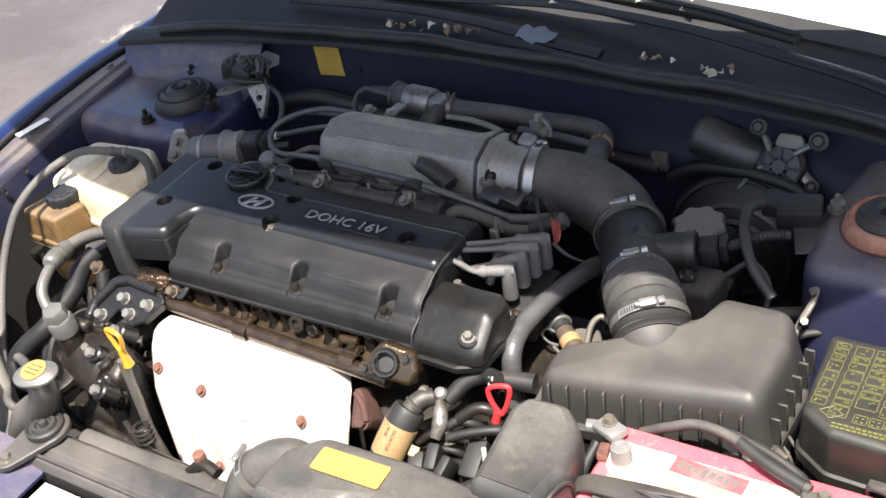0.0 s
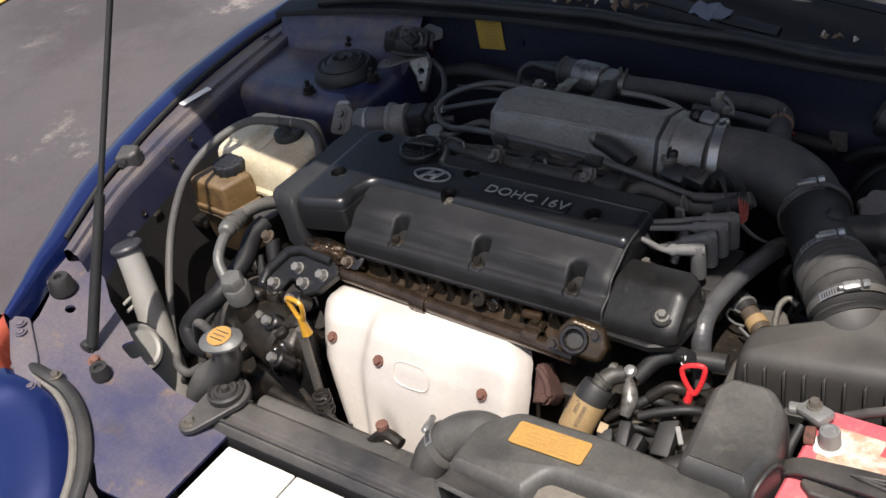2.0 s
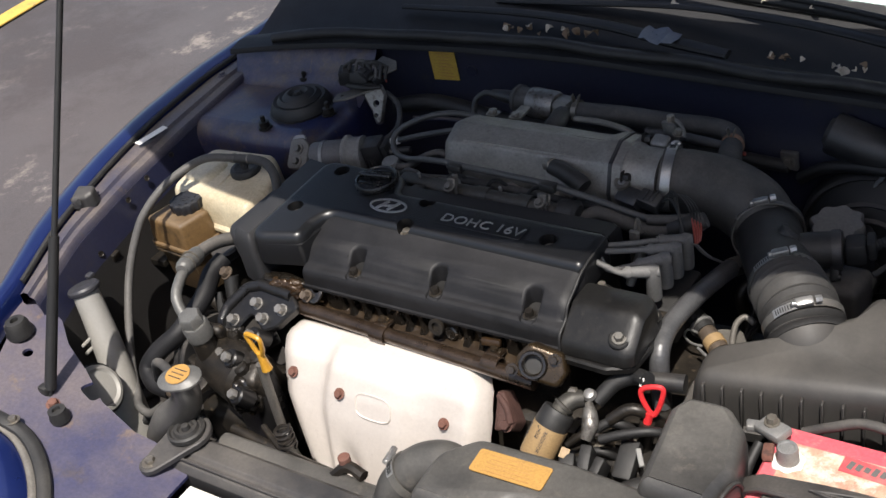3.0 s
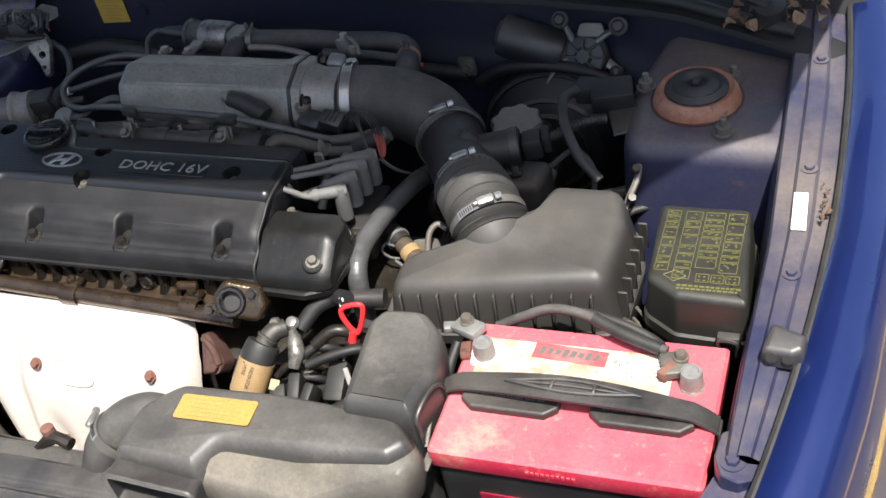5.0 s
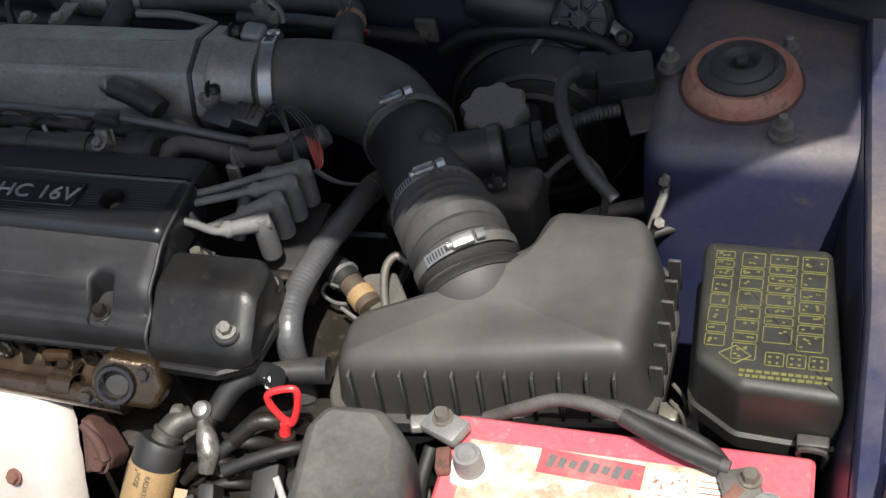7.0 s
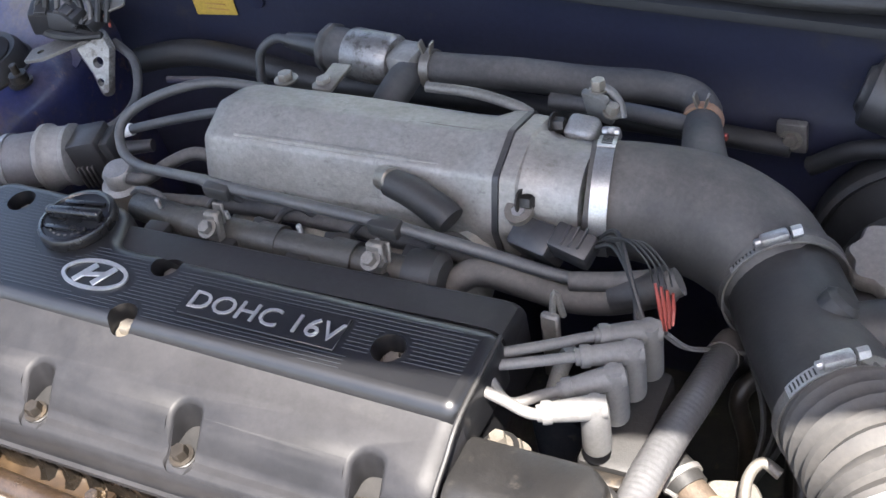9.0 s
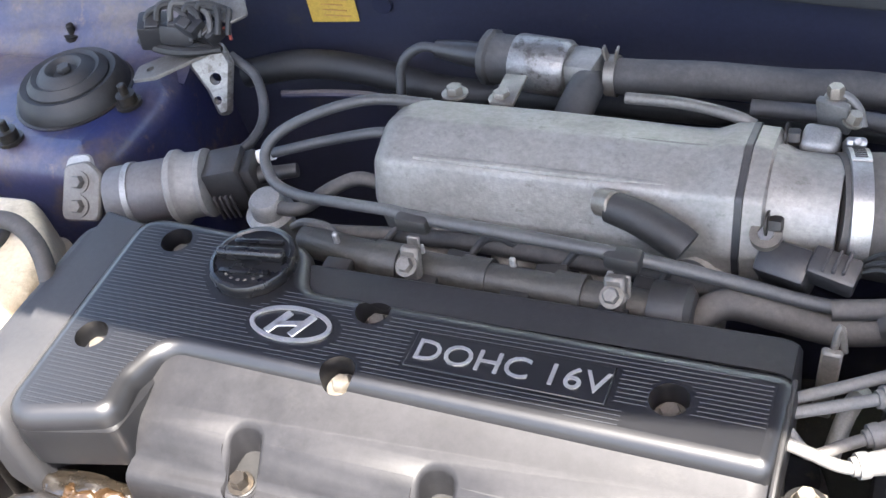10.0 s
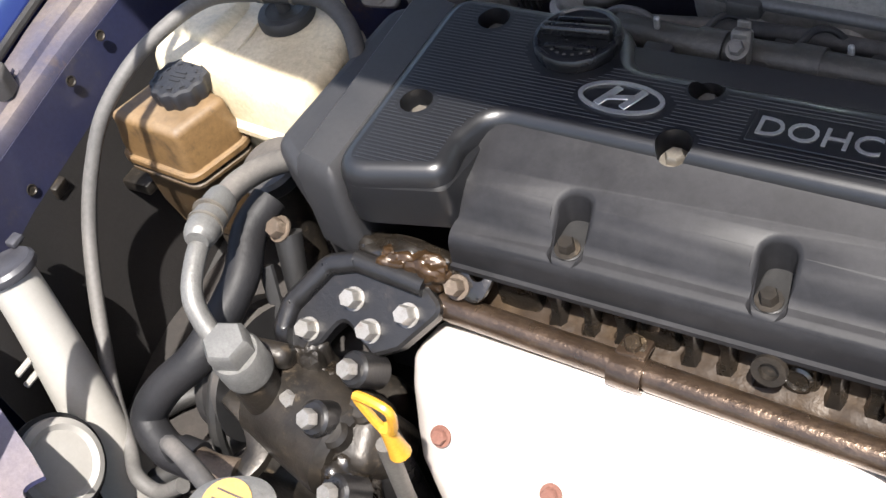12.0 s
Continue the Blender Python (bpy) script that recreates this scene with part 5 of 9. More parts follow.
part("linkage_bolt", P(hexbolt, (0.104, 1.090, 0.886), (0.3, 0, 1), 0.0048, 0.007, 0.0065), "bolt", intake)
for i in range(4):
    x = -0.165 + i * 0.064
    part("runner", P(tube, [(x, 1.02, 0.825), (x, 0.985, 0.808), (x, 0.955, 0.792), (x, 0.925, 0.775)], 0.019, 14, 6), "alloy", intake, "dusty cast intake runner")
part("plenum_seam", P(tube, [(-0.195, 1.052, 0.8885), (-0.08, 1.050, 0.8893), (0.03, 1.050, 0.889)], 0.0012, 6, 3), "lead3", intake)
for x, y in ((-0.172, 1.091), (-0.135, 1.090)):
    part("plenum_bolt", P(hexbolt, (x, y, 0.880), (0, 0.1, 1), 0.0065, 0.006, 0.010), "bolt", intake)
part("bracket_plate", P(box, (-0.132, 1.098, 0.882), (0.017, 0.035, 0.004), 0.001), "bolt", intake)

# ---- throttle position sensor with its plug ----
tps = thing("throttle_position_sensor", (0.083, 1.0, 0.83), "black throttle position sensor with a wired plug", "sensor")
part("sensor_body", P(box, (0.080, 0.998, 0.843), (0.034, 0.024, 0.030), 0.004, 2, rot(30, 0, -15)), "black", tps)
part("mount_ear", P(lathe, [(0.005, 0), (0.010, 0), (0.010, 0.006), (0.005, 0.006), (0.005, 0)], (0.066, 1.004, 0.860), (0, -0.4, 1), 20), "bolt", tps)
part("ear_bolt", P(hexbolt, (0.066, 1.0035, 0.8605), (0, -0.4, 1), 0.0055, 0.006), "steel", tps)
pl = part("plug", P(box, (0.108, 0.992, 0.850), (0.030, 0.020, 0.020), 0.003, 2, rot(20, 10, -10)), "black", tps, "dusty black connector plug")
for k in range(3):
    part("plug_rib", P(box, V(0.104 + 0.006 * k, 0.990, 0.8605), (0.002, 0.016, 0.003), 0.0005, 1, rot(20, 10, -10)), "black", pl)
for k in range(3):
    part("lead", P(tube, [(0.122, 0.992 + 0.004 * k, 0.852), (0.140, 0.985 + 0.004 * k, 0.862 + 0.003 * k), (0.158, 0.965, 0.850 + 0.002 * k), (0.166 + 0.003 * k, 0.945, 0.835)], 0.0016, 6, 6), "rubber", tps)

# ---- intake hose ----
ihose = thing("intake_hose", (0.25, 0.97, 0.80), "dusty black rubber air intake elbow with ribbed bellows", "intake hose")
part("elbow", P(tube, [(0.098, 1.043, 0.850), (0.136, 1.053, 0.842), (0.174, 1.065, 0.826), (0.206, 1.064, 0.809), (0.229, 1.050, 0.796)], (0.0385, 0.0415, 0.0440, 0.0440, 0.0415), 32, 8), "hose", ihose, "smooth dusty black elbow")
part("collar", P(lathe, [(0.038, -0.005), (0.0435, -0.005), (0.0452, 0.0), (0.0435, 0.007), (0.038, 0.007)], (0.232, 1.046, 0.7945), (0.48, -0.87, 0.08), 36), "hose", ihose)
part("sleeve", P(tube, [(0.228, 1.053, 0.794), (0.262, 0.992, 0.799), (0.297, 0.933, 0.806)], 0.0390, 32, 6), "rubber", ihose, "black plain sleeve")
part("bellows", P(tube, [(0.294, 0.938, 0.8055), (0.314, 0.906, 0.8145), (0.331, 0.880, 0.8165), (0.346, 0.857, 0.806)], 0.0405, 32, 6, 0.0032, 0.0092), "bellowsmat", ihose, "dusty ribbed bellows")
part("branch_stub", P(tube, [(0.170, 1.080, 0.842), (0.160, 1.116, 0.845), (0.149, 1.152, 0.838)], (0.020, 0.0155, 0.0140), 18, 5), "hose", ihose)
part("nipple", P(lathe, [(0, -0.006), (0.0135, -0.006), (0.0135, 0.006), (0.009, 0.0095), (0, 0.0095)], (0.277, 0.996, 0.831), (0.6, 0.4, 0.7), 18), "rubber", ihose)
clamp(ihose, (0.1115, 1.0440, 0.8495), (0.97, 0.2, -0.1), 0.0400, (0, 0.8, 0.6), 0.012, "steel")
clamp(ihose, (0.2365, 1.038, 0.7950), (0.48, -0.87, 0.08), 0.0430, (-0.05, -0.15, 1), 0.008)
clamp(ihose, (0.2955, 0.935, 0.8060), (0.50, -0.85, 0.12), 0.0415, (0.0, -0.15, 1), 0.009)
clamp(ihose, (0.3365, 0.872, 0.8140), (0.52, -0.78, -0.36), 0.0425, (0.12, -0.25, 1), 0.009)

# ---- air filter box ----
air = thing("air_filter_box", (0.385, 0.82, 0.60), "dusty grey-black plastic air filter box with slotted front", "air filter", move=(-0.011, 0.026, -0.046), size=1.035)
top_o = fillet([(0.262, 0.742, 0.022), (0.492, 0.770, 0.022), (0.495, 0.86, 0.03), (0.482, 0.912, 0.024), (0.400, 0.912, 0.022), (0.391, 0.868, 0.022), (0.366, 0.842, 0.022), (0.318, 0.818, 0.022), (0.256, 0.805, 0.028)], 0.02, 7)


def air_top(p):
    """The lid's height: lower at its narrow end, swelling up to the hose neck."""
    return 0.853 - 0.020 * max(0.0, (0.34 - p.x) / 0.09) ** 1.5 + 0.006 * max(0, min(1, (p.y - 0.80) / 0.06)) + 0.013 * math.exp(-((p.x - 0.358) ** 2 + (p.y - 0.838) ** 2) / 0.040 ** 2)


bm = new_bm()
rings = []
for dz, d in ((-0.075, -0.008), (-0.058, -0.006), (-0.027, 0.000), (-0.017, 0.0018), (-0.0090, 0.0050), (-0.0042, 0.0092), (-0.0010, 0.0145)):
    rings.append([V(p.x, p.y, air_top(p) + dz) for p in inset(top_o, d)])
loft(bm, rings, True, False)
inner = rings[-1]
# the flat of the lid, skinned in strips between its front and its back edge
for k in range(1, 9):
    rings.append([V(0.385 + (p.x - 0.385) * (1 - k / 9), 0.812 + (p.y - 0.812) * (1 - k / 9), 0) for p in inner])
for ring in rings[7:]:
    for p in ring:
        p.z = air_top(p)
loft(bm, rings[6:], True, False)
bmesh.ops.remove_doubles(bm, verts=bm.verts, dist=3e-5)
bmesh.ops.holes_fill(bm, edges=[e for e in bm.edges if e.is_boundary], sides=0)
lid = part("lid", bm, "grey", air, "dusty grey-brown lid", 50)
rim_o = inset(top_o, -0.013)
part("rim", P(molded, rim_o, [(0.772, 0.002), (0.774, 0), (0.786, 0), (0.788, 0.002)]), "grey", air, "dusty lid rim", 30)
part("lower_box", P(molded, inset(top_o, -0.009), [(0.60, 0.012), (0.772, 0.0)]), "black", air, "black lower filter box")
for i in range(11):
    x = 0.280 + i * 0.0195
    y = 0.742 + (x - 0.262) * 0.122 - 0.004
    part("slot_rib", P(box, (x, y - 0.001, 0.812), (0.0026, 0.008, 0.046), 0.0008, 1, rot(-8, 0, 7)), "grey", lid)
for i in range(6):
    y = 0.786 + i * 0.021
    part("side_rib", P(box, (0.501, y, 0.806), (0.010, 0.003, 0.034), 0.0008, 1), "grey", lid)
part("neck", P(tube, [(0.345, 0.848, 0.853), (0.350, 0.841, 0.848), (0.357, 0.832, 0.836), (0.366, 0.824, 0.808)], (0.0370, 0.0372, 0.0375, 0.036), 32, 6), "grey", air, "round lid neck")
for y in (0.775, 0.79):
    part("wire_clip", P(tube, [(0.512, y, 0.800), (0.520, y - 0.004, 0.790), (0.522, y - 0.004, 0.770), (0.513, y, 0.760)], 0.0016, 6, 5), "bolt", air, "bent wire clip")
part("clip_body", P(box, (0.511, 0.770, 0.785), (0.014, 0.016, 0.018), 0.002), "bolt", air)
part("plug_stub", P(tube, [(0.250, 0.762, 0.806), (0.226, 0.758, 0.806), (0.205, 0.752, 0.807)], (0.011, 0.0105, 0.0085), 12, 5), "black", air, "black sensor stub")

# ---- air flow sensor housing and brake fluid reservoir behind the hose ----
mas = thing("brake_fluid_reservoir", (0.305, 1.09, 0.74), "dark dusty brake fluid reservoir with a scalloped cap", "fluid reservoir", move=(-0.008, 0.018, -0.030), size=1.02)
part("reservoir_cap", P(lathe, [(0, 0), (0.030, 0), (0.0315, 0.003), (0.0315, 0.012), (0.029, 0.015), (0, 0.0155)], (0.305, 1.092, 0.790), (0, -0.1, 1), 64, 0.075, 8), "greycan", mas, "grey scalloped screw cap")
part("reservoir_body", P(molded, rect(0.272, 1.058, 0.342, 1.128, 0.014), dome(0.68, 0.785, 0.012)), "black", mas)
part("master_cylinder", P(cyl, (0.33, 1.02, 0.70), (0.33, 1.16, 0.70), 0.018), "dark", mas)
maf = thing("air_flow_sensor", (0.345, 0.98, 0.78), "dusty black sensor on a ribbed resonator beside the intake hose", "sensor")
part("sensor_tube", P(tube, [(0.268, 0.984, 0.806), (0.300, 0.998, 0.812), (0.336, 1.008, 0.814)], (0.023, 0.0215, 0.0215), 20, 5), "rubber", maf)
strap_ = part("sensor_strap", P(lathe, [(0.0222, -0.005), (0.0242, -0.005), (0.0242, 0.005), (0.0222, 0.005), (0.0222, -0.005)], (0.330, 1.006, 0.8138), (0.94, 0.28, 0.06), 28), "black", maf, "flat black strap round the tube")
part("strap_lug", P(box, (0.331, 0.991, 0.797), (0.010, 0.014, 0.026), 0.003, 2, rot(-20, 0, 16)), "black", strap_)
part("strap_screw", P(cyl, (0.323, 0.984, 0.790), (0.340, 0.988, 0.790), 0.0042, 12), "black", strap_)
part("sensor_block", P(box, (0.350, 1.011, 0.815), (0.024, 0.028, 0.028), 0.005, 2, rot(0, -6, 16)), "jet", maf)
part("sensor_collar", P(box, (0.366, 1.017, 0.819), (0.010, 0.026, 0.024), 0.003, 2, rot(0, -6, 16)), "jet", maf)
part("lead", P(tube, [(0.370, 1.018, 0.820), (0.392, 1.028, 0.828), (0.412, 1.038, 0.832), (0.430, 1.050, 0.828)], 0.0062, 10, 6, 0.0006, 0.004), "rubber", maf)
part("lower_can", P(molded, fillet([(0.300, 0.966), (0.362, 0.976), (0.367, 1.028), (0.306, 1.028)], 0.012), dome(0.62, 0.782, 0.012)), "hose", maf, "dusty grey lower can")

# ---- fuse box ----
fuse = thing("fuse_box", (0.57, 0.84, 0.62), "dusty black fuse and relay box with yellow-green print", "fuse box")
o = fillet([(0.5165, 0.908, 0.012), (0.522, 0.790, 0.016), (0.556, 0.766, 0.014), (0.629, 0.762, 0.010), (0.616, 0.907, 0.012)], 0.01, 6)
bm = P(molded, o, [(0.765, -0.003), (0.778, -0.003), (0.780, 0.0)] + dome(0.780, 0.829, 0.008, 0.003)[1:])
fl = part("lid", bm, "grey2" if "grey2" in M else "black", fuse, "dusty black lid")
part("fuse_base", P(molded, inset(o, 0.003), [(0.64, 0.006), (0.765, 0.0)]), "black", fuse)
part("latch", P(box, (0.608, 0.758, 0.783), (0.022, 0.010, 0.018), 0.002), "black", fuse)
part("latch_loop", P(tube, [(0.600, 0.752, 0.770), (0.600, 0.749, 0.792), (0.616, 0.748, 0.792), (0.616, 0.751, 0.770)], 0.0022, 6, 4), "black", fuse)


def outline_box(bm, x0, y0, x1, y1, z, w=0.0008):
    for a, b, c, d in ((x0, y0, x1, y0 + w), (x0, y1 - w, x1, y1), (x0, y0, x0 + w, y1), (x1 - w, y0, x1, y1)):
        box(bm, ((a + c) / 2, (b + d) / 2, z), (max(abs(c - a), w), max(abs(d - b), w), 0.0005), 0, 1)


bm = new_bm()
rnd = random.Random(4)
ZF = 0.8292
for ix, x in enumerate((0.530, 0.549, 0.569, 0.592)):
    w = (0.014, 0.017, 0.020, 0.018)[ix]
    y = 0.894
    while y > (0.806 if ix < 2 else 0.815):
        hgt = rnd.choice((0.009, 0.012, 0.016))
        outline_box(bm, x, y - hgt, x + w, y - 0.0012, ZF, 0.0007)
        for k in range(rnd.randint(2, 5)):
            px, py = x + 0.0025 + rnd.random() * (w - 0.006), y - 0.003 - rnd.random() * max(0.001, hgt - 0.006)
            box(bm, (px, py, ZF), (0.0022, 0.0013, 0.0005), 0, 1)
        y -= hgt
for k in range(3):
    outline_box(bm, 0.572 + 0.0145 * k, 0.789, 0.585 + 0.0145 * k, 0.801, ZF, 0.0008)
    for q in range(4):
        box(bm, (0.5755 + 0.0145 * k + 0.005 * (q % 2), 0.792 + 0.005 * (q // 2), ZF), (0.002, 0.0016, 0.0005), 0, 1)
for a, b in (((0.541, 0.796), (0.552, 0.804)), ((0.552, 0.804), (0.563, 0.796)), ((0.563, 0.796), (0.552, 0.788)), ((0.552, 0.788), (0.541, 0.796))):
    tube(bm, [(*a, ZF), (*b, ZF)], 0.0005, 4)
for k in range(2):
    x = 0.556
    while x < 0.612:
        w = rnd.uniform(0.002, 0.005)
        box(bm, (x + w / 2, 0.783 - 0.0042 * k, ZF), (w, 0.0024, 0.0005), 0, 1)
        x += w + 0.0013
part("printed_chart", bm, "gold", fl, "faded yellow-green fuse chart")

# ---- battery ----
bat = thing("battery", (0.48, 0.665, 0.56), "red-topped black car battery, corroded and dusty", "battery")
part("case", P(molded, rect(0.359, 0.583, 0.607, 0.744, 0.008), [(0.56, 0.001), (0.765, 0.0)]), "case", bat, "black battery case")
part("top", P(molded, rect(0.355, 0.579, 0.611, 0.748, 0.006), [(0.7625, 0.001), (0.764, 0.0), (0.784, 0.0), (0.787, 0.003)]), "red", bat, "faded pinkish red battery top")
for x0, x1 in ((0.372, 0.468), (0.497, 0.594)):
    o = fillet([(x0, 0.641), (x0 + 0.012, 0.631), (x1 - 0.012, 0.631), (x1, 0.641), (x1, 0.658), (x0, 0.658)], 0.003, 3)
    vent = part("vent_cap", P(molded, o, dome(0.786, 0.795, 0.003)), "case", bat, "black vent cap strip")
    bm = new_bm()
    x = x0 + 0.012
    rr = random.Random(int(x0 * 1000))
    while x < x1 - 0.02:
        w = rr.uniform(0.004, 0.012)
        box(bm, (x + w / 2, 0.6475, 0.7953), (w, 0.0035, 0.0005), 0, 1)
        x += w + 0.002
    part("vent_print", bm, "wire", vent)
for x, y, crust, mat in ((0.378, 0.702, 0.0165, "white"), (0.583, 0.694, 0.0125, "lead")):
    part("terminal_base", P(lathe, [(0, 0), (crust, 0), (crust * 0.96, 0.0016), (0.0112, 0.0026), (0, 0.0026)], (x, y, 0.7868), (0, 0, 1), 40, 0.06, 7), mat, bat, "pale corroded base")
    part("terminal_post", P(lathe, [(0, 0), (0.0112, 0), (0.0104, 0.0165), (0.0096, 0.0190), (0.0074, 0.0192), (0.0064, 0.0176), (0, 0.0172)], (x, y, 0.788), (0, 0, 1), 28), "lead", bat, "grey lead post")
part("side_label", P(box, (0.473, 0.5825, 0.700), (0.150, 0.002, 0.055), 0.0005, 1), "labeldark", bat, "red and blue front label")
part("label_border", P(box, (0.473, 0.5823, 0.6735), (0.150, 0.0022, 0.0012), 0.0002, 1), "white", bat, "thin white label border")
for i in range(6):
    for k in range(2):
        if (i + k) % 2:
            part("label_check", P(box, (0.411 + 0.025 * i, 0.5816, 0.7135 - 0.024 * k), (0.024, 0.0010, 0.023), 0.0002, 1, rot(0, 10, 0)), "labelbright", bat, "lighter red check")
for i, (w, s) in enumerate(((0.020, 1.0), (0.013, 0.7), (0.010, 0.7), (0.013, 0.7), (0.006, 1.0), (0.013, 0.7), (0.010, 0.7), (0.008, 0.9))):
    at = V(0.417 + i * 0.0168, 0.5802, 0.692 + 0.009 * s)
    o = fillet([(-w / 2 - 0.002, -0.012 * s), (w / 2 - 0.002, -0.012 * s), (w / 2 + 0.003, 0.012 * s), (-w / 2 + 0.003, 0.012 * s)], min(0.004, w * 0.3), 3)
    m = Matrix.Translation(at) @ rot(90, 0, 0)
    edge = part("brand_edge", P(molded, inset(o, -0.0014), [(-0.0004, 0), (0.0004, 0)], m), "white", bat, "white edge of a brand shape")
    part("brand_shape", P(molded, o, [(0.0002, 0), (0.0009, 0)], m), "blueprint", edge, "blue brand shape")
part("top_label", P(box, (0.468, 0.7015, 0.7876), (0.192, 0.050, 0.0008), 0.0003, 1), "corroded", bat, "corroded white and red top label")
part("label_panel", P(box, (0.462, 0.7145, 0.7884), (0.074, 0.020, 0.0006), 0.0002, 1, rot(0, 0, -3)), "fadedred", bat, "faded red panel of the label")
for i in range(8):
    part("label_bar", P(box, (0.434 + i * 0.0078, 0.7165 - 0.0004 * i, 0.7889), (0.0052, 0.0105 - 0.002 * (i % 3), 0.0005), 0.0001, 1, rot(0, 0, -14)), "wire", bat, "faded brand bar")
for x0, x1 in ((0.501, 0.531), (0.535, 0.560)):
    part("label_box", P(box, ((x0 + x1) / 2, 0.705, 0.7884), (x1 - x0, 0.031, 0.0006), 0.0002, 1), "white", bat, "white box of the label")
bm = new_bm()
rb = random.Random(5)
for i in range(26):
    box(bm, (rb.uniform(0.503, 0.529), rb.uniform(0.693, 0.718), 0.7888), (rb.uniform(0.001, 0.004), rb.uniform(0.0008, 0.002), 0.0004), 0, 1, rot(0, 0, rb.uniform(0, 90)))
for i in range(6):
    box(bm, (0.5475, 0.693 + 0.0046 * i, 0.7888), (0.021, 0.0012, 0.0004), 0, 1)
part("label_print", bm, "rustclip", bat, "brown specks and print")
bm = new_bm()
for i in range(10):
    box(bm, (0.452 + i * 0.0048, 0.5783, 0.774), (0.003, 0.001, 0.004), 0, 1)
part("date_marks", bm, "red", bat)

strap = thing("battery_strap", (0.48, 0.655, 0.787), "black rubber strap handle across the battery", "strap")
rows = []
for i in range(25):
    t = i / 24
    x = 0.346 + 0.268 * t
    z = 0.800 + 0.012 * math.sin(math.pi * t) - (0.012 * (max(0, t - 0.93) / 0.07) + 0.012 * (max(0, 0.07 - t) / 0.07))
    hw = 0.0102 + 0.0044 * math.sin(math.pi * t) ** 2
    yy = 0.6555 - 0.004 * t
    rows.append([V(x, yy - hw, z - 0.0025), V(x, yy - hw + 0.002, z), V(x, yy + hw - 0.002, z + 0.001), V(x, yy + hw, z - 0.0015)])
part("band", P(sheet, rows, 0.003), "black", strap, "black strap band")
for a in (-1, 1):
    part("grip_ridge", P(tube, [(0.420 + 0.120 * i / 8, 0.6535 + a * 0.0072 * math.sin(math.pi * i / 8), 0.8115 + 0.0015 * math.sin(math.pi * i / 8)) for i in range(9)], 0.0021, 8, 3), "black", strap, "raised grip ridge")
part("grip_ridge", P(tube, [(0.415, 0.6540, 0.8112), (0.48, 0.6535, 0.8135), (0.545, 0.6530, 0.8112)], 0.0016, 8, 4), "black", strap)
for x in (0.462, 0.502):
    part("grip_rib", P(tube, [(x - 0.002, 0.6455, 0.8115), (x, 0.6535, 0.8140), (x - 0.002, 0.6615, 0.8118)], 0.0019, 8, 4), "black", strap)
for x, z in ((0.345, 0.778), (0.6145, 0.776)):
    part("strap_end", P(box, (x, 0.653, z - 0.03), (0.003, 0.018, 0.075), 0.001, 1), "black", strap)

# ---- resonator box and snorkel duct ----
res = thing("resonator_box", (0.305, 0.655, 0.62), "tall dusty black plastic resonator box", "air duct")
o = fillet([(0.256, 0.700, 0.02), (0.268, 0.724, 0.02), (0.315, 0.726, 0.025), (0.340, 0.700, 0.03), (0.354, 0.640, 0.02), (0.344, 0.588, 0.012), (0.268, 0.591, 0.012)], 0.02, 6)
bm = new_bm()
rings = []
for dz, d in ((-0.20, 0.004), (-0.03, 0.0), (-0.016, 0.0015), (-0.008, 0.004), (-0.003, 0.008), (0.0, 0.013)):
    rings.append([V(p.x, p.y, 0.826 + dz) for p in inset(o, d)])
loft(bm, rings)
part("resonator_shell", bm, "grey3", res, "dusty black shell")
part("seam_flange", P(molded, inset(o, -0.003), [(0.7445, 0.001), (0.746, 0.0), (0.750, 0.0), (0.7515, 0.001)]), "grey3", res, "moulded seam flange")
part("end_ridge", P(tube, [(0.345, 0.594, 0.752), (0.3475, 0.592, 0.790), (0.346, 0.596, 0.812), (0.351, 0.625, 0.818), (0.3535, 0.645, 0.800), (0.3545, 0.650, 0.755)], 0.0022, 8, 6), "grey3", res, "moulded edge ridge")

duct = thing("air_intake_duct", (0.20, 0.55, 0.70), "dusty black plastic air intake snorkel with an orange label", "air duct")
o = fillet([(0.046, 0.515, 0.02), (0.052, 0.575, 0.03), (0.085, 0.608, 0.03), (0.20, 0.612, 0.03), (0.325, 0.604, 0.03), (0.360, 0.570, 0.025), (0.346, 0.530, 0.025), (0.305, 0.522, 0.02), (0.255, 0.502, 0.02), (0.150, 0.508, 0.015)], 0.02, 6)
rings = []
for dz, d in ((-0.055, 0.006), (-0.030, 0.0), (-0.014, 0.001), (-0.006, 0.0035), (-0.002, 0.007), (0.0, 0.0105)):
    rings.append([V(p.x, p.y, 0.796 + dz - 0.62 * max(0, 0.548 - p.y) * max(0.0, min(1.0, (p.x - 0.13) / 0.03))) for p in inset(o, d)])
part("duct_shell", P(loft, rings), "ductlow", duct, "dusty black snorkel shell")
o = fillet([(0.048, 0.512, 0.012), (0.053, 0.574, 0.03), (0.086, 0.606, 0.03), (0.20, 0.610, 0.03), (0.322, 0.602, 0.03), (0.352, 0.570, 0.025), (0.330, 0.549, 0.016), (0.24, 0.543, 0.02), (0.158, 0.540, 0.014), (0.143, 0.510, 0.010)], 0.014, 7)
rings = []
for dz, d in ((-0.035, -0.004), (-0.018, -0.0015), (-0.010, 0.0008), (-0.0045, 0.0035), (-0.0012, 0.0075), (0.0, 0.0110)):
    rings.append([V(p.x, p.y, 0.808 + dz - 0.16 * max(0, 0.553 - p.y) - 0.03 * max(0, 0.09 - p.x)) for p in inset(o, d)])
part("duct_top", P(loft, rings), "grey3", duct, "raised dusty black upper shell")
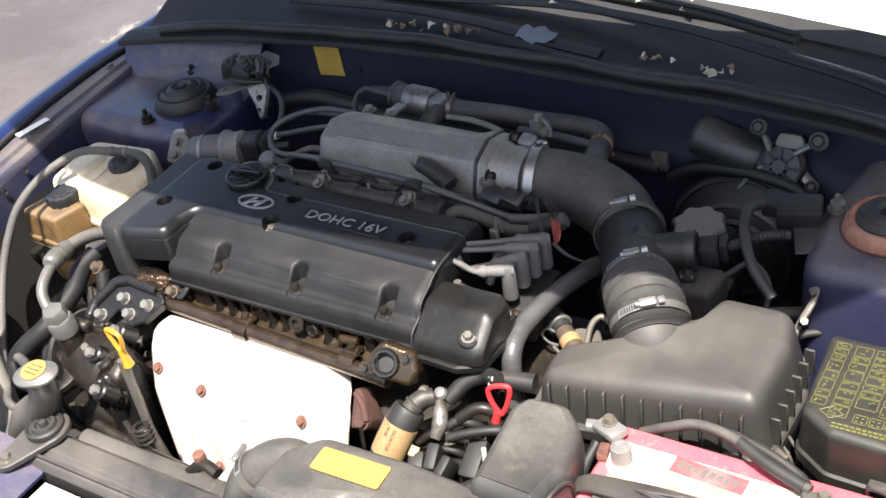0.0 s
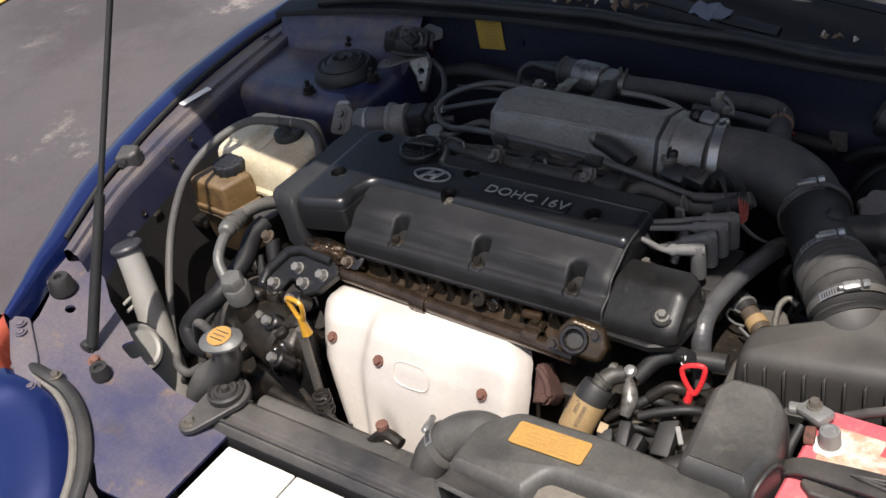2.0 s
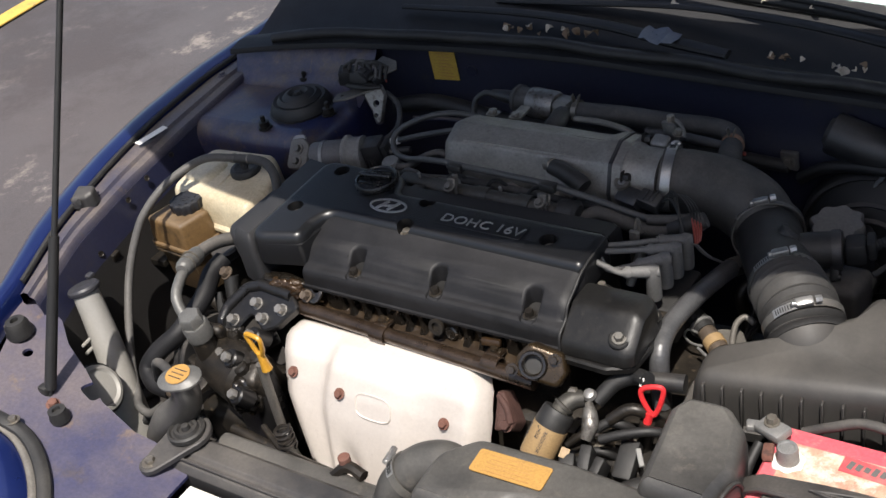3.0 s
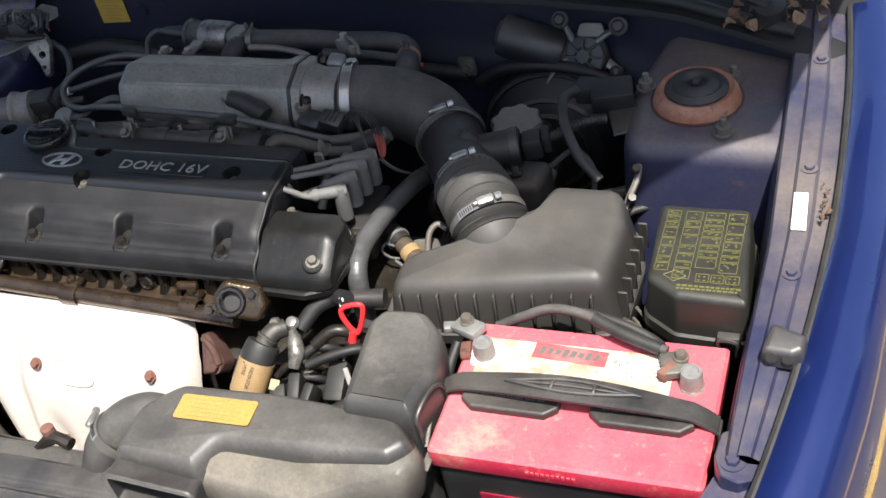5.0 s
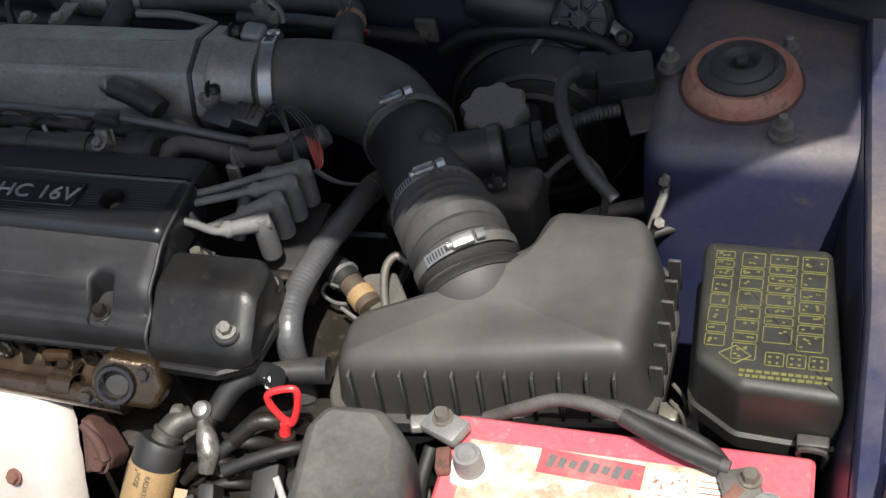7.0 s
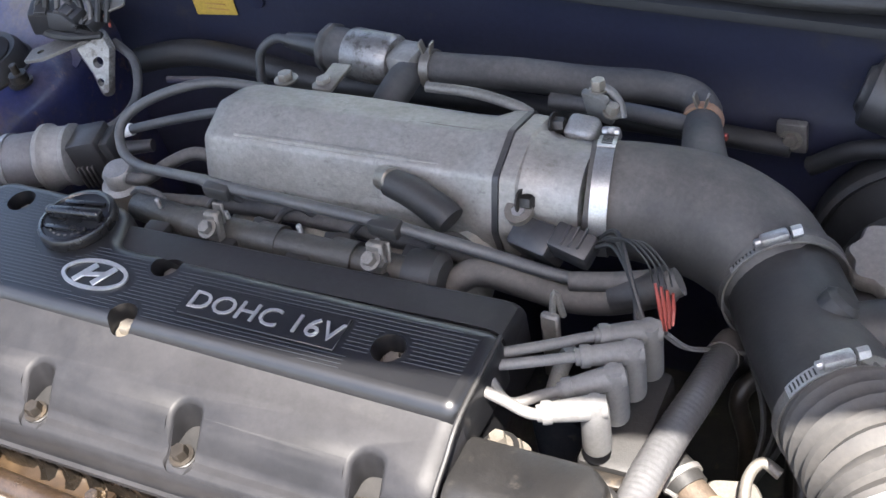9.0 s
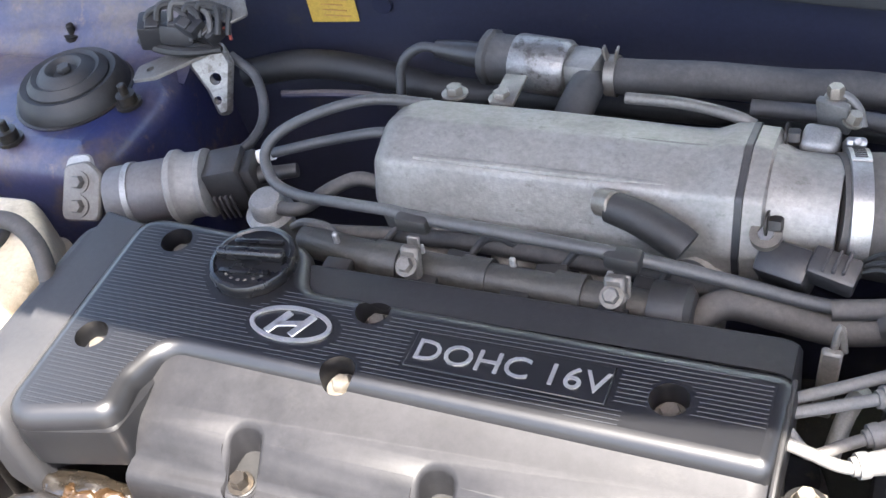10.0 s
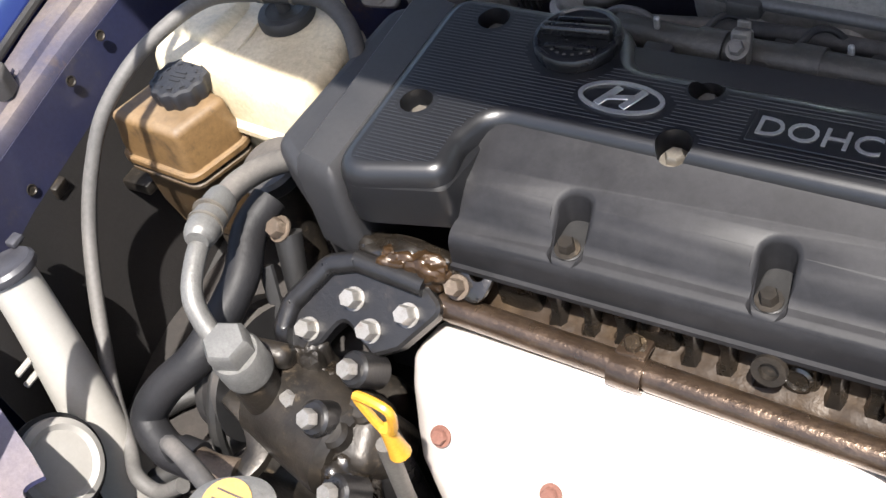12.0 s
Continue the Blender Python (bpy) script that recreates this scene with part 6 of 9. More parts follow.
# mouth
bm = new_bm()
rings = []
for y, g in ((0.535, 0.0), (0.505, 0.0), (0.492, 0.004), (0.490, 0.003)):
    rings.append([V(p.x, y, p.y) for p in inset(fillet([(0.050, 0.752), (0.146, 0.742), (0.146, 0.782), (0.050, 0.792)], 0.008, 4), -g)])
for y, g in ((0.4905, -0.003), (0.50, -0.005), (0.53, -0.005)):
    rings.append([V(p.x, y, p.y) for p in inset(fillet([(0.050, 0.752), (0.146, 0.742), (0.146, 0.782), (0.050, 0.792)], 0.008, 4), -g)])
loft(bm, rings, True, True)
part("duct_mouth", bm, "black", duct, "open black mouth")
part("orange_label", P(molded, rect(-0.042, -0.015, 0.042, 0.015, 0.004), [(-0.0004, 0), (0.0004, 0.0002)], pose(0.1400, 0.5745, 0.8087, 1.5, 0, 1.5)), "label", duct, "faded orange-yellow label with print")
bm = new_bm()
for i in range(5):
    box(bm, (0.1400, 0.5635 + 0.0052 * i, 0.8093), (0.055 - 0.006 * (i % 2), 0.0012, 0.0004), 0, 1, rot(1.5, 0, 1.5))
part("label_print", bm, "labelprint", duct)
part("flange", P(molded, fillet([(0.236, 0.522), (0.304, 0.526), (0.292, 0.492), (0.268, 0.480), (0.246, 0.490)], 0.016, 6), [(0.756, 0), (0.7635, 0.001)]), "ductlow", duct, "dusty bolt flange")
part("flange_bolt", P(hexbolt, (0.268, 0.499, 0.7640), (0, 0, 1), 0.0058, 0.004, 0.010), "hose", duct)

# ---- fluid tanks and pipes at the belt end ----
psr = thing("power_steering_reservoir", (-0.54, 0.80, 0.72), "amber power steering reservoir with a black cap, grimy below", "fluid reservoir", move=(-0.035, 0.024, -0.030), size=1.03)
o = fillet([(-0.588, 0.774, 0.010), (-0.508, 0.768, 0.010), (-0.490, 0.822, 0.012), (-0.570, 0.836, 0.014)], 0.01, 5)
part("upper_tank", P(molded, o, [(0.800, 0.001), (0.812, 0.0), (0.830, 0.003)] + dome(0.830, 0.843, 0.0065, 0.003)[1:]), "amber", psr, "amber upper tank")
part("seam_flange", P(molded, inset(o, -0.0032), [(0.7955, 0.0012), (0.797, 0.0), (0.8015, 0.0), (0.803, 0.0012)]), "amber", psr)
part("lower_tank", P(molded, inset(o, 0.004), [(0.715, 0.010), (0.745, 0.003), (0.7965, 0.0)]), "ambergrime", psr, "grimy dark lower tank")
part("seam_lip", P(molded, inset(o, -0.0022), [(0.7875, 0.001), (0.7885, 0.0), (0.791, 0.0), (0.792, 0.001)]), "ambergrime", psr, "second grimy seam lip")
part("tank_stub", P(tube, [(-0.535, 0.80, 0.72), (-0.525, 0.79, 0.70), (-0.505, 0.785, 0.69)], 0.010, 12, 4), "dark", psr, "outlet stub")
pc = part("screw_cap", P(lathe, [(0, 0), (0.0215, 0), (0.0222, 0.002), (0.0236, 0.0125), (0.0225, 0.0155), (0.0195, 0.0165), (0.0185, 0.0158), (0, 0.0162)], (-0.532, 0.815, 0.842), (0, 0, 1), 96, 0.045, 12), "cap", psr, "black lobed screw cap")
bm = new_bm()
for i in range(9):
    a = 2 * math.pi * i / 9
    box(bm, V(-0.532 + 0.0145 * math.cos(a), 0.815 + 0.0145 * math.sin(a), 0.8583), (0.0042, 0.0016, 0.0010), 0, 1, rot(0, 0, math.degrees(a) + 90))
for k in (-1, 0, 1):
    box(bm, V(-0.532, 0.815 + 0.0045 * k, 0.8583), (0.014 - 0.004 * abs(k), 0.0018, 0.0010), 0, 1)
part("cap_relief", bm, "cap", pc, "worn raised marks")
part("bracket", P(box, (-0.60, 0.80, 0.755), (0.03, 0.05, 0.012), 0.003), "dark", psr)

tank = thing("coolant_overflow_tank", (-0.51, 0.90, 0.70), "yellowed white plastic overflow tank with a black cap", "fluid reservoir", move=(-0.014, 0.004, -0.016), size=1.01)
o = fillet([(-0.606, 0.848, 0.024), (-0.434, 0.833, 0.018), (-0.421, 0.880, 0.022), (-0.436, 0.925, 0.022), (-0.478, 0.968, 0.022), (-0.606, 0.960, 0.03)], 0.02, 6)
bm = new_bm()
rings = []
for z, d in ((0.70, 0.012), (0.792, 0.004), (0.797, -0.003), (0.802, -0.003), (0.806, 0.002), (0.830, 0.004), (0.840, 0.006), (0.8455, 0.0095), (0.848, 0.0135)):
    rings.append([V(p.x, p.y, z + (0.010 * (p.y - 0.84) / 0.12 if z > 0.81 else 0)) for p in inset(o, d)])
loft(bm, rings)
part("tank_shell", bm, "tank", tank, "yellowed translucent shell")
part("tank_cap", P(lathe, [(0, -0.004), (0.0225, -0.004), (0.0232, 0.0), (0.0232, 0.005), (0.0215, 0.008), (0.016, 0.0088), (0.0145, 0.0078), (0, 0.0078)], (-0.495, 0.914, 0.854), (0, 0, 1), 32), "rubber", tank, "dusty black round cap")
part("raised_ridge", P(molded, fillet([(-0.592, 0.872, 0.012), (-0.535, 0.866, 0.02), (-0.528, 0.925, 0.02), (-0.588, 0.945, 0.016)], 0.012, 6), dome(0.846, 0.8605, 0.011, 0.004)), "tank", tank, "soft raised shoulder")
part("seam", P(tube, [(-0.52, 0.850, 0.846), (-0.515, 0.90, 0.855), (-0.525, 0.95, 0.858)], 0.0016, 6, 5), "tank", tank)

ovh = thing("overflow_hose", (-0.55, 0.75, 0.6), "thin dusty grey rubber hose looping over the tank", "hose", move=(-0.014, 0.004, -0.014))
part("hose_run", P(tube, [(-0.435, 0.590, 0.690), (-0.462, 0.584, 0.672), (-0.486, 0.587, 0.674), (-0.511, 0.606, 0.672), (-0.541, 0.635, 0.694), (-0.566, 0.666, 0.717), (-0.586, 0.697, 0.744), (-0.598, 0.727, 0.776), (-0.598, 0.756, 0.812), (-0.588, 0.786, 0.848), (-0.568, 0.830, 0.876), (-0.540, 0.880, 0.888), (-0.506, 0.910, 0.878)], 0.0062, 12, 8), "hosegrey", ovh)
part("tee", P(tube, [(-0.512, 0.910, 0.876), (-0.478, 0.915, 0.877)], 0.0068, 12, 3), "hose", ovh, "plastic tee joint")
part("tee_stem", P(tube, [(-0.495, 0.913, 0.876), (-0.495, 0.914, 0.858)], 0.0055, 10, 3), "hose", ovh)
for x, y in ((-0.507, 0.911), (-0.481, 0.915)):
    part("spring_clip", P(lathe, [(0.0069, -0.0012), (0.0078, -0.0012), (0.0078, 0.0012), (0.0069, 0.0012), (0.0069, -0.0012)], (x, y, 0.8765), (1, 0.22, 0), 16), "bolt", ovh)
part("hose_end", P(tube, [(-0.480, 0.915, 0.877), (-0.450, 0.914, 0.876), (-0.422, 0.900, 0.868), (-0.404, 0.878, 0.850), (-0.400, 0.862, 0.83)], 0.0070, 12, 8), "hose", ovh, "darker short hose end")

wash = thing("washer_filler_neck", (-0.57, 0.61, 0.58), "translucent white washer filler neck with a grey cap", "filler neck")
part("neck", P(tube, [(-0.600, 0.648, 0.795), (-0.588, 0.640, 0.760), (-0.565, 0.622, 0.700), (-0.540, 0.600, 0.635), (-0.530, 0.59, 0.56)], (0.0185, 0.0195, 0.0215, 0.023, 0.024), 24, 6), "tank2", wash, "milky white tube")
part("neck_cap", P(lathe, [(0, 0), (0.0225, 0), (0.0235, 0.002), (0.0235, 0.006), (0.021, 0.009), (0.014, 0.0085), (0.012, 0.0095), (0, 0.0095)], (-0.601, 0.649, 0.796), (-0.25, 0.12, 1), 28), "lead2", wash, "grey snap cap")
part("cap_tab", P(box, (-0.612, 0.672, 0.804), (0.010, 0.012, 0.006), 0.002), "lead2", wash)
for k in range(2):
    part("peg", P(tube, [(-0.583, 0.615, 0.742 - 0.014 * k), (-0.590, 0.602, 0.735 - 0.014 * k)], 0.0028, 8, 2), "tank2", wash)

lampc = thing("headlamp_rear_cap", (-0.50, 0.55, 0.69), "round whitish rear cap of the headlamp", "lamp cap")
part("cap_disc", P(lathe, [(0, -0.012), (0.033, -0.012), (0.035, 0.0), (0.033, 0.008), (0.028, 0.010), (0.024, 0.007), (0, 0.008)], (-0.524, 0.560, 0.712), (0.84, 0.20, 0.50), 36), "tank2", lampc)
part("cap_ring", P(lathe, [(0.033, -0.004), (0.037, -0.004), (0.0375, 0.003), (0.0335, 0.004), (0.033, -0.004)], (-0.524, 0.560, 0.712), (0.84, 0.20, 0.50), 36), "jet", lampc, "black retaining ring")

# air-conditioning line
acl = thing("air_conditioning_line", (-0.42, 0.70, 0.70), "silver aluminium fitting and rubber air-conditioning hose", "pipe")
part("hex_cap", P(lathe, [(0, 0), (0.0165, 0), (0.0165, 0.012), (0.014, 0.015), (0, 0.0155)], (-0.389, 0.650, 0.796), (0.05, -0.15, 1), 6), "zincgrey", acl, "grey hexagon cap")
part("fitting_body", P(lathe, [(0, 0), (0.018, 0), (0.018, 0.020), (0.016, 0.024), (0, 0.024)], (-0.388, 0.653, 0.772), (0.05, -0.15, 1), 26), "zincgrey", acl)
part("fitting_stem", P(cyl, (-0.386, 0.655, 0.70), (-0.388, 0.653, 0.773), 0.016), "dark", acl)
part("bent_pipe", P(tube, [(-0.397, 0.656, 0.786), (-0.412, 0.657, 0.797), (-0.428, 0.668, 0.814), (-0.439, 0.692, 0.824), (-0.447, 0.718, 0.826)], 0.0074, 16, 8), "zincgrey", acl, "bent silver pipe")
part("crimp", P(tube, [(-0.440, 0.700, 0.832), (-0.443, 0.708, 0.831), (-0.451, 0.738, 0.827), (-0.452, 0.742, 0.826)], (0.008, 0.0120, 0.0120, 0.0108), 18, 4), "zincgrey", acl, "crimped silver sleeve")
part("rubber_hose", P(tube, [(-0.451, 0.739, 0.827), (-0.449, 0.762, 0.826), (-0.440, 0.786, 0.822), (-0.424, 0.808, 0.812), (-0.405, 0.828, 0.795)], 0.0092, 16, 8), "hose", acl, "dusty rubber hose")
for k in range(2):
    part("tie_wire", P(lathe, [(0.0118, -0.001), (0.0132, -0.001), (0.0132, 0.001), (0.0118, 0.001), (0.0118, -0.001)], (-0.4455 - 0.003 * k, 0.716 + 0.010 * k, 0.830), (-0.25, 0.96, -0.1), 16), "bolt", acl)

bigh = thing("suction_hose", (-0.46, 0.66, 0.6), "thick black rubber hose curving to the pump", "hose")
part("hose_run", P(tube, [(-0.446, 0.775, 0.795), (-0.448, 0.748, 0.788), (-0.438, 0.713, 0.775), (-0.444, 0.662, 0.755), (-0.468, 0.634, 0.735), (-0.478, 0.616, 0.716), (-0.456, 0.604, 0.706), (-0.432, 0.605, 0.705)], 0.0135, 18, 8), "hosewet", bigh)
part("hose_collar", P(tube, [(-0.444, 0.6045, 0.7055), (-0.427, 0.605, 0.7045)], 0.0148, 18, 3), "hosewet", bigh, "swollen hose end")
part("pipe_elbow", P(tube, [(-0.432, 0.605, 0.705), (-0.412, 0.604, 0.704), (-0.392, 0.607, 0.704)], (0.0115, 0.0118, 0.0125), 16, 5), "grimebrown", bigh, "grimy metal pipe end")
rings = []
arm = smooth_path([(-0.394, 0.604, 0.705), (-0.386, 0.625, 0.710), (-0.400, 0.642, 0.715), (-0.425, 0.652, 0.718), (-0.452, 0.658, 0.716)], 6)
for k, p in enumerate(arm):
    d = (arm[min(k + 1, len(arm) - 1)] - arm[max(k - 1, 0)]).normalized()
    w = d.cross(V(0, 0, 1)).normalized() * (0.010 - 0.004 * k / len(arm))
    rings.append([p - w - V(0, 0, 0.004), p + w - V(0, 0, 0.004), p + w + V(0, 0, 0.003), p + w * 0.6 + V(0, 0, 0.005), p - w * 0.6 + V(0, 0, 0.005), p - w + V(0, 0, 0.003)])
part("pipe_bracket", P(loft, rings), "dark", bigh, "flat grimy steel bracket")

# engine mount bracket and pump
mnt = thing("engine_mount_bracket", (-0.33, 0.70, 0.68), "black steel mount bracket with bright hexagon bolts", "bracket")
ax = V(0, -0.6, 0.8)


def on_plate(x, y, up=0.0):
    """A place on the bracket's sloping face, over the plan point."""
    return V(x, y, 0.775 + 0.75 * (y - 0.716)) + ax * up


o = fillet([(-0.394, 0.690, 0.008), (-0.390, 0.712, 0.012), (-0.367, 0.739, 0.012), (-0.345, 0.745, 0.010), (-0.292, 0.742, 0.010), (-0.274, 0.732, 0.008), (-0.300, 0.705, 0.010), (-0.318, 0.697, 0.006), (-0.347, 0.713, 0.010), (-0.360, 0.694, 0.006), (-0.374, 0.687, 0.008)], 0.01, 5)
part("plate", P(loft, [[on_plate(p.x, p.y, -0.010) for p in o], [on_plate(p.x, p.y, 0.0) for p in o], [on_plate(p.x, p.y, 0.002) for p in inset(o, 0.002)]]), "mountblack", mnt, "black pressed plate")
part("rim", P(tube, [on_plate(p.x, p.y, 0.002) for p in inset(fillet([(-0.392, 0.692), (-0.389, 0.712), (-0.367, 0.738), (-0.345, 0.744), (-0.292, 0.741), (-0.276, 0.732)], 0.012, 4), 0.0)[0:22]], 0.0078, 10, 2), "mountblack", mnt)
for x, y in ((-0.342, 0.724), (-0.371, 0.701), (-0.299, 0.724), (-0.324, 0.710)):
    part("hex_bolt", P(hexbolt, on_plate(x, y, 0.001), ax, 0.0070, 0.010, 0.0085), "zinc", mnt, "pale zinc hexagon bolt")
part("arm_root", lump((-0.315, 0.757, 0.797), (0.036, 0.012, 0.011), 3, 0.22), "headrib", mnt, "oil-black casting arm")
for x, w, seed in ((-0.318, 0.013, 5), (-0.294, 0.015, 8)):
    part("gold_wedge", lump((x, 0.7495, 0.7985), (w, 0.009, 0.011), seed, 0.35), "goldoil", mnt, "oil-gilded casting web")
o = fillet([(-0.017, -0.014, 0.008), (0.014, -0.017, 0.010), (0.018, 0.004, 0.010), (0.006, 0.017, 0.009), (-0.016, 0.015, 0.009)], 0.009, 5)
m_eye = pose(-0.266, 0.7555, 0.799, 42, 4, -6)
eye = part("lifting_eye", carve(P(molded, o, [(-0.002, 0.001), (-0.0015, 0), (0.0018, 0), (0.0025, 0.001)], m_eye), P(lathe, [(0, -0.02), (0.0062, -0.02), (0.0062, 0.02), (0, 0.02)], m_eye @ V(0.006, 0.004, 0), m_eye.to_3x3() @ V(0, 0, 1), 20)), "headrib", mnt, "dark plate lifting eye")
part("eye_bolt", P(hexbolt, m_eye @ V(-0.004, -0.010, 0.002), m_eye.to_3x3() @ V(0, 0, 1), 0.0062, 0.009, 0.0085), "grimebrown", eye)

pump = thing("power_steering_pump", (-0.36, 0.67, 0.55), "oily dark power steering pump with hexagon bolts", "pump")
bm = P(cyl, (-0.40, 0.675, 0.715), (-0.315, 0.650, 0.712), 0.040, 28, 0.006)
part("pump_body", bm, "dark", pump)
part("pump_rear", P(box, (-0.322, 0.664, 0.700), (0.05, 0.05, 0.085), 0.012, 3, rot(20, 0, 10)), "dark", pump)
part("pump_block", P(molded, fillet([(-0.360, 0.640), (-0.300, 0.630), (-0.285, 0.672), (-0.318, 0.694), (-0.366, 0.690)], 0.012, 4), dome(0.60, 0.732, 0.014, 0.004)), "mountblack", pump, "oily dark cast block")
for p in ((-0.340, 0.650, 0.742), (-0.312, 0.668, 0.742), (-0.322, 0.645, 0.740)):
    part("cast_boss", P(lathe, [(0, -0.01), (0.0125, -0.01), (0.011, 0.006), (0.008, 0.009), (0, 0.009)], p, (0, -0.3, 1), 18), "dark", pump)
part("brown_flange", P(box, (-0.392, 0.682, 0.748), (0.036, 0.018, 0.060), 0.008, 3, rot(30, 8, 12)), "dark", pump, "brown grimy flange")
for p in ((-0.333, 0.642, 0.758), (-0.322, 0.680, 0.768), (-0.308, 0.612, 0.728), (-0.362, 0.656, 0.745)):
    part("pump_boss", P(cyl, V(*p) + V(0.005, 0.016, -0.022), V(*p), 0.0125, 20, 0.002), "mountblack", pump)
    part("pump_bolt", P(hexbolt, V(*p) + V(0, -0.001, 0.001), (-0.2, -0.6, 0.76), 0.0070, 0.008), "zinc", pump, "grimy hexagon bolt")
for at, size, seed, mat in (((-0.350, 0.676, 0.716), (0.026, 0.024, 0.030), 2, "headrib"), ((-0.334, 0.658, 0.722), (0.020, 0.018, 0.022), 9, "dark"), ((-0.318, 0.634, 0.706), (0.022, 0.018, 0.026), 4, "headrib"), ((-0.368, 0.690, 0.735), (0.014, 0.014, 0.026), 6, "dark")):
    part("cast_lump", lump(at, size, seed, 0.28), mat, pump, "greasy dark casting")
part("pulley", P(lathe, [(0, 0), (0.055, 0), (0.055, 0.006), (0.047, 0.010), (0.055, 0.014), (0.055, 0.022), (0.02, 0.022), (0, 0.016)], (-0.425, 0.690, 0.700), (-1, 0.1, 0), 36), "black", pump, "black belt pulley")
disc = thing("idler_pulley", (-0.47, 0.81, 0.76), "dusty grey round belt pulley cover", "pulley")
part("pulley_disc", P(lathe, [(0, 0), (0.025, 0), (0.027, 0.003), (0.027, 0.012), (0.024, 0.015), (0, 0.016)], (-0.470, 0.812, 0.778), (-0.15, -0.2, 1), 32), "black", disc)
part("pulley_stem", P(cyl, (-0.47, 0.81, 0.68), (-0.47, 0.812, 0.778), 0.014), "dark", disc)
belt = thing("drive_belt", (-0.43, 0.72, 0.5), "black ribbed rubber drive belt", "belt")
part("belt_loop", P(tube, [(-0.436, 0.742, 0.700), (-0.436, 0.752, 0.64), (-0.436, 0.70, 0.56), (-0.436, 0.635, 0.60), (-0.436, 0.634, 0.700), (-0.436, 0.69, 0.757), (-0.436, 0.742, 0.700)], 0.0055, 8, 6), "rubber", belt)
alt = thing("alternator_bracket", (-0.42, 0.74, 0.55), "grimy steel stay with a bolt beside the belt", "bracket")
part("stay_arm", P(tube, [(-0.424, 0.760, 0.782), (-0.412, 0.735, 0.735), (-0.40, 0.72, 0.68)], (0.011, 0.008, 0.007), 10, 5), "jet", alt)
part("web_arm", P(tube, [(-0.432, 0.735, 0.770), (-0.418, 0.715, 0.730), (-0.405, 0.705, 0.690)], (0.006, 0.005, 0.005), 8, 5, flat=0.5), "jet", alt)
part("stay_bolt", P(hexbolt, (-0.426, 0.757, 0.788), (-0.2, -0.5, 0.8), 0.0075, 0.008, 0.010), "grimebrown", alt)
part("lower_mass", P(box, (-0.40, 0.70, 0.56), (0.10, 0.12, 0.16), 0.02, 3), "dark", alt)

# dipstick
dip = thing("oil_dipstick", (-0.272, 0.64, 0.60), "yellow looped oil dipstick in a grey tube", "dipstick")
bm = new_bm()
c, up, sd = V(-0.2655, 0.639, 0.803), V(-0.10, 0.0, 1).normalized(), V(1, -0.1, 0.1).normalized()
pts = [c + sd * a + up * b for a, b in ((-0.0105, 0.014), (0.0110, 0.012), (0.0112, 0.0), (0.004, -0.015), (-0.004, -0.015), (-0.0095, 0.0))]
tube(bm, pts + pts[:1], 0.0032, 8, 5, path=smooth_path(pts, 5, True) + [pts[0]])
part("loop_handle", bm, "yellow", dip, "yellow loop handle")
part("handle_neck", P(tube, [c - up * 0.013, c - up * 0.030, c - up * 0.040], (0.0045, 0.006, 0.0075), 12, 4), "yellow", dip)
part("tube", P(tube, [(-0.270, 0.638, 0.770), (-0.272, 0.637, 0.70), (-0.272, 0.636, 0.64), (-0.262, 0.64, 0.56)], 0.0062, 12, 6), "lead3", dip, "grey steel tube")

# ---- radiator and front beam ----
rad = thing("radiator", (-0.06, 0.50, 0.40), "black radiator top beam with mounts and filler cap", "radiator")
bm = new_bm()
sec = fillet([(0.545, 0.690), (0.545, 0.716), (0.536, 0.726), (0.512, 0.726), (0.508, 0.722), (0.496, 0.722), (0.490, 0.712), (0.490, 0.690)], 0.004, 3)
loft(bm, [[V(x, p.x, p.y) for p in sec] for x in (-0.325, -0.10, 0.10, 0.36)])
part("top_beam", bm, "beam", rad, "dusty black top beam", 30)
part("beam_lip", P(box, (0.015, 0.4995, 0.7245), (0.68, 0.004, 0.005), 0.001, 1), "beam", rad)
part("core", P(box, (0.0, 0.52, 0.53), (0.66, 0.035, 0.32), 0.004, 1), "dark", rad, "dark radiator core")
part("tank_top", P(box, (-0.02, 0.557, 0.690), (0.56, 0.032, 0.035), 0.008, 3), "grey3", rad, "grey radiator header tank")
cp = part("pressure_cap", P(lathe, [(0, 0), (0.021, 0), (0.024, 0.003), (0.024, 0.006), (0.018, 0.010), (0.010, 0.012), (0, 0.012)], (-0.310, 0.550, 0.806), (0.05, -0.1, 1), 40, 0.17, 2), "zincgrey", rad, "zinc pressure cap")
part("cap_label", P(lathe, [(0, 0), (0.0155, 0), (0.0155, 0.0008), (0, 0.0008)], (-0.3095, 0.5493, 0.8178), (0.05, -0.1, 1), 28), "label", cp, "orange round warning label")
bm = new_bm()
for k in range(3):
    box(bm, V(-0.3095, 0.5493 + 0.006 * (k - 1), 0.8191 + 0.0006 * (k - 1)), (0.020, 0.0012, 0.0005), 0, 1)
part("cap_print", bm, "print", cp)
part("filler_neck", P(tube, [(-0.310, 0.550, 0.808), (-0.313, 0.551, 0.780), (-0.332, 0.550, 0.752), (-0.358, 0.543, 0.730), (-0.378, 0.536, 0.70)], (0.017, 0.018, 0.0215, 0.0225, 0.022), 20, 6), "grey3", rad, "grey filler neck elbow")
part("neck_hose", P(tube, [(-0.328, 0.556, 0.798), (-0.364, 0.570, 0.796), (-0.398, 0.582, 0.780), (-0.426, 0.592, 0.735)], 0.0062, 10, 6), "hose", rad, "thin overflow hose")


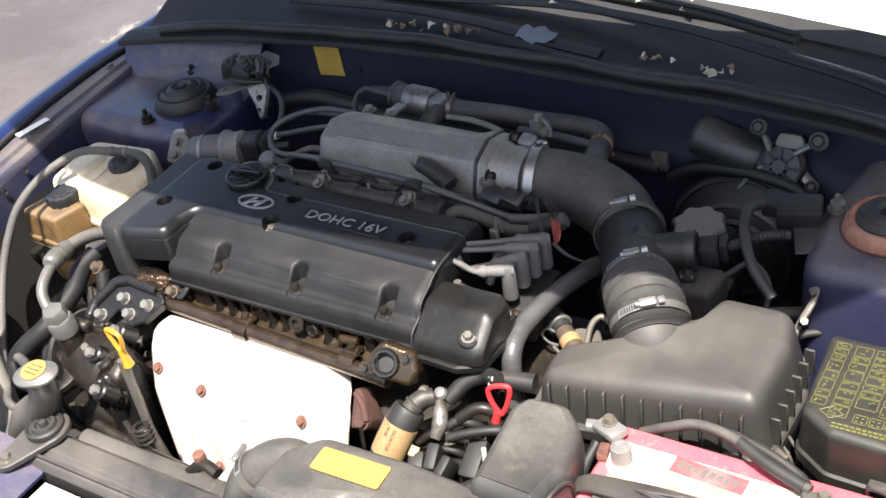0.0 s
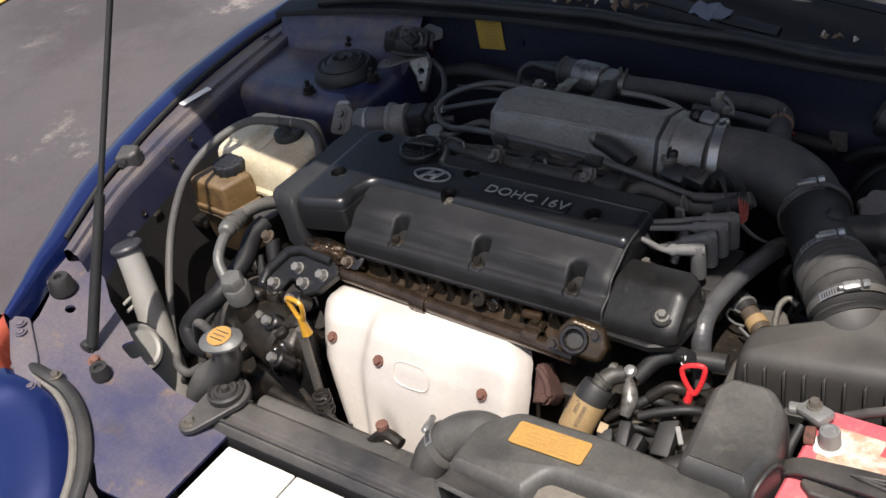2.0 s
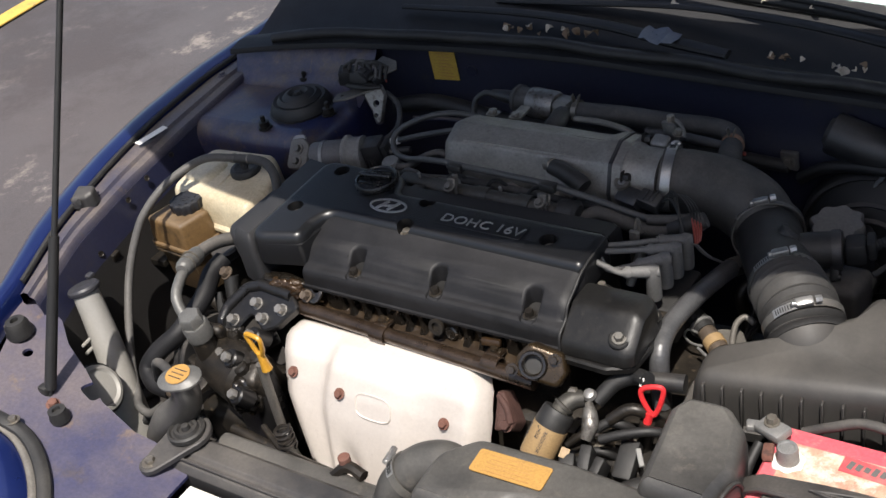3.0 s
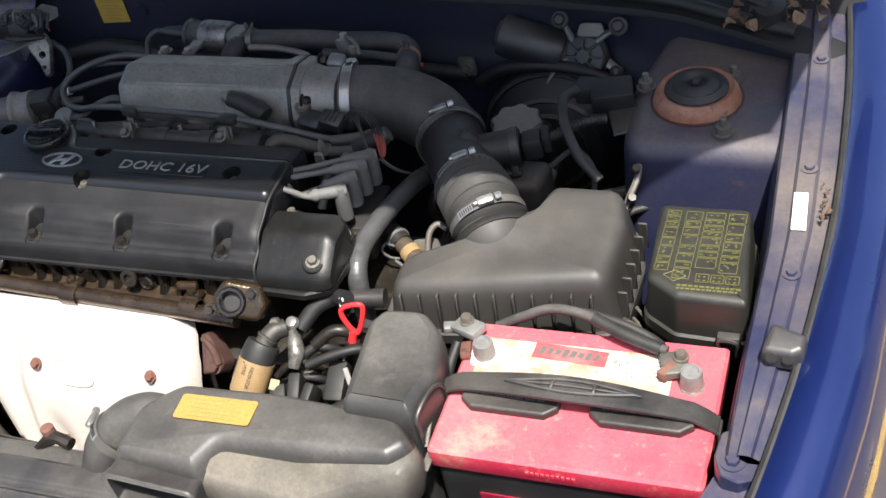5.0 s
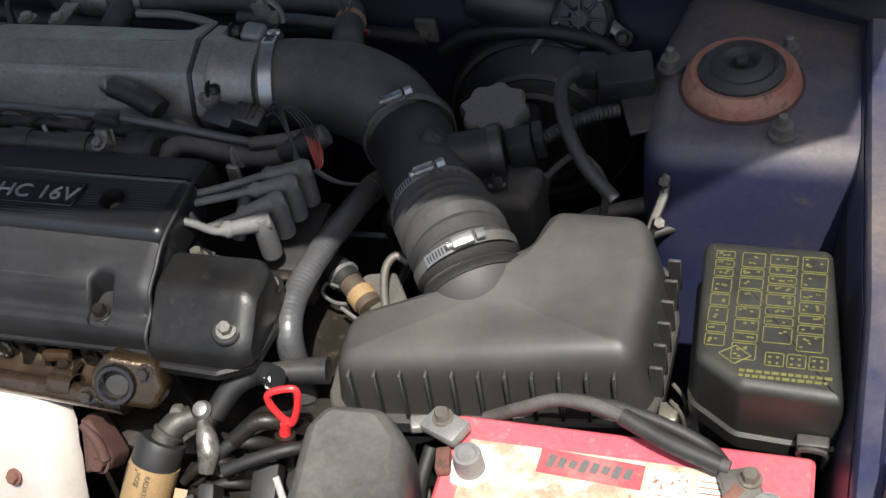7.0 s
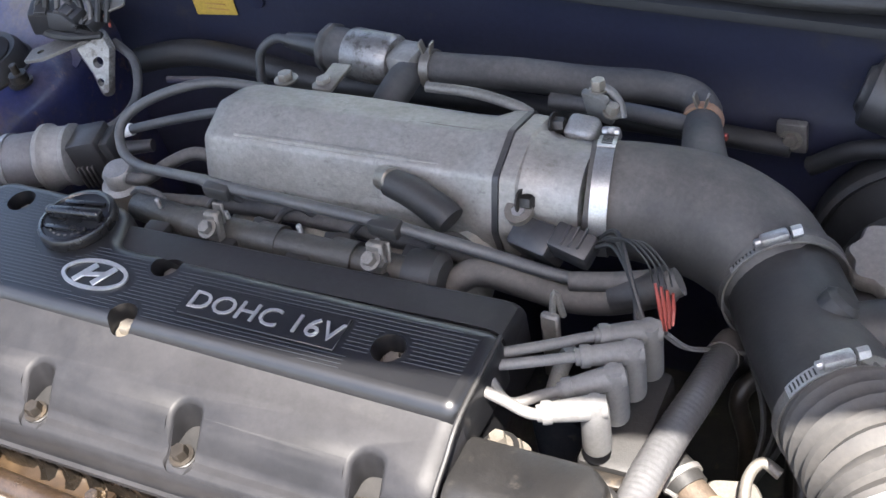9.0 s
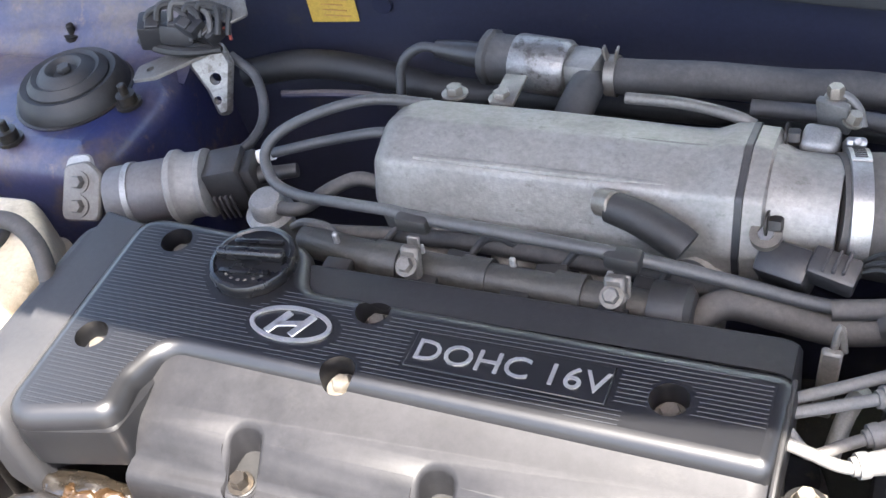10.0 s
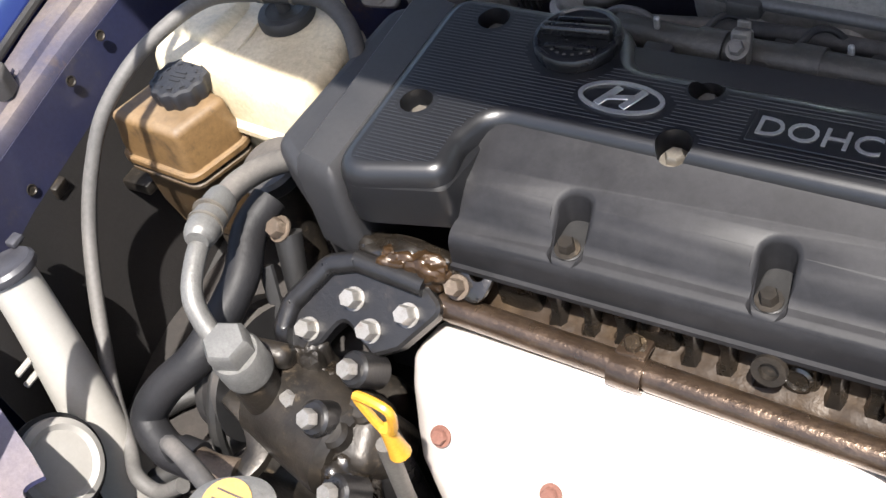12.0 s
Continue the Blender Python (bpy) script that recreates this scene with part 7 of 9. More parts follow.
def rad_mount(at, bolt, turn):
    """A rubber bush in a pressed ear, bolted to the beam."""
    t = thing("radiator_mount", (at[0], at[1], at[2] - 0.02), "black rubber radiator mount in a bolted steel ear", "mount", "radiator mounts")
    a, b = V(*at), V(*bolt)
    d = (b - a)
    d.z = 0
    side = V(-d.y, d.x, 0).normalized()
    u = d.normalized()
    o = []
    for i in range(17):
        g = math.pi * (i / 16) + math.pi / 2
        o.append(Vector((a.x, a.y)) + 0.030 * (math.cos(g) * Vector(u[:2]) + math.sin(g) * Vector(side[:2])))
    for i in range(9):
        g = -math.pi / 2 + math.pi * (i / 8)
        o.append(Vector((b.x, b.y)) + 0.0155 * (math.cos(g) * Vector(u[:2]) + math.sin(g) * Vector(side[:2])))
    bm = new_bm()
    lo, hi = b.z, a.z

    def hz(p):
        f = max(0, min(1, ((p.x - a.x) * u.x + (p.y - a.y) * u.y - 0.026) / 0.012))
        return hi + (lo - hi) * f
    loft(bm, [[V(p.x, p.y, hz(p) - 0.006) for p in o], [V(p.x, p.y, hz(p)) for p in o], [V(p.x, p.y, hz(p) + 0.0015) for p in inset(o, 0.0015)]])
    part("ear", bm, "beam", t, "dusty black pressed ear", 30)
    part("bush", P(lathe, [(0, 0), (0.024, 0), (0.024, 0.006), (0.0215, 0.008), (0.019, 0.005), (0.0165, 0.005), (0.0145, 0.009), (0.011, 0.009), (0.009, 0.006), (0.006, 0.006), (0.0045, 0.012), (0, 0.013)], a + V(0, 0, 0.0005), (0, 0, 1), 32), "rubber", t, "ringed rubber bush")
    part("mount_bolt", P(hexbolt, b + V(0, 0, 0.001), (0, 0, 1), 0.0065, 0.006, 0.011), "bolt", t)
    return t


rad_mount((-0.312, 0.530, 0.737), (-0.330, 0.478, 0.7275), 0)
rad_mount((0.211, 0.513, 0.735), (0.268, 0.490, 0.725), 0)

front = thing("front_panel", (0.0, 0.42, 0.55), "sun-bleached white front panel ahead of the radiator", "panel")
for x0, x1 in ((-0.272, -0.163), (-0.160, 0.30)):
    part("panel_plate", P(box, ((x0 + x1) / 2, 0.4275, 0.708), (x1 - x0, 0.104, 0.006), 0.002, 2), "white", front, "bleached white plate")

# ---- headlamp corner ----
hl = thing("headlamp", (-0.50, 0.36, 0.60), "headlamp corner with blue surround and dark rubber edge", "headlamp")
pts = [(-0.565, 0.428, 0.782), (-0.525, 0.428, 0.779), (-0.490, 0.428, 0.768), (-0.455, 0.415, 0.757), (-0.420, 0.390, 0.745), (-0.392, 0.358, 0.733), (-0.375, 0.325, 0.722)]
edge = smooth_path(pts, 3)
rows = []
for i, a in enumerate(edge):
    t = i / (len(edge) - 1)
    rows.append([a + V(-0.010 - dx * (0.35 + 0.65 * t ** 0.5), -0.012 - dy, dz) for dx, dy, dz in ((0, 0, -0.004), (0.008, 0.010, 0.008), (0.030, 0.034, 0.013), (0.060, 0.062, 0.006), (0.090, 0.090, -0.014), (0.115, 0.115, -0.045), (0.13, 0.13, -0.10))])
part("blue_surround", P(sheet, rows, 0.003, (0.3, 0.4, -0.8)), "paint", hl, "glossy blue surround", 60)
part("rubber_edge", P(tube, pts, 0.0095, 10, 6, flat=0.7), "rubber", hl, "dark worn rubber edge")
part("edge_strip", P(tube, [(p[0] - 0.012, p[1] - 0.009, p[2] + 0.001) for p in pts], 0.0055, 10, 6, flat=0.6), "lead3", hl, "worn metal strip")
part("edge_bolt", P(hexbolt, (-0.508, 0.432, 0.779), (0, 0, 1), 0.006, 0.005, 0.009), "bolt", hl)
part("lens", P(lathe, [(0, 0), (0.05, 0), (0.048, 0.02), (0.035, 0.034), (0, 0.04)], (-0.545, 0.335, 0.665), (-0.3, -0.7, 0.5), 30), "white", hl, "pale headlamp lens")
turn = thing("turn_signal_lamp", (-0.655, 0.45, 0.74), "red-orange turn signal lamp at the wing's front end", "lamp")
part("lens", P(molded, fillet([(-0.745, 0.425), (-0.672, 0.395), (-0.662, 0.440), (-0.688, 0.492), (-0.705, 0.512)], 0.012, 5), dome(0.70, 0.772, 0.02)), "lamp_red", turn, "red-orange lens")
part("base", P(molded, fillet([(-0.748, 0.420), (-0.669, 0.390), (-0.658, 0.440), (-0.684, 0.494), (-0.704, 0.516)], 0.012, 5), [(0.68, 0), (0.705, 0)]), "rubber", turn, "dark lamp base")
strip = thing("wing_bracket", (-0.58, 0.44, 0.77), "dusty grey bolted bracket strip", "bracket")
bm = P(molded, fillet([(-0.630, 0.467), (-0.607, 0.481), (-0.556, 0.445), (-0.500, 0.400), (-0.512, 0.380), (-0.577, 0.420)], 0.008, 4), [(0.7885, 0), (0.7940, 0), (0.7950, 0.001)])
for v in bm.verts:
    v.co.z += 0.313 * (abs(v.co.x) - 0.575)
part("strip", bm, "panel", strip)
for p in ((-0.607, 0.466), (-0.596, 0.456), (-0.524, 0.404)):
    part("strip_bolt", P(hexbolt, (p[0], p[1], 0.795 + 0.313 * (abs(p[0]) - 0.575)), (0, 0, 1), 0.0055, 0.003, 0.008), "panel", strip)

# ---- strut tower tops ----


def tower_top(cx, cy, z, ring, studs, s=1.0):
    t = thing("strut_mount", (cx, cy, z), "ringed black rubber strut mount on the suspension tower" if ring == "rubber" else "rust-ringed strut mount with black rubber dome", "strut mount", "strut mounts")
    part("ring", P(lathe, [(0.030, 0), (0.049 * s, -0.004), (0.050 * s, 0.004), (0.047 * s, 0.014), (0.042, 0.020), (0.036, 0.018), (0.034, 0.004), (0.030, 0)], (cx, cy, z - 0.002), (0, 0, 1), 44), ring, t, "rusty steel ring" if ring == "rustring" else "thick rubber ring")
    part("dome", P(lathe, [(0, 0.004), (0.037, 0.004), (0.036, 0.018), (0.030, 0.024), (0.026, 0.022), (0.022, 0.026), (0.016, 0.028), (0.013, 0.026), (0.0105, 0.022), (0, 0.022)], (cx, cy, z), (0, 0, 1), 40), "rubber", t, "dusty black ringed dome")
    part("seat_ring", P(lathe, [(0.046 * s, 0), (0.0522 * s, 0.0), (0.0526 * s, 0.0012), (0.051 * s, 0.002), (0.046 * s, 0.0015), (0.046 * s, 0)], (cx, cy, z), (0, 0, 1), 44), "rustdark" if ring == "rustring" else "dark", t, "rust-stained seat edge")
    part("centre_nut", P(hexbolt, (cx, cy, z + 0.0235), (0, 0, 1), 0.0062, 0.005, 0.0), "rubber", t)
    for dx, dy in studs:
        st = part("stud_nut", P(lathe, [(0, 0), (0.0115, 0), (0.0115, 0.003), (0.0085, 0.003), (0.0085, 0.011), (0, 0.012)], (cx + dx, cy + dy, z), (0, 0, 1), 12), "dark" if ring == "rubber" else "lead3", t)
        part("stud", P(cyl, (cx + dx, cy + dy, z + 0.01), (cx + dx, cy + dy, z + 0.021), 0.0038, 10), "dark" if ring == "rubber" else "lead3", st)
    return t


rows = []
for i in range(15):
    x = -0.712 + 0.262 * i / 14
    drop = 0.016 * max(0.0, (x + 0.50) / 0.05)
    yb = interp(FW, x) - 0.0035
    row = []
    for k in range(13):
        t = k / 12
        bead = 0.0035 * max(0.0, 1 - abs(t - 0.42 - 0.8 * (x + 0.6)) / 0.09) + 0.003 * max(0.0, 1 - abs(t - 0.78 - 0.5 * (x + 0.6)) / 0.09)
        row.append((x, 1.128 + (yb - 1.128) * t, 0.8505 + (cowl_z(x) - 0.862) * t ** 1.7 - drop * (1 - t) + bead))
    rows.append(row)
part("tower_brace", P(sheet, rows, 0.0015), "towerblue", car, "dusty beaded panel between tower and bulkhead", 60)
tower_top(-0.530, 1.085, 0.850, "rubber", [(0.062, -0.008), (-0.045, 0.068), (-0.020, -0.068)])
tower_top(0.531, 1.078, 0.838, "rustring", [(0.036, 0.040), (0.038, -0.062), (-0.062, 0.02)], 1.0)

# bracket with plugs beside the tower
plug = thing("wiring_bracket", (-0.43, 1.11, 0.83), "dusty steel bracket with tangled wiring plugs", "wiring")
bm = P(molded, fillet([(-0.033, -0.012), (-0.010, -0.018), (0.034, -0.003), (0.030, 0.014), (-0.006, 0.016), (-0.032, 0.010)], 0.005, 4), [(-0.0015, 0), (0.0008, 0), (0.0015, 0.0008)], pose(-0.436, 1.108, 0.872, -4, -8, 22))
part("bracket_plate", carve(bm, P(cyl, V(-0.452, 1.100, 0.84), V(-0.452, 1.100, 0.90), 0.0035)), "lead3", plug, "dusty grey plate")
bm = P(molded, fillet([(-0.021, 0.016), (-0.008, 0.030), (0.013, 0.030), (0.019, 0.012), (0.013, -0.010), (0.008, -0.031), (-0.004, -0.033), (-0.009, -0.010)], 0.007, 4), [(-0.002, 0), (0.0, 0.001), (0.003, 0.004)], pose(-0.404, 1.116, 0.853, 68, 0, 20))
for z, r in ((0.855, 0.0048), (0.838, 0.0034)):
    bm = carve(bm, P(cyl, V(-0.402, 1.09, z), V(-0.402, 1.15, z), r))
part("silver_tab", bm, "foil", plug, "crumpled silver tab")
for x, y, z, sx, sy, sz, a, rz in ((-0.451, 1.122, 0.894, 0.026, 0.022, 0.026, 12, 25), (-0.428, 1.124, 0.893, 0.030, 0.020, 0.018, -10, 10), (-0.414, 1.122, 0.902, 0.024, 0.016, 0.012, 14, -18), (-0.462, 1.130, 0.890, 0.016, 0.018, 0.020, 0, 40), (-0.400, 1.128, 0.892, 0.018, 0.016, 0.014, 20, -30)):
    pb = part("plug_body", P(box, (x, y, z), (sx, sy, sz), 0.003, 2, rot(a, 10, rz)), "timing", plug, "dusty black plug")
    part("plug_latch", P(box, V(x, y, z) + rot(a, 10, rz) @ V(0, -sy * 0.2, sz * 0.55), (sx * 0.45, sy * 0.6, 0.003), 0.0008, 1, rot(a, 10, rz)), "black", pb)
bm = P(molded, fillet([(-0.020, -0.010), (0.014, -0.014), (0.024, 0.000), (0.010, 0.014), (-0.018, 0.012)], 0.004, 3), [(-0.001, 0), (0.0008, 0), (0.0014, 0.0006)], pose(-0.392, 1.146, 0.905, 14, 8, -12))
part("upper_plate", bm, "lead3", plug, "dusty grey upper plate")
for k in range(5):
    b0 = V(-0.455 + 0.011 * k, 1.116 + 0.003 * k, 0.902 + 0.002 * (k % 2))
    part("wire_loop", P(tube, [b0, b0 + V(0.006, 0.006, 0.011 + 0.003 * (k % 3)), b0 + V(0.024, 0.012, 0.013 - 0.002 * k), b0 + V(0.040 - 0.003 * k, 0.008, 0.004), b0 + V(0.044 - 0.004 * k, -0.002, -0.010)], 0.0026 + 0.0006 * (k % 2), 8, 6), "hosegrey" if k == 2 else "rubber", plug)
for k in range(3):
    part("taped_wire", P(tube, [(-0.470, 1.120 + 0.006 * k, 0.884 + 0.003 * k), (-0.445, 1.114 + 0.007 * k, 0.882), (-0.415, 1.110 + 0.008 * k, 0.884), (-0.392, 1.122, 0.880)], (0.003, 0.0045, 0.004, 0.003), 8, 6), "rubber", plug, "taped wiring bundle")
part("drop_hose", P(tube, [(-0.398, 1.138, 0.862), (-0.372, 1.128, 0.850), (-0.352, 1.098, 0.838), (-0.350, 1.07, 0.832), (-0.365, 1.045, 0.828)], 0.0042, 10, 8), "loom", plug, "thin drooping hose")
part("red_wire", P(tube, [(-0.392, 1.134, 0.893), (-0.386, 1.132, 0.890), (-0.383, 1.128, 0.886)], 0.0014, 6, 4), "orange", plug, "faded red wire end")

# canister at the tank
can = thing("purge_canister", (-0.40, 1.0, 0.78), "grey cylindrical purge valve on a bolted bracket", "valve")
a, b = V(-0.436, 0.990, 0.829), V(-0.350, 1.020, 0.832)
ax = (b - a).normalized()
part("canister_body", P(lathe, [(0, 0), (0.0225, 0), (0.0235, 0.002), (0.0245, 0.052), (0.0235, 0.054), (0, 0.054)], a, ax, 36), "candark", can, "dark grey can")
part("canister_ring", P(lathe, [(0, 0.052), (0.0275, 0.052), (0.0295, 0.054), (0.0295, 0.058), (0.0270, 0.061), (0.0262, 0.063), (0.0255, 0.076), (0.0270, 0.078), (0.0270, 0.081), (0.020, 0.083), (0, 0.083)], a, ax, 40), "greycan", can, "pale grey rolled ring")
part("clip_strap", P(lathe, [(0.0238, 0.016), (0.0252, 0.016), (0.0252, 0.021), (0.0238, 0.021), (0.0238, 0.016)], a, ax, 30), "lead", can, "pale metal strap")
part("black_end", P(box, a + ax * 0.098, (0.030, 0.034, 0.042), 0.004, 2, rot(0, -7, 17)), "black", can, "black plug housing")
for k in range(4):
    part("end_fin", P(box, a + ax * (0.092 + 0.0045 * k) + V(0, -0.012, -0.012), (0.0022, 0.018, 0.022), 0.0006, 1, rot(0, -7, 17)), "black", can)
m_pl = pose(-0.458, 0.982, 0.836, 48, 0, 8)
part("mount_plate", P(molded, fillet([(-0.019, -0.022), (0.016, -0.022), (0.017, 0.016), (0.004, 0.026), (-0.017, 0.022)], 0.008, 5), [(-0.002, 0), (0.0005, 0), (0.002, 0.0015)], m_pl), "lead3", can, "dusty bolted mounting plate")
part("plate_ear", P(molded, fillet([(-0.022, 0.010), (0.008, 0.018), (0.004, 0.032), (-0.016, 0.030)], 0.008, 5), [(-0.006, 0), (-0.003, 0.001)], m_pl), "lead", can, "pale bracket ear")
for yy in (-0.010, 0.009):
    part("plate_bolt", P(hexbolt, m_pl @ V(-0.002, yy, 0.002), m_pl.to_3x3() @ V(0, 0, 1), 0.0056, 0.006, 0.0088), "lead3", can)
part("end_plate", P(box, a + ax * 0.117, (0.010, 0.028, 0.034), 0.003, 2, rot(0, -7, 17)), "rubber", can)
part("nozzle", P(tube, [a + ax * 0.118, a + ax * 0.135, a + ax * 0.152], (0.008, 0.006, 0.0055), 12, 3), "black", can)

# vacuum lines over the plenum
vac = thing("vacuum_lines", (-0.25, 1.03, 0.83), "thin dusty grey vacuum hoses looping beside the plenum", "hose")
part("loop_line", P(tube, [(-0.185, 1.078, 0.880), (-0.225, 1.066, 0.889), (-0.262, 1.052, 0.885), (-0.295, 1.040, 0.872), (-0.306, 1.026, 0.860), (-0.292, 1.008, 0.850), (-0.262, 0.995, 0.852), (-0.222, 0.978, 0.868), (-0.170, 0.966, 0.879)], 0.0042, 10, 8), "loom", vac)
part("cable_run", P(tube, [(-0.172, 0.966, 0.879), (-0.150, 0.962, 0.880), (-0.08, 0.958, 0.880), (-0.010, 0.956, 0.877), (0.05, 0.965, 0.858), (0.108, 0.976, 0.836), (0.150, 0.985, 0.830)], 0.0045, 10, 8), "loom", vac, "dusty throttle cable sheath")
part("white_joint", P(tube, [(-0.327, 1.040, 0.842), (-0.312, 1.043, 0.846)], 0.0055, 10, 3), "white", vac, "white plastic joint")
part("side_line", P(tube, [(-0.314, 1.042, 0.846), (-0.268, 1.052, 0.856), (-0.225, 1.056, 0.866), (-0.205, 1.054, 0.868)], 0.0042, 10, 6), "loom", vac)
part("low_line", P(tube, [(-0.290, 0.998, 0.833), (-0.268, 0.998, 0.836), (-0.248, 1.010, 0.846), (-0.228, 1.022, 0.850), (-0.205, 1.022, 0.846)], 0.0055, 10, 6), "hose", vac)
part("thin_line", P(tube, [(-0.262, 0.975, 0.84), (-0.245, 0.970, 0.852), (-0.225, 0.968, 0.850), (-0.21, 0.955, 0.84)], 0.0032, 8, 6), "loom", vac)
for x, y, z in ((-0.152, 0.960, 0.878), (-0.010, 0.954, 0.876)):
    c = part("cable_clip", P(box, (x, y, z), (0.024, 0.013, 0.012), 0.003, 2, rot(0, 0, -4)), "rubber", vac, "black cable clip")
    part("clip_leg", P(box, (x + 0.002, y - 0.012, z - 0.016), (0.009, 0.003, 0.024), 0.001, 1, rot(-14, 0, 0)), "lead3", c)
    part("clip_bolt", P(hexbolt, (x + 0.002, y - 0.016, z - 0.016), (0, -0.8, 0.5), 0.0045, 0.004), "lead3", c)

pres = thing("pressure_regulator", (-0.301, 1.0, 0.80), "pale round fuel pressure regulator cap", "regulator")
part("regulator_cap", P(lathe, [(0, -0.03), (0.015, -0.03), (0.016, -0.010), (0.019, -0.008), (0.019, -0.005), (0.0135, -0.003), (0.0135, 0.008), (0.011, 0.0115), (0, 0.012)], (-0.299, 1.000, 0.830), (0.05, -0.1, 1), 28), "lead", pres)

frail = thing("fuel_rail", (-0.12, 0.945, 0.83), "dusty grey metal fuel rail with injectors", "fuel rail")
part("rail_tube", P(tube, [(-0.245, 0.962, 0.842), (-0.18, 0.951, 0.846), (-0.10, 0.946, 0.848), (0.0, 0.944, 0.846), (0.02, 0.944, 0.845)], 0.0115, 16, 5), "railgrime", frail, "grimy rail tube")
part("rail_end", P(lathe, [(0, 0), (0.018, 0), (0.019, 0.004), (0.019, 0.022), (0.014, 0.026), (0, 0.026)], (0.008, 0.944, 0.8455), (1, 0, 0), 24), "rubber", frail, "rounded rail damper")
for i in range(4):
    x = -0.205 + 0.064 * i
    inj = part("injector", P(tube, [(x, 0.946, 0.840), (x, 0.940, 0.815), (x, 0.932, 0.790)], (0.011, 0.009, 0.008), 12, 4), "black", frail, "black injector")
    part("injector_clip", P(box, (x, 0.936, 0.848), (0.020, 0.012, 0.010), 0.002), "rubber", inj)
    part("white_clip", P(box, (x - 0.006, 0.952, 0.860), (0.004, 0.004, 0.010), 0.001, 1), "lead", inj)
for x in (-0.148, -0.012):
    part("rail_bracket", P(box, (x, 0.938, 0.862), (0.013, 0.008, 0.026), 0.002, 1, rot(-12, 0, 0)), "lead3", frail)
    part("rail_bolt", P(hexbolt, (x, 0.931, 0.866), (0, -0.5, 0.85), 0.0052, 0.005, 0.0075), "lead3", frail)
for i in range(4):
    x = -0.190 + 0.064 * i
    ip = part("injector_plug", P(box, (x, 0.9615, 0.838), (0.022, 0.020, 0.017), 0.003, 2, rot(25, 0, 8 * (-1) ** i)), "rubber", frail, "black injector plug")
    part("plug_wire_clip", P(tube, [(x - 0.010, 0.956, 0.848), (x, 0.953, 0.851), (x + 0.010, 0.956, 0.848)], 0.0009, 6, 4), "lead", ip)
    part("plug_lead", P(tube, [(x + 0.004, 0.968, 0.842), (x + 0.012, 0.978, 0.850), (x + 0.022, 0.984, 0.848), (x + 0.034, 0.985, 0.838)], 0.0026, 8, 5), "rubber", frail)
part("injector_harness", P(tube, [(-0.235, 0.978, 0.836), (-0.15, 0.985, 0.838), (-0.06, 0.984, 0.836), (0.03, 0.978, 0.834), (0.08, 0.975, 0.826)], 0.0062, 10, 8), "hose", frail, "dusty black injector harness")
for i in range(3):
    part("rail_cup", P(lathe, [(0, -0.010), (0.0138, -0.010), (0.0138, 0.010), (0, 0.010)], (-0.172 + 0.064 * i, 0.9495 - 0.002 * i, 0.8468), (1, -0.05, 0.01), 20), "railgrime", frail, "grimy rail boss")
# idle valve with its hose
iav = thing("idle_air_valve", (-0.11, 1.15, 0.84), "corroded metal idle air valve with black plug and hose", "valve")
vx = V(1, -0.12, 0.0).normalized()
v0 = V(-0.172, 1.156, 0.867)
part("valve_plug", P(tube, [v0 - vx * 0.045, v0 - vx * 0.02, v0], (0.007, 0.010, 0.0105), 12, 4), "black", iav, "black wiring plug")
part("plug_lead", P(tube, [v0 - vx * 0.044, v0 - vx * 0.062 + V(0, 0, -0.002), v0 - vx * 0.078 + V(0, -0.008, -0.016), v0 - vx * 0.080 + V(0, -0.02, -0.05)], 0.0042, 10, 6), "loom", iav)
part("black_collar", P(lathe, [(0, 0), (0.021, 0), (0.0225, 0.003), (0.0225, 0.006), (0.020, 0.008), (0.020, 0.026), (0.021, 0.028), (0, 0.028)], v0, vx, 10), "hose", iav, "black hexagon collar")
part("valve_can", P(lathe, [(0, 0), (0.0215, 0), (0.022, 0.003), (0.022, 0.040), (0.019, 0.044), (0, 0.044)], v0 + vx * 0.027, vx, 32), "foil", iav, "corroded silver can")
part("valve_block", P(box, v0 + vx * 0.082, (0.026, 0.030, 0.030), 0.006, 2, rot(0, 0, -6)), "alloy", iav)
part("outlet_elbow", P(tube, [v0 + vx * 0.086 + V(0, -0.004, -0.004), v0 + vx * 0.088 + V(0.0, -0.022, 0.0), v0 + vx * 0.083 + V(0, -0.046, -0.010), v0 + vx * 0.082 + V(0, -0.060, -0.022)], (0.012, 0.0135, 0.0135, 0.0125), 16, 6), "hose", iav, "short rubber elbow")
p0 = v0 + vx * 0.098
part("return_hose", P(tube, [p0, p0 + V(0.03, 0.003, -0.002), (0.00, 1.157, 0.860), (0.055, 1.168, 0.851), (0.100, 1.180, 0.844), (0.130, 1.180, 0.840), (0.146, 1.166, 0.838), (0.150, 1.146, 0.839)], 0.0135, 18, 8), "hose", iav, "dusty black return hose")
for c, axx in ((p0 + V(0.006, 0, 0), V(1, 0, 0)), (V(0.149, 1.152, 0.8385), V(-0.1, 1, -0.1))):
    cl = part("spring_clamp", P(lathe, [(0.0137, -0.004), (0.0155, -0.004), (0.0155, 0.004), (0.0137, 0.004), (0.0137, -0.004)], c, axx, 24), "bolt" if c.x < 0.1 else "rustclip", iav, "steel spring clamp")
    for q in (-1, 1):
        part("clamp_ear", P(box, c + V(0.004 * q, 0, 0.019), (0.0018, 0.007, 0.012), 0.0004, 1, rot(0, 14 * q, 0)), "bolt", cl)
part("wire_tag", P(box, (0.167, 1.146, 0.832), (0.005, 0.004, 0.005), 0.001), "orange", iav)

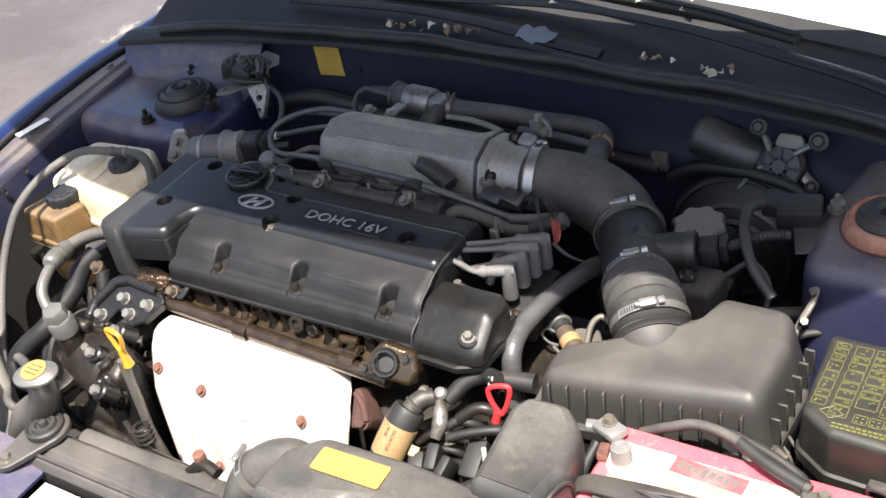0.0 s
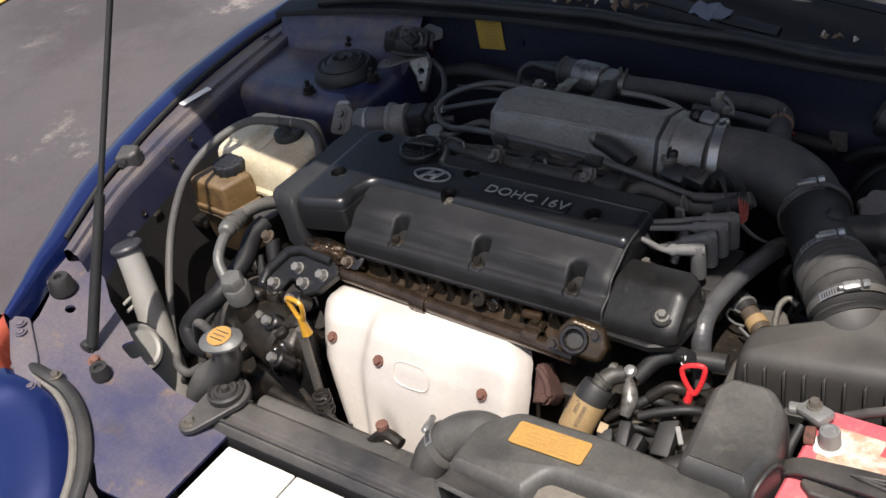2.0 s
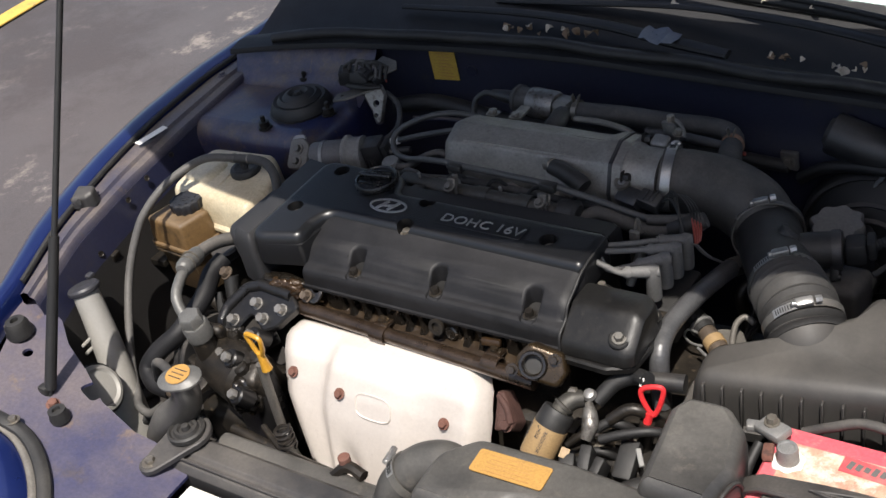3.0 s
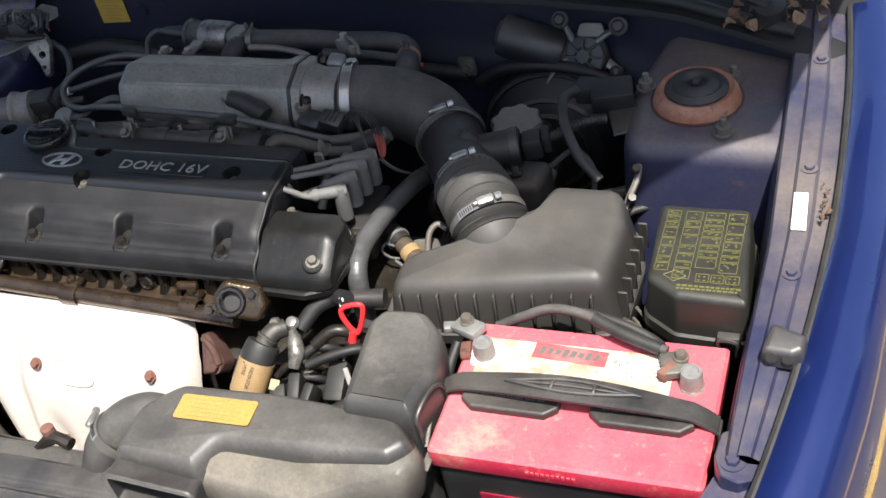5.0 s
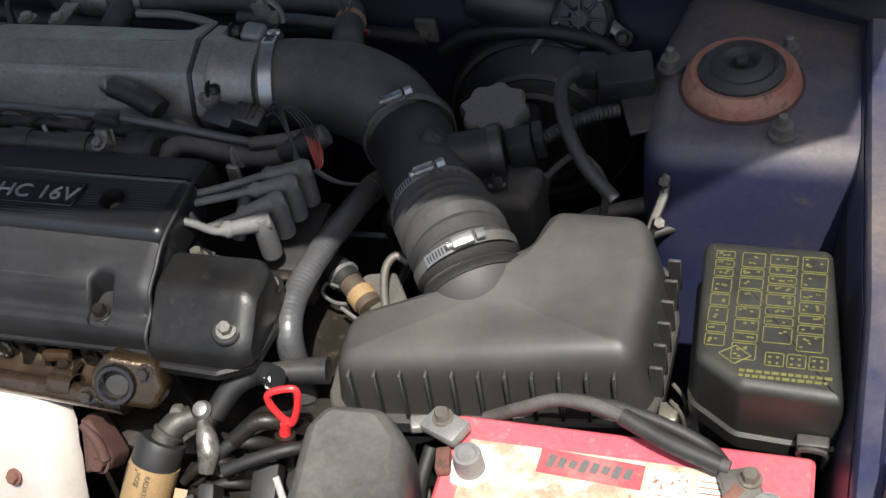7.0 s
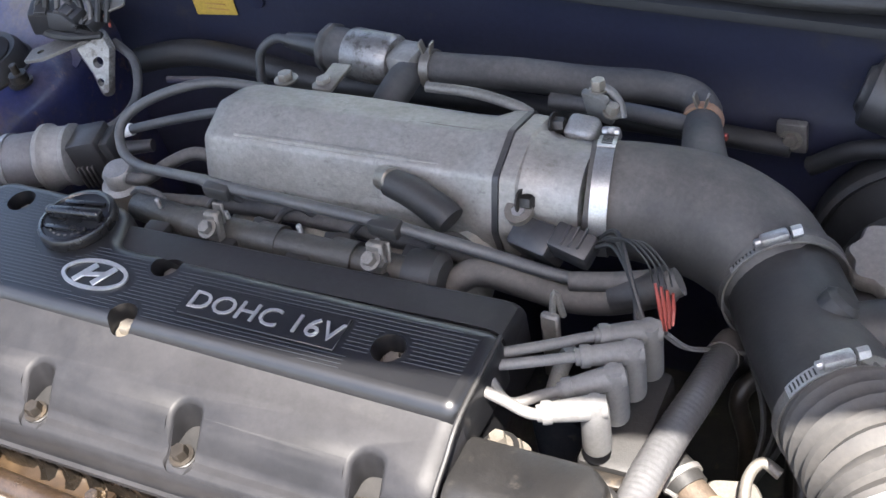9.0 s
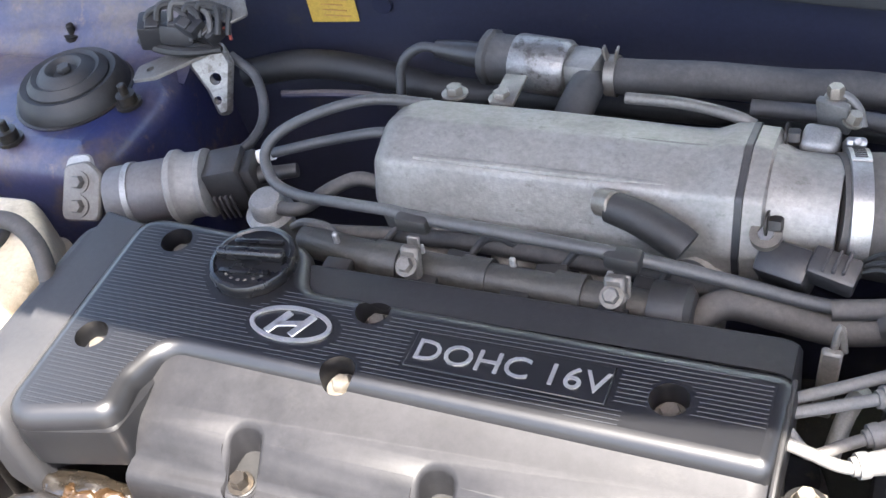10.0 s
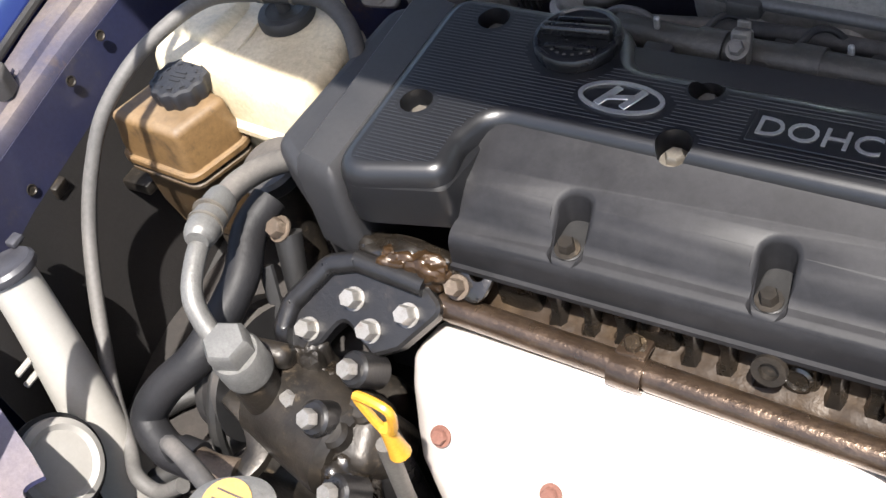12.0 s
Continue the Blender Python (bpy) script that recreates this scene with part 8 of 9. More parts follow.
# black plugs and hoses round the throttle
vh = thing("breather_hose", (0.0, 0.99, 0.83), "short black breather hose on the plenum", "hose")
part("hose_run", P(tube, [(-0.032, 1.002, 0.872), (-0.012, 0.997, 0.870), (0.012, 0.990, 0.862), (0.020, 0.987, 0.858)], (0.0105, 0.0115, 0.0122, 0.0118), 18, 6), "rubber", vh)
part("stub_bolt", P(cyl, (-0.040, 1.005, 0.872), (-0.028, 1.000, 0.876), 0.009), "bolt", vh)
hh = thing("heater_hoses", (0.10, 0.97, 0.80), "dusty black coolant hoses behind the valve cover", "hose")
part("hose_a", P(tube, [(0.030, 0.940, 0.812), (0.034, 0.948, 0.834), (0.050, 0.960, 0.842), (0.080, 0.968, 0.830), (0.110, 0.972, 0.820), (0.140, 0.976, 0.822), (0.165, 0.978, 0.834), (0.182, 0.985, 0.842)], 0.0098, 16, 8), "hose", hh)
part("hose_b", P(tube, [(0.110, 0.975, 0.834), (0.140, 0.980, 0.836), (0.172, 0.985, 0.842)], 0.0068, 12, 6), "hose", hh)
part("tape_wrap", P(tube, [(0.140, 0.978, 0.825), (0.160, 0.979, 0.833), (0.176, 0.984, 0.840)], 0.0125, 14, 5), "rubber", hh, "black tape wrap")
br = thing("coil_bracket", (0.115, 0.93, 0.77), "upright grey steel coil bracket", "bracket")
part("post", P(box, (0.114, 0.928, 0.822), (0.012, 0.006, 0.060), 0.0015, 1, rot(0, 4, 0)), "lead3", br)
part("prong", P(tube, [(0.116, 0.930, 0.845), (0.119, 0.934, 0.866), (0.122, 0.934, 0.846)], 0.0024, 8, 5), "lead3", br)
part("lower_rod", P(tube, [(0.122, 0.890, 0.800), (0.128, 0.905, 0.825), (0.135, 0.912, 0.842)], 0.0055, 10, 4), "lead", br)

# ---- ignition leads ----
coil = thing("ignition_coil", (0.165, 0.92, 0.74), "black ignition coil pack below the leads", "ignition coil")
part("coil_body", P(box, (0.166, 0.912, 0.764), (0.040, 0.086, 0.050), 0.006), "jet", coil)
part("coil_frame", P(box, (0.158, 0.856, 0.796), (0.060, 0.010, 0.005), 0.002), "dark", coil)
part("coil_bolt", P(hexbolt, (0.122, 0.842, 0.818), (0, 0, 1), 0.0075, 0.010, 0.011), "bolt", coil)
leads = [((0.098, 0.884, 0.857), (0.124, 0.902, 0.853), (0.152, 0.920, 0.851), (0.178, 0.935, 0.846)), ((0.098, 0.876, 0.855), (0.120, 0.888, 0.852), (0.142, 0.900, 0.850), (0.173, 0.916, 0.846)),
         ((0.100, 0.868, 0.853), (0.114, 0.862, 0.842), (0.130, 0.872, 0.842), (0.169, 0.895, 0.846)), ((0.095, 0.858, 0.856), (0.112, 0.857, 0.851), (0.134, 0.854, 0.848), (0.166, 0.870, 0.846))]
for i, (a, b, c, d) in enumerate(leads):
    t = thing("spark_plug_lead", d, "dusty grey spark plug lead with a rubber boot" if i else "grimy dark spark plug lead with a rubber boot", "ignition lead", "ignition leads")
    part("lead", P(tube, [a, b, c, V(*c).lerp(V(*d), 0.6)], 0.0036, 12, 8), "wire" if i else "hosegrey", t, "pale grey lead" if i else "grimy dark lead")
    c, d = V(*c), V(*d)
    dd = (d - c).normalized()
    side = dd.cross(V(0, 0, 1)).normalized()
    arm = part("boot", P(tube, [d - dd * 0.034, d - dd * 0.026, d - dd * 0.014, d, d + dd * 0.007], (0.0052, 0.0062, 0.0072, 0.0080, 0.0070), 16, 4), "boot" if i else "hosegrey", t, "light grey angled boot" if i else "grimy grey angled boot")
    part("boot_barrel", P(lathe, [(0, -0.040), (0.0088, -0.040), (0.0092, -0.037), (0.0088, -0.012), (0.0082, 0.002), (0.0060, 0.0068), (0, 0.0078)], d, (0.08, -0.05, 1), 20), "boot" if i else "hosegrey", arm)
    part("boot_collar", P(lathe, [(0.004, -0.003), (0.0072, -0.003), (0.0075, 0.0), (0.0072, 0.003), (0.004, 0.003)], d - dd * 0.028, dd, 18), "boot" if i else "hosegrey", arm)

loom = thing("wiring_loom", (0.19, 0.90, 0.70), "silvery-grey ribbed wiring loom tube", "wiring")
part("loom_tube", P(tube, [(0.206, 1.000, 0.765), (0.206, 0.978, 0.775), (0.204, 0.940, 0.786), (0.199, 0.902, 0.792), (0.194, 0.862, 0.794), (0.193, 0.828, 0.792), (0.197, 0.802, 0.778), (0.200, 0.79, 0.72)], 0.0114, 18, 8, 0.00014, 0.0042), "loom2", loom, "ribbed grey tube")
part("tape_end", P(tube, [(0.206, 1.014, 0.757), (0.206, 0.988, 0.771)], 0.0124, 14, 3), "hose", loom)
for k in range(4):
    part("black_wire", P(tube, [(0.170 + 0.004 * k, 0.970, 0.852), (0.166 + 0.004 * k, 0.972, 0.868), (0.150 + 0.004 * k, 0.980, 0.876), (0.130 + 0.003 * k, 0.990, 0.862)], 0.0007, 6, 6), "rubber", loom)
    part("orange_wire", P(tube, [(0.171 + 0.0045 * k, 0.970 - 0.002 * k, 0.852), (0.175 + 0.003 * k, 0.964, 0.838), (0.179 + 0.0022 * k, 0.956, 0.822 + 0.003 * k)], (0.0009, 0.0015, 0.0009), 8, 5), "orange", loom, "faded orange wire sleeve")
for k in range(2):
    part("grey_wire", P(tube, [(0.180 + 0.003 * k, 0.950, 0.83), (0.190 + 0.003 * k, 0.962, 0.806), (0.200, 0.990, 0.776)], 0.0016, 6, 5), "wire", loom)
for k in range(3):
    part("thin_wire", P(tube, [(0.206, 0.99, 0.78), (0.222 + 0.006 * k, 1.0, 0.76), (0.236 + 0.008 * k, 0.98, 0.72), (0.232, 0.94, 0.69)], 0.0022, 6, 6), "rubber", loom)

# ---- hoses, plugs and clutter between engine and filter box ----
rh = thing("upper_radiator_hose", (0.11, 0.69, 0.70), "dusty black upper radiator hose with a cream label", "hose")
part("outlet_neck", P(tube, [(0.1195, 0.6965, 0.7620), (0.1245, 0.7060, 0.7690), (0.1310, 0.7150, 0.7730), (0.1400, 0.7230, 0.7720)], (0.0112, 0.0110, 0.0108, 0.0100), 20, 5), "railgrime", rh, "grimy grey metal neck")
part("neck_bead", P(lathe, [(0.0095, -0.003), (0.0126, -0.002), (0.0130, 0.001), (0.0095, 0.003)], (0.1250, 0.7068, 0.7693), (0.45, 0.75, 0.45), 24), "railgrime", rh)
part("hose_run", P(tube, [(0.1220, 0.7020, 0.7670), (0.1200, 0.6975, 0.7630), (0.115, 0.686, 0.752), (0.104, 0.664, 0.722), (0.095, 0.640, 0.68)], (0.0180, 0.0193, 0.0195, 0.0195, 0.0195), 24, 8), "rubber", rh)
LA, LB = V(0.1160, 0.6885, 0.7540), V(0.1050, 0.6660, 0.7250)
part("cream_label", P(tube, [LA, (0.1110, 0.6775, 0.7410), LB], 0.0201, 24, 6), "cream", rh, "cream paper label with brown print")
# the label's words run down the hose
along = (LB - LA).normalized()
side = V(1, -0.2, 0.1)
side = (side - along * side.dot(along)).normalized()
out = along.cross(side)
if out.z < 0:
    out = -out


def on_hose(bm, turn):
    """Bends flat print round the hose: its x runs down the hose, its y round it."""
    for v in bm.verts:
        a = turn + v.co.y / 0.0203
        mid = LA.lerp(LB, 0.5) + V(0.0006, 0.0004, 0.0016) * (1 - (2 * (v.co.x + 0.003) / 0.037 - 0.92) ** 2)
        v.co = mid + along * (v.co.x - 0.0155) + (0.0205 + v.co.z) * (math.sin(a) * side + math.cos(a) * out)
    return bm


part("label_words", on_hose(lettering("RADIATOR", 0.0062, 0.0004, Matrix(), 0.85), 0.42), "print", rh, "dark brown printed word")
part("label_words", on_hose(lettering("HOSE", 0.0062, 0.0004, Matrix(), 0.85), 0.02), "print", rh, "dark brown printed word")
bm = new_bm()
for q in range(3):
    for k in range(6 - q):
        box(bm, V(0.002 + 0.0044 * k, -0.0002 + 0.0036 * q, 0), (0.0032, 0.0016 + 0.0006 * (q == 1), 0.0004), 0, 1)
part("label_print", on_hose(bm, -1.0), "print", rh)
part("label_flap", P(box, (0.138, 0.672, 0.735), (0.010, 0.012, 0.0008), 0.0002, 1, rot(30, 20, 10)), "cream", rh)

red = thing("transmission_dipstick", (0.215, 0.72, 0.66), "red looped transmission dipstick handle", "dipstick")
bm = new_bm()
c = V(0.216, 0.737, 0.778)
up, sd = V(0.15, 0.25, 1).normalized(), V(1, 0.2, -0.1).normalized()
pts = [c + sd * a + up * b for a, b in ((-0.010, 0.017), (0.009, 0.021), (0.011, 0.006), (0.007, -0.013), (0.001, -0.012), (-0.011, 0.006))]
tube(bm, pts, 0.0030, 8, 5, path=smooth_path(pts, 5, True) + [pts[0]])
part("loop_handle", bm, "redplastic", red, "red loop handle")
part("handle_stem", P(tube, [c - up * 0.012, c - up * 0.030], 0.005, 10, 2), "redplastic", red)
part("tube", P(tube, [c - up * 0.026, c - up * 0.06, c - up * 0.13], 0.0085, 12, 4), "dark", red)

clut = thing("wiring_plugs", (0.17, 0.71, 0.68), "cluster of black wiring plugs and foil-wrapped wires", "wiring")
part("foil_wrap", P(tube, [(0.146, 0.724, 0.766), (0.152, 0.714, 0.760), (0.156, 0.704, 0.753), (0.155, 0.692, 0.742)], (0.005, 0.0085, 0.0095, 0.006), 12, 6), "foil", clut, "crumpled foil-wrapped lead")
part("ball_stud", P(lathe, [(0, 0), (0.006, 0), (0.008, 0.004), (0.006, 0.009), (0, 0.011)], (0.145, 0.732, 0.768), (0, -0.4, 1), 16), "steel", clut)
for x, y, z, sx, sy, sz, rz in ((0.168, 0.668, 0.738, 0.014, 0.030, 0.026, 12), (0.184, 0.664, 0.732, 0.012, 0.026, 0.026, -6), (0.142, 0.668, 0.718, 0.018, 0.026, 0.026, 20), (0.205, 0.69, 0.730, 0.022, 0.045, 0.018, 5)):
    part("plug", P(box, (x, y, z), (sx, sy, sz), 0.003, 2, rot(24, 0, rz)), "jet", clut, "black wiring plug")
part("yellow_plug", P(box, (0.176, 0.640, 0.722), (0.022, 0.016, 0.020), 0.003, 2, rot(20, 0, 8)), "yellow", clut, "yellow wiring plug")
part("cable_a", P(tube, [(0.175, 0.690, 0.752), (0.200, 0.700, 0.760), (0.226, 0.712, 0.762), (0.245, 0.725, 0.750)], 0.0055, 10, 6), "jet", clut)
part("cable_b", P(tube, [(0.150, 0.735, 0.76), (0.165, 0.755, 0.775), (0.185, 0.765, 0.782), (0.205, 0.757, 0.79)], 0.0095, 12, 6), "jet", clut)
part("cable_c", P(tube, [(0.19, 0.63, 0.70), (0.215, 0.65, 0.72), (0.24, 0.675, 0.72), (0.25, 0.70, 0.70)], 0.014, 12, 6), "jet", clut)
part("white_tab", P(box, (0.200, 0.752, 0.790), (0.005, 0.003, 0.011), 0.0008, 1, rot(-20, 10, 20)), "white", clut, "white tag")
part("silver_tab", P(box, (0.226, 0.682, 0.752), (0.006, 0.022, 0.003), 0.0008, 1, rot(15, 0, 35)), "lead", clut)
for k, (x, y, z) in enumerate(((0.150, 0.700, 0.742), (0.172, 0.716, 0.752), (0.192, 0.728, 0.768), (0.164, 0.690, 0.730))):
    part("short_hose", P(tube, [(x - 0.018, y - 0.012, z - 0.012), (x, y, z), (x + 0.016, y + 0.006, z - 0.004), (x + 0.026, y + 0.02, z - 0.03)], 0.0045 + 0.0012 * (k % 3), 10, 5), "jet" if k % 2 else "dark", clut)
gb_ = thing("transmission", (0.26, 0.80, 0.34), "dark oily transmission case below the filter box", "transmission")
part("case_upper", P(box, (0.20, 0.80, 0.62), (0.17, 0.24, 0.20), 0.03, 3), "dark", gb_)
part("case_lower", P(box, (0.40, 0.78, 0.46), (0.42, 0.30, 0.26), 0.03, 3), "dark", gb_)
for k in range(5):
    part("stud", P(hexbolt, (0.135 + 0.022 * k, 0.70 + 0.012 * k, 0.722), (0, 0, 1), 0.008, 0.008, 0.011), "bolt" if k % 2 else "dark", gb_)

smh = thing("branch_hose", (0.22, 0.93, 0.70), "short rubber hose with a wire clamp and yellow tag", "hose")
part("hose_run", P(tube, [(0.172, 0.922, 0.752), (0.186, 0.914, 0.751), (0.200, 0.905, 0.749), (0.210, 0.897, 0.746)], 0.0130, 16, 5), "rubber", smh)
part("hose_clamp", P(lathe, [(0.0132, -0.002), (0.0150, -0.002), (0.0150, 0.002), (0.0132, 0.002), (0.0132, -0.002)], (0.203, 0.9025, 0.7482), (0.75, -0.6, -0.2), 24), "steel", smh, "bright wire clamp")
part("pipe_stub", P(tube, [(0.208, 0.899, 0.747), (0.222, 0.888, 0.744), (0.236, 0.876, 0.740)], (0.0105, 0.0115, 0.0120), 16, 4), "grimebrown", smh, "yellowed grimy pipe stub")
part("yellow_tag", P(tube, [(0.222, 0.888, 0.744), (0.231, 0.880, 0.742)], 0.0128, 16, 3), "cream", smh, "yellowed tape band")
part("spring_wire", P(tube, [(0.205, 0.886, 0.752), (0.192, 0.890, 0.750), (0.190, 0.882, 0.746), (0.202, 0.875, 0.744), (0.215, 0.874, 0.744)], 0.0016, 6, 6), "steel", smh)
part("spring_wire", P(tube, [(0.212, 0.868, 0.746), (0.225, 0.862, 0.742), (0.236, 0.858, 0.738), (0.242, 0.850, 0.732)], 0.0018, 6, 6), "steel", smh)
plate = thing("filter_bracket", (0.25, 0.88, 0.70), "dusty pale steel bracket behind the filter box", "bracket")
part("bracket_plate", P(molded, fillet([(0.214, 0.913), (0.246, 0.920), (0.272, 0.880), (0.280, 0.848), (0.240, 0.846), (0.236, 0.872)], 0.008, 4), [(0.735, 0), (0.7385, 0), (0.740, 0.0015)]), "lead3", plate, "dusty pale plate")
part("bracket_loop", P(tube, [(0.262, 0.918, 0.756), (0.250, 0.921, 0.760), (0.244, 0.908, 0.758), (0.247, 0.888, 0.752), (0.254, 0.868, 0.746)], 0.0038, 10, 6), "lead3", plate, "bent edge strap")

# ---- battery clamps and cables ----
neg = thing("negative_battery_clamp", (0.352, 0.728, 0.787), "corroded lead battery clamp with a bolt", "battery clamp")
part("clamp_jaw", P(box, (0.354, 0.728, 0.797), (0.034, 0.022, 0.010), 0.003, 2, rot(0, -8, -25)), "lead", neg)
part("clamp_tongue", P(box, (0.340, 0.733, 0.791), (0.030, 0.012, 0.008), 0.002, 2, rot(0, 10, 20)), "lead", neg)
part("clamp_bolt", P(hexbolt, (0.352, 0.732, 0.802), (0, 0, 1), 0.006, 0.007, 0.008), "bolt", neg)
part("copper_lug", P(box, (0.358, 0.703, 0.791), (0.011, 0.022, 0.009), 0.002, 2, rot(-14, 0, 15)), "rust", neg, "rusty brown lug")
part("cable", P(tube, [(0.345, 0.715, 0.788), (0.340, 0.690, 0.770), (0.338, 0.67, 0.73)], 0.0055, 10, 5), "rubber", neg)
pos = thing("positive_battery_cable", (0.50, 0.74, 0.787), "thick dusty black battery cable with a corroded clamp", "battery cable")
part("cable", P(tube, [(0.376, 0.752, 0.778), (0.405, 0.754, 0.794), (0.435, 0.757, 0.806), (0.470, 0.752, 0.807), (0.505, 0.737, 0.804), (0.535, 0.727, 0.802), (0.556, 0.722, 0.800)], 0.0052, 14, 8), "hose", pos)
part("cable_b", P(tube, [(0.440, 0.764, 0.800), (0.475, 0.760, 0.801), (0.51, 0.752, 0.798), (0.54, 0.742, 0.792), (0.552, 0.730, 0.792)], 0.0046, 12, 8), "rubber", pos)
part("sleeve", P(tube, [(0.480, 0.749, 0.8065), (0.515, 0.7335, 0.8035), (0.550, 0.723, 0.8005)], 0.0064, 14, 5), "rubber", pos, "black heat-shrink sleeve")
part("clamp_jaw", P(box, (0.565, 0.710, 0.795), (0.026, 0.030, 0.010), 0.003, 2, rot(0, 5, 20)), "lead3", pos, "dull corroded clamp")
part("rusty_lug", P(box, (0.559, 0.701, 0.795), (0.010, 0.020, 0.012), 0.002, 2, rot(0, 0, -28)), "rust", pos, "rusty brown lug")
part("clamp_bolt", P(hexbolt, (0.570, 0.716, 0.800), (0, 0, 1), 0.006, 0.007, 0.008), "bolt", pos)
part("bay_bottom", P(box, (0.48, 0.665, 0.548), (0.29, 0.19, 0.012), 0.004), "black", bat, "black battery tray")

# ---- warm-air hose at the snorkel ----
wah = thing("warm_air_hose", (0.01, 0.57, 0.70), "grey rubber warm-air hose with a steel clamp", "hose")
part("hose_run", P(tube, [(0.075, 0.575, 0.765), (0.045, 0.583, 0.768), (0.015, 0.578, 0.757), (-0.008, 0.565, 0.735), (-0.018, 0.555, 0.71)], 0.0265, 24, 8), "grey3", wah)
clamp(wah, (0.002, 0.571, 0.746), (0.62, 0.28, 0.62), 0.0272, (-0.9, -0.1, 0.6), 0.011)
part("sensor_ear", P(lathe, [(0.004, 0), (0.009, 0), (0.009, 0.006), (0.004, 0.006), (0.004, 0)], (0.046, 0.535, 0.768), (0, -0.4, 1), 18), "bolt", wah)
latch = thing("bonnet_latch_parts", (-0.10, 0.55, 0.68), "small dark spring and levers behind the radiator beam", "lever")
part("spring_coil", P(tube, [(-0.205 + 0.010 * math.cos(0.9 * i), 0.585 + 0.010 * math.sin(0.9 * i), 0.700 + 0.0011 * i) for i in range(30)], 0.0022, 6, 2), "dark", latch, "dark coil spring")
part("lever", P(tube, [(-0.12, 0.565, 0.700), (-0.10, 0.575, 0.715), (-0.075, 0.572, 0.712)], 0.0075, 8, 4), "dark", latch)
part("rusty_pivot", P(cyl, (-0.105, 0.578, 0.705), (-0.105, 0.578, 0.728), 0.0075), "rust", latch)
part("rod", P(tube, [(-0.26, 0.60, 0.70), (-0.20, 0.575, 0.695), (-0.13, 0.57, 0.70)], 0.004, 8, 4), "dark", latch)
part("cross_pipe", P(tube, [(-0.30, 0.585, 0.695), (-0.2, 0.58, 0.685), (-0.1, 0.578, 0.68)], 0.008, 10, 4), "dark", latch)

fp = thing("fan_wiring_plug", (0.31, 0.52, 0.70), "grey wiring plug and hose beside the front beam", "wiring")
part("cap_round", P(lathe, [(0, 0), (0.020, 0), (0.020, 0.012), (0.014, 0.018), (0, 0.019)], (0.276, 0.512, 0.712), (0.2, -0.3, 1), 24), "hose", fp)
part("plug", P(box, (0.322, 0.526, 0.722), (0.034, 0.020, 0.018), 0.004, 2, rot(0, 0, 8)), "hose", fp, "dusty grey plug")
part("lead", P(tube, [(0.338, 0.528, 0.722), (0.360, 0.531, 0.722), (0.380, 0.528, 0.716), (0.395, 0.52, 0.70)], 0.0085, 12, 6), "loom", fp)
stay = thing("resonator_stay", (0.345, 0.60, 0.74), "thin steel stay between resonator and battery", "bracket")
part("stay_rod", P(tube, [(0.348, 0.655, 0.800), (0.346, 0.625, 0.785), (0.350, 0.590, 0.775)], 0.0024, 8, 4), "lead3", stay)
part("stay_foot", P(box, (0.3545, 0.578, 0.770), (0.008, 0.022, 0.004), 0.001, 1), "lead3", stay)

# ---- bulkhead: label, harness, wiper motor, booster ----
lab = part("firewall_label", P(sheet, [[(x, interp(FW, x) + 0.0015, z) for z in (0.905, 0.875, 0.845)] for x in (-0.362, -0.34, -0.318)], 0.0008, (0, 1, 0)), "labelyellow", car, "yellow warning label with fine print")
for k in range(9):
    part("label_line", P(box, (-0.340, interp(FW, -0.34) + 0.0007, 0.852 + 0.0055 * k), (0.034 - 0.006 * (k % 3), 0.0006, 0.0012), 0, 1), "labelprint", lab)
part("grommet", P(lathe, [(0, 0), (0.010, 0), (0.009, 0.003), (0, 0.004)], (-0.294, interp(FW, -0.294) + 0.004, 0.862), (0, -1, 0), 20), "bulkhead", car)
har = thing("bulkhead_harness", (-0.15, 1.19, 0.80), "dusty black wiring harness along the bulkhead ledge", "wiring")
part("harness_tube", P(tube, [(-0.42, 1.178, 0.812), (-0.36, 1.186, 0.822), (-0.30, 1.188, 0.818), (-0.22, 1.186, 0.806), (-0.12, 1.195, 0.800), (0.0, 1.206, 0.790), (0.10, 1.212, 0.782), (0.20, 1.214, 0.774)], (0.013, 0.013, 0.012, 0.010, 0.009), 12, 8), "rubber", har)
part("blue_line", P(tube, [(-0.38, 1.165, 0.803), (-0.30, 1.170, 0.806), (-0.20, 1.168, 0.797), (-0.10, 1.168, 0.794)], 0.0035, 8, 6), "bay", har)
part("clip_box", P(box, (0.200, 1.218, 0.782), (0.024, 0.008, 0.028), 0.002), "lead3", har)
part("clip_bolt", P(hexbolt, (0.200, 1.214, 0.782), (0, -1, 0.2), 0.006, 0.005, 0.009), "bolt", har)
part("low_pipe", P(tube, [(0.03, 1.148, 0.845), (0.09, 1.150, 0.842), (0.14, 1.145, 0.84)], 0.007, 10, 4), "loom", har)

